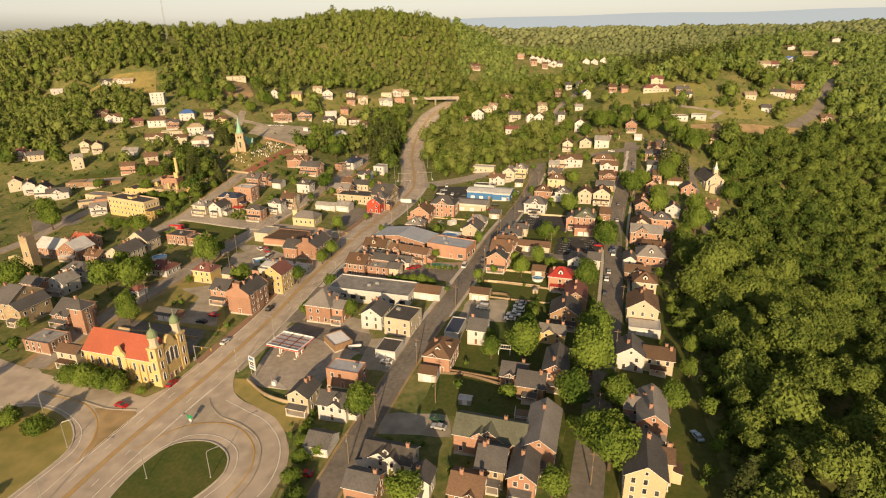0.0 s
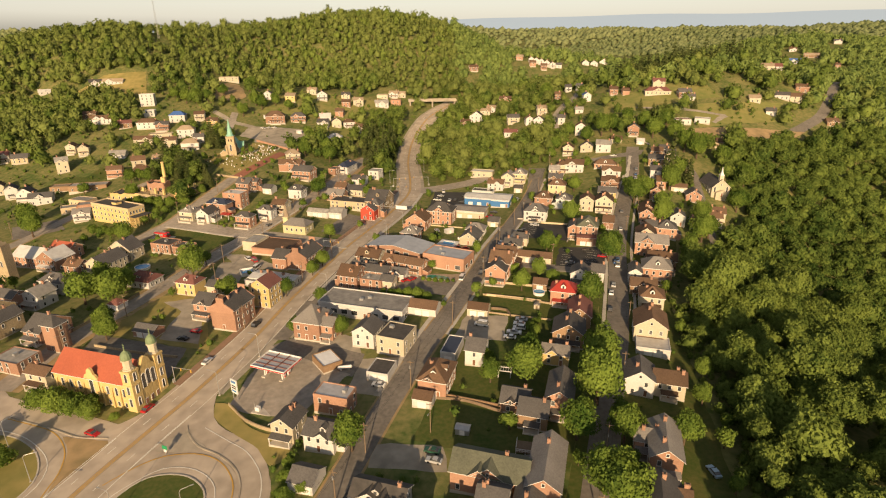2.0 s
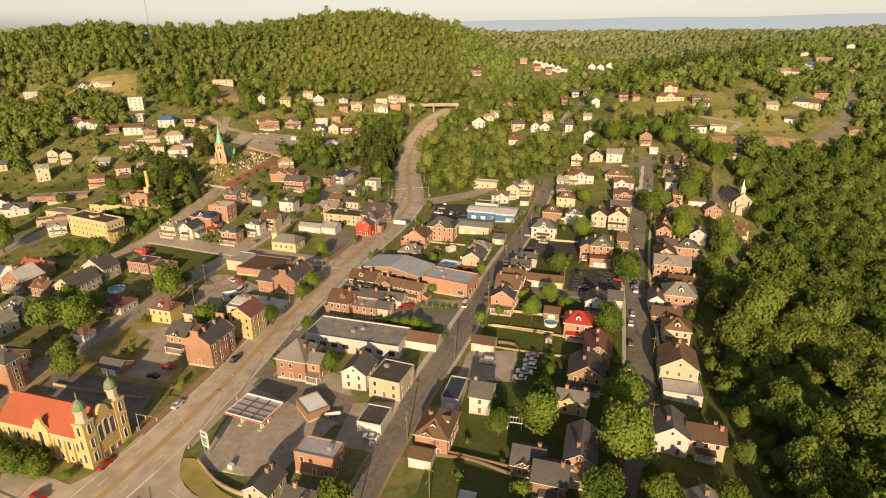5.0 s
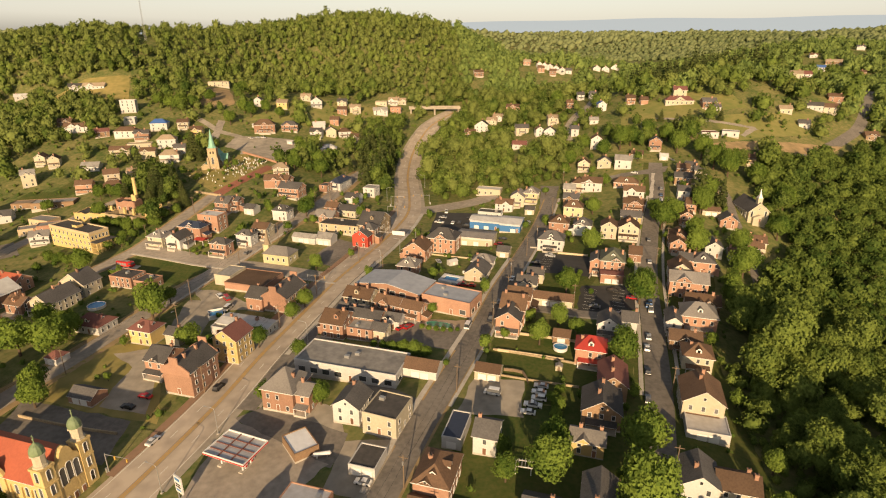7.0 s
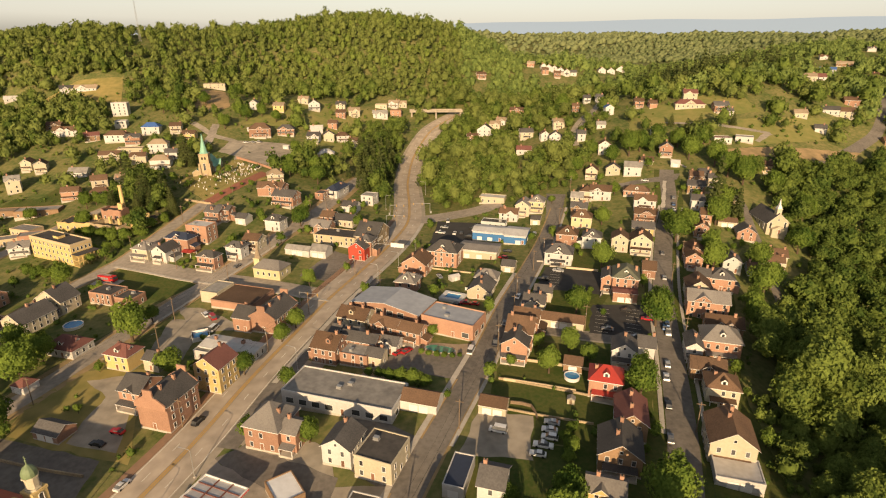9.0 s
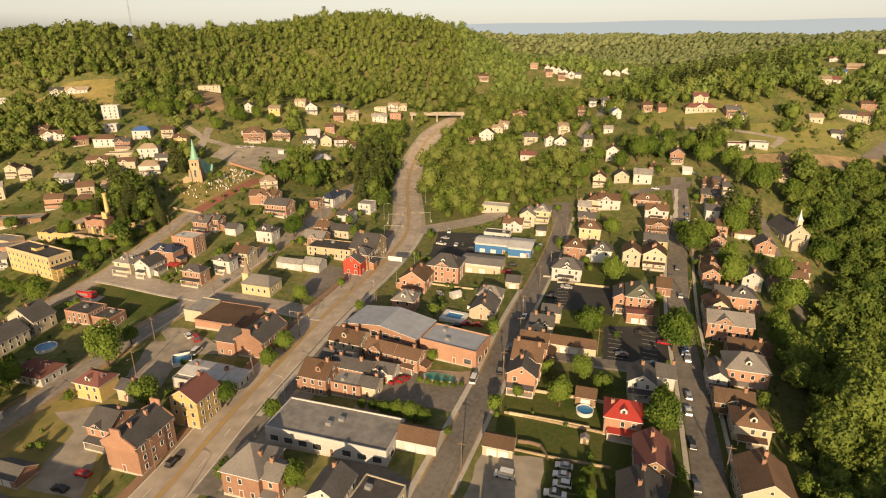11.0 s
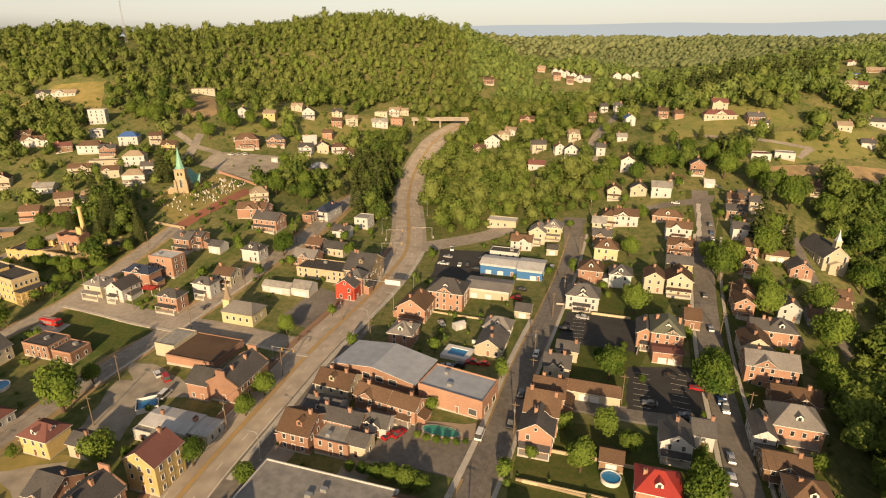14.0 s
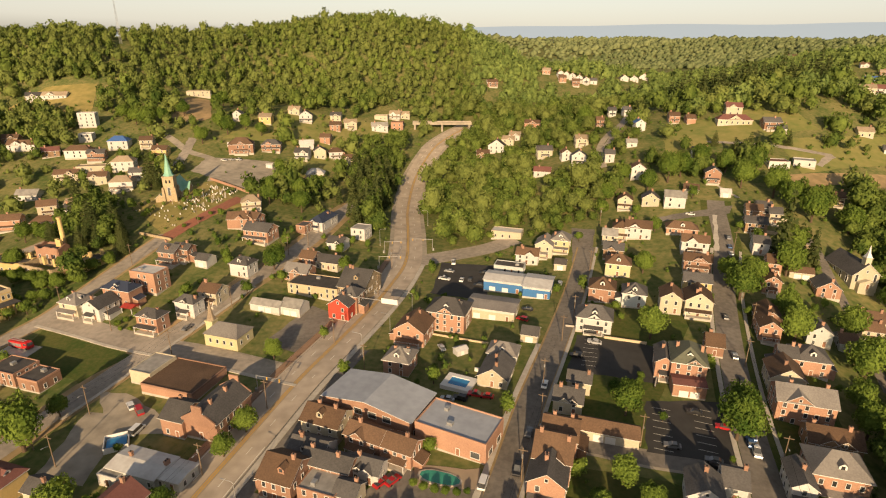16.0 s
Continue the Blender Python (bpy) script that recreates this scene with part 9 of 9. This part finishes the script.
woods("far_wood", px[m], py[m], 5.9, 3, 6, 0, 0.3, LEAF_FAR_HAZED, "far wooded plateau with open fields", 8, lift=0.3, tall=0.95, spread=0.42, uneven=0.7)
px, py = jitter_grid(-2600, 2600, 1750, 3900, 29, 18, 0.62)
patchy = np.sin(px / 230 + np.sin(py / 330)) + np.sin(py / 190 + px / 500) < 1.15
m = (np.abs(px) < py * 0.82 + 60) & patchy & ~((px < 0) & (px > -0.55 * py) & (py < 3000))
woods("far_wood", px[m], py[m], 11.5, 3, 5, 0, 0.36, LEAF_FAR_HAZED, "far wooded hills towards the horizon", 28, lift=0.3, tall=0.8)
# stands of dark pines
px, py = jitter_grid(150, 420, 540, 760, 8.0, 15)
STAND = [(185, 590), (255, 600), (330, 620), (330, 660), (250, 650), (180, 640)]
ROADSIDE = [(-70, 470), (-50, 440), (-40, 470), (-38, 520), (-48, 560), (-62, 540)]
CHAPEL_PINES = [(150, 345), (162, 352), (166, 380), (152, 385)]
qx, qy = jitter_grid(-80, 210, 340, 565, 7.5, 16)
px, py = np.r_[px, qx], np.r_[py, qy]
m = (inside(STAND, px, py) | inside(ROADSIDE, px, py) | inside(CHAPEL_PINES, px, py)) & open_ground(px, py)
woods("pine_stand", px[m], py[m], 4.2, 0, 0, 420, 0.17, LEAF_PINE, "stand of tall dark green pines", 17, lift=0.9, tall=1.5, spread=0.2, pines=True)
# loose trees between the outlying houses, and shrubs in the gardens
px, py = jitter_grid(-440, 440, 300, 700, 9.5, 9)
r_ = np.random.RandomState(4)
out_ = ~inside(RIGHT_WOOD, px, py) & ~inside(VALLEY_WOOD, px, py) & ~inside(ROAD_WOOD, px, py) & ~inside(GROVE, px, py) & ((py > 455) | ((px < -200) & (py > 470)) | (px > 195))
drift = np.sin(px / 21 + 1.7 * np.sin(py / 31)) + np.cos(py / 17 + px / 47)      # trees gather in drifts between the gardens
m = out_ & open_ground(px, py) & (r_.uniform(0, 1, len(px)) < np.where(drift > 0.1, 0.82, 0.2))
dark = np.sin(px * 0.9 + 1.3 * np.sin(py * 0.37)) * np.cos(py * 0.7) > 0.0
woods("garden_trees", px[m & ~dark], py[m & ~dark], 5.0, 4, 7, 240, 0.13, LEAF_WOOD, "scattered trees among the hillside houses", 10, spread=0.4, lift=0.8)
woods("garden_trees", px[m & dark], py[m & dark], 5.3, 4, 7, 240, 0.13, LEAF_BANK, "darker green trees among the hillside houses", 50, spread=0.4, lift=0.85, tall=1.25)
SPACE = [(-150 + 5 * k, 326 - 2 * k, 8.5) for k in range(7)] + [(-146 + 6 * k, 314 - 2.4 * k, 7.5) for k in range(4)] + KEEP_CLEAR[:23] + [(o.location.x, o.location.y, 6.6) for o in scene.objects if o.parent is None and o.type == "EMPTY"]
for _, line, half, *_ in ROADS:
    SPACE += [(p.x, p.y, half + (4.0 if half > 7 else 1.6)) for p in smooth(line, 5.0)[0]]
for name, corners, mat, *_ in PATCHES:
    if mat not in (LAWN, DRYGRASS, MEADOW):
        a, b, c, d = (Vector(p) for p in corners)
        for i in range(9):
            for j in range(9):
                p = (a.lerp(b, i / 8)).lerp(d.lerp(c, i / 8), j / 8)
                SPACE.append((p.x, p.y, 3.0))
CLEAR = np.array(SPACE)
px, py = jitter_grid(-430, 300, 104, 640, 5.0, 12)
ok = open_ground(px, py) & ~inside(RIGHT_WOOD, px, py) & ~inside(VALLEY_WOOD, px, py) & ~inside(ROAD_WOOD, px, py) & ~inside(GROVE, px, py)
pick = r_.uniform(0, 1, len(px))
keep = np.array([not on_building(x, y, 0.8) if p < 0.27 else True for x, y, p in zip(px, py, pick)])
m = ok & keep & (pick < np.where(py < 460, 0.26, 0.17)) & (np.abs(px) < 0.84 * py + 15)
woods("garden_shrubs", px[m], py[m], 1.3, 3, 6, 46, 0.22, LEAF_SHRUB, "green shrubs and bushes in the gardens", 13, lift=0.55, spread=0.45)
m = ok & (pick > 0.935) & (py < 460) & (px > -215) & (px < 190)
for x, y in zip(px[m], py[m]):
    if on_building(x, y, 1.5):
        continue
    tree(float(x), float(y), trees.uniform(3.5, 7.5), "small green garden tree between the houses")
for x, y, wide in BUSHES:
    e = thing("bush", pose(x, y, gz(x, y), 0, 0, trees.uniform(0, 360)), "dense rounded green bush on the grass", "bush", "bushes by the ramps")
    part("crown", CROWNS[trees.randrange(6)], (), e, at=Matrix.Translation((0, 0, wide * 0.34)) @ Matrix.Diagonal((wide / 2, wide / 2, wide * 0.52, 1)))
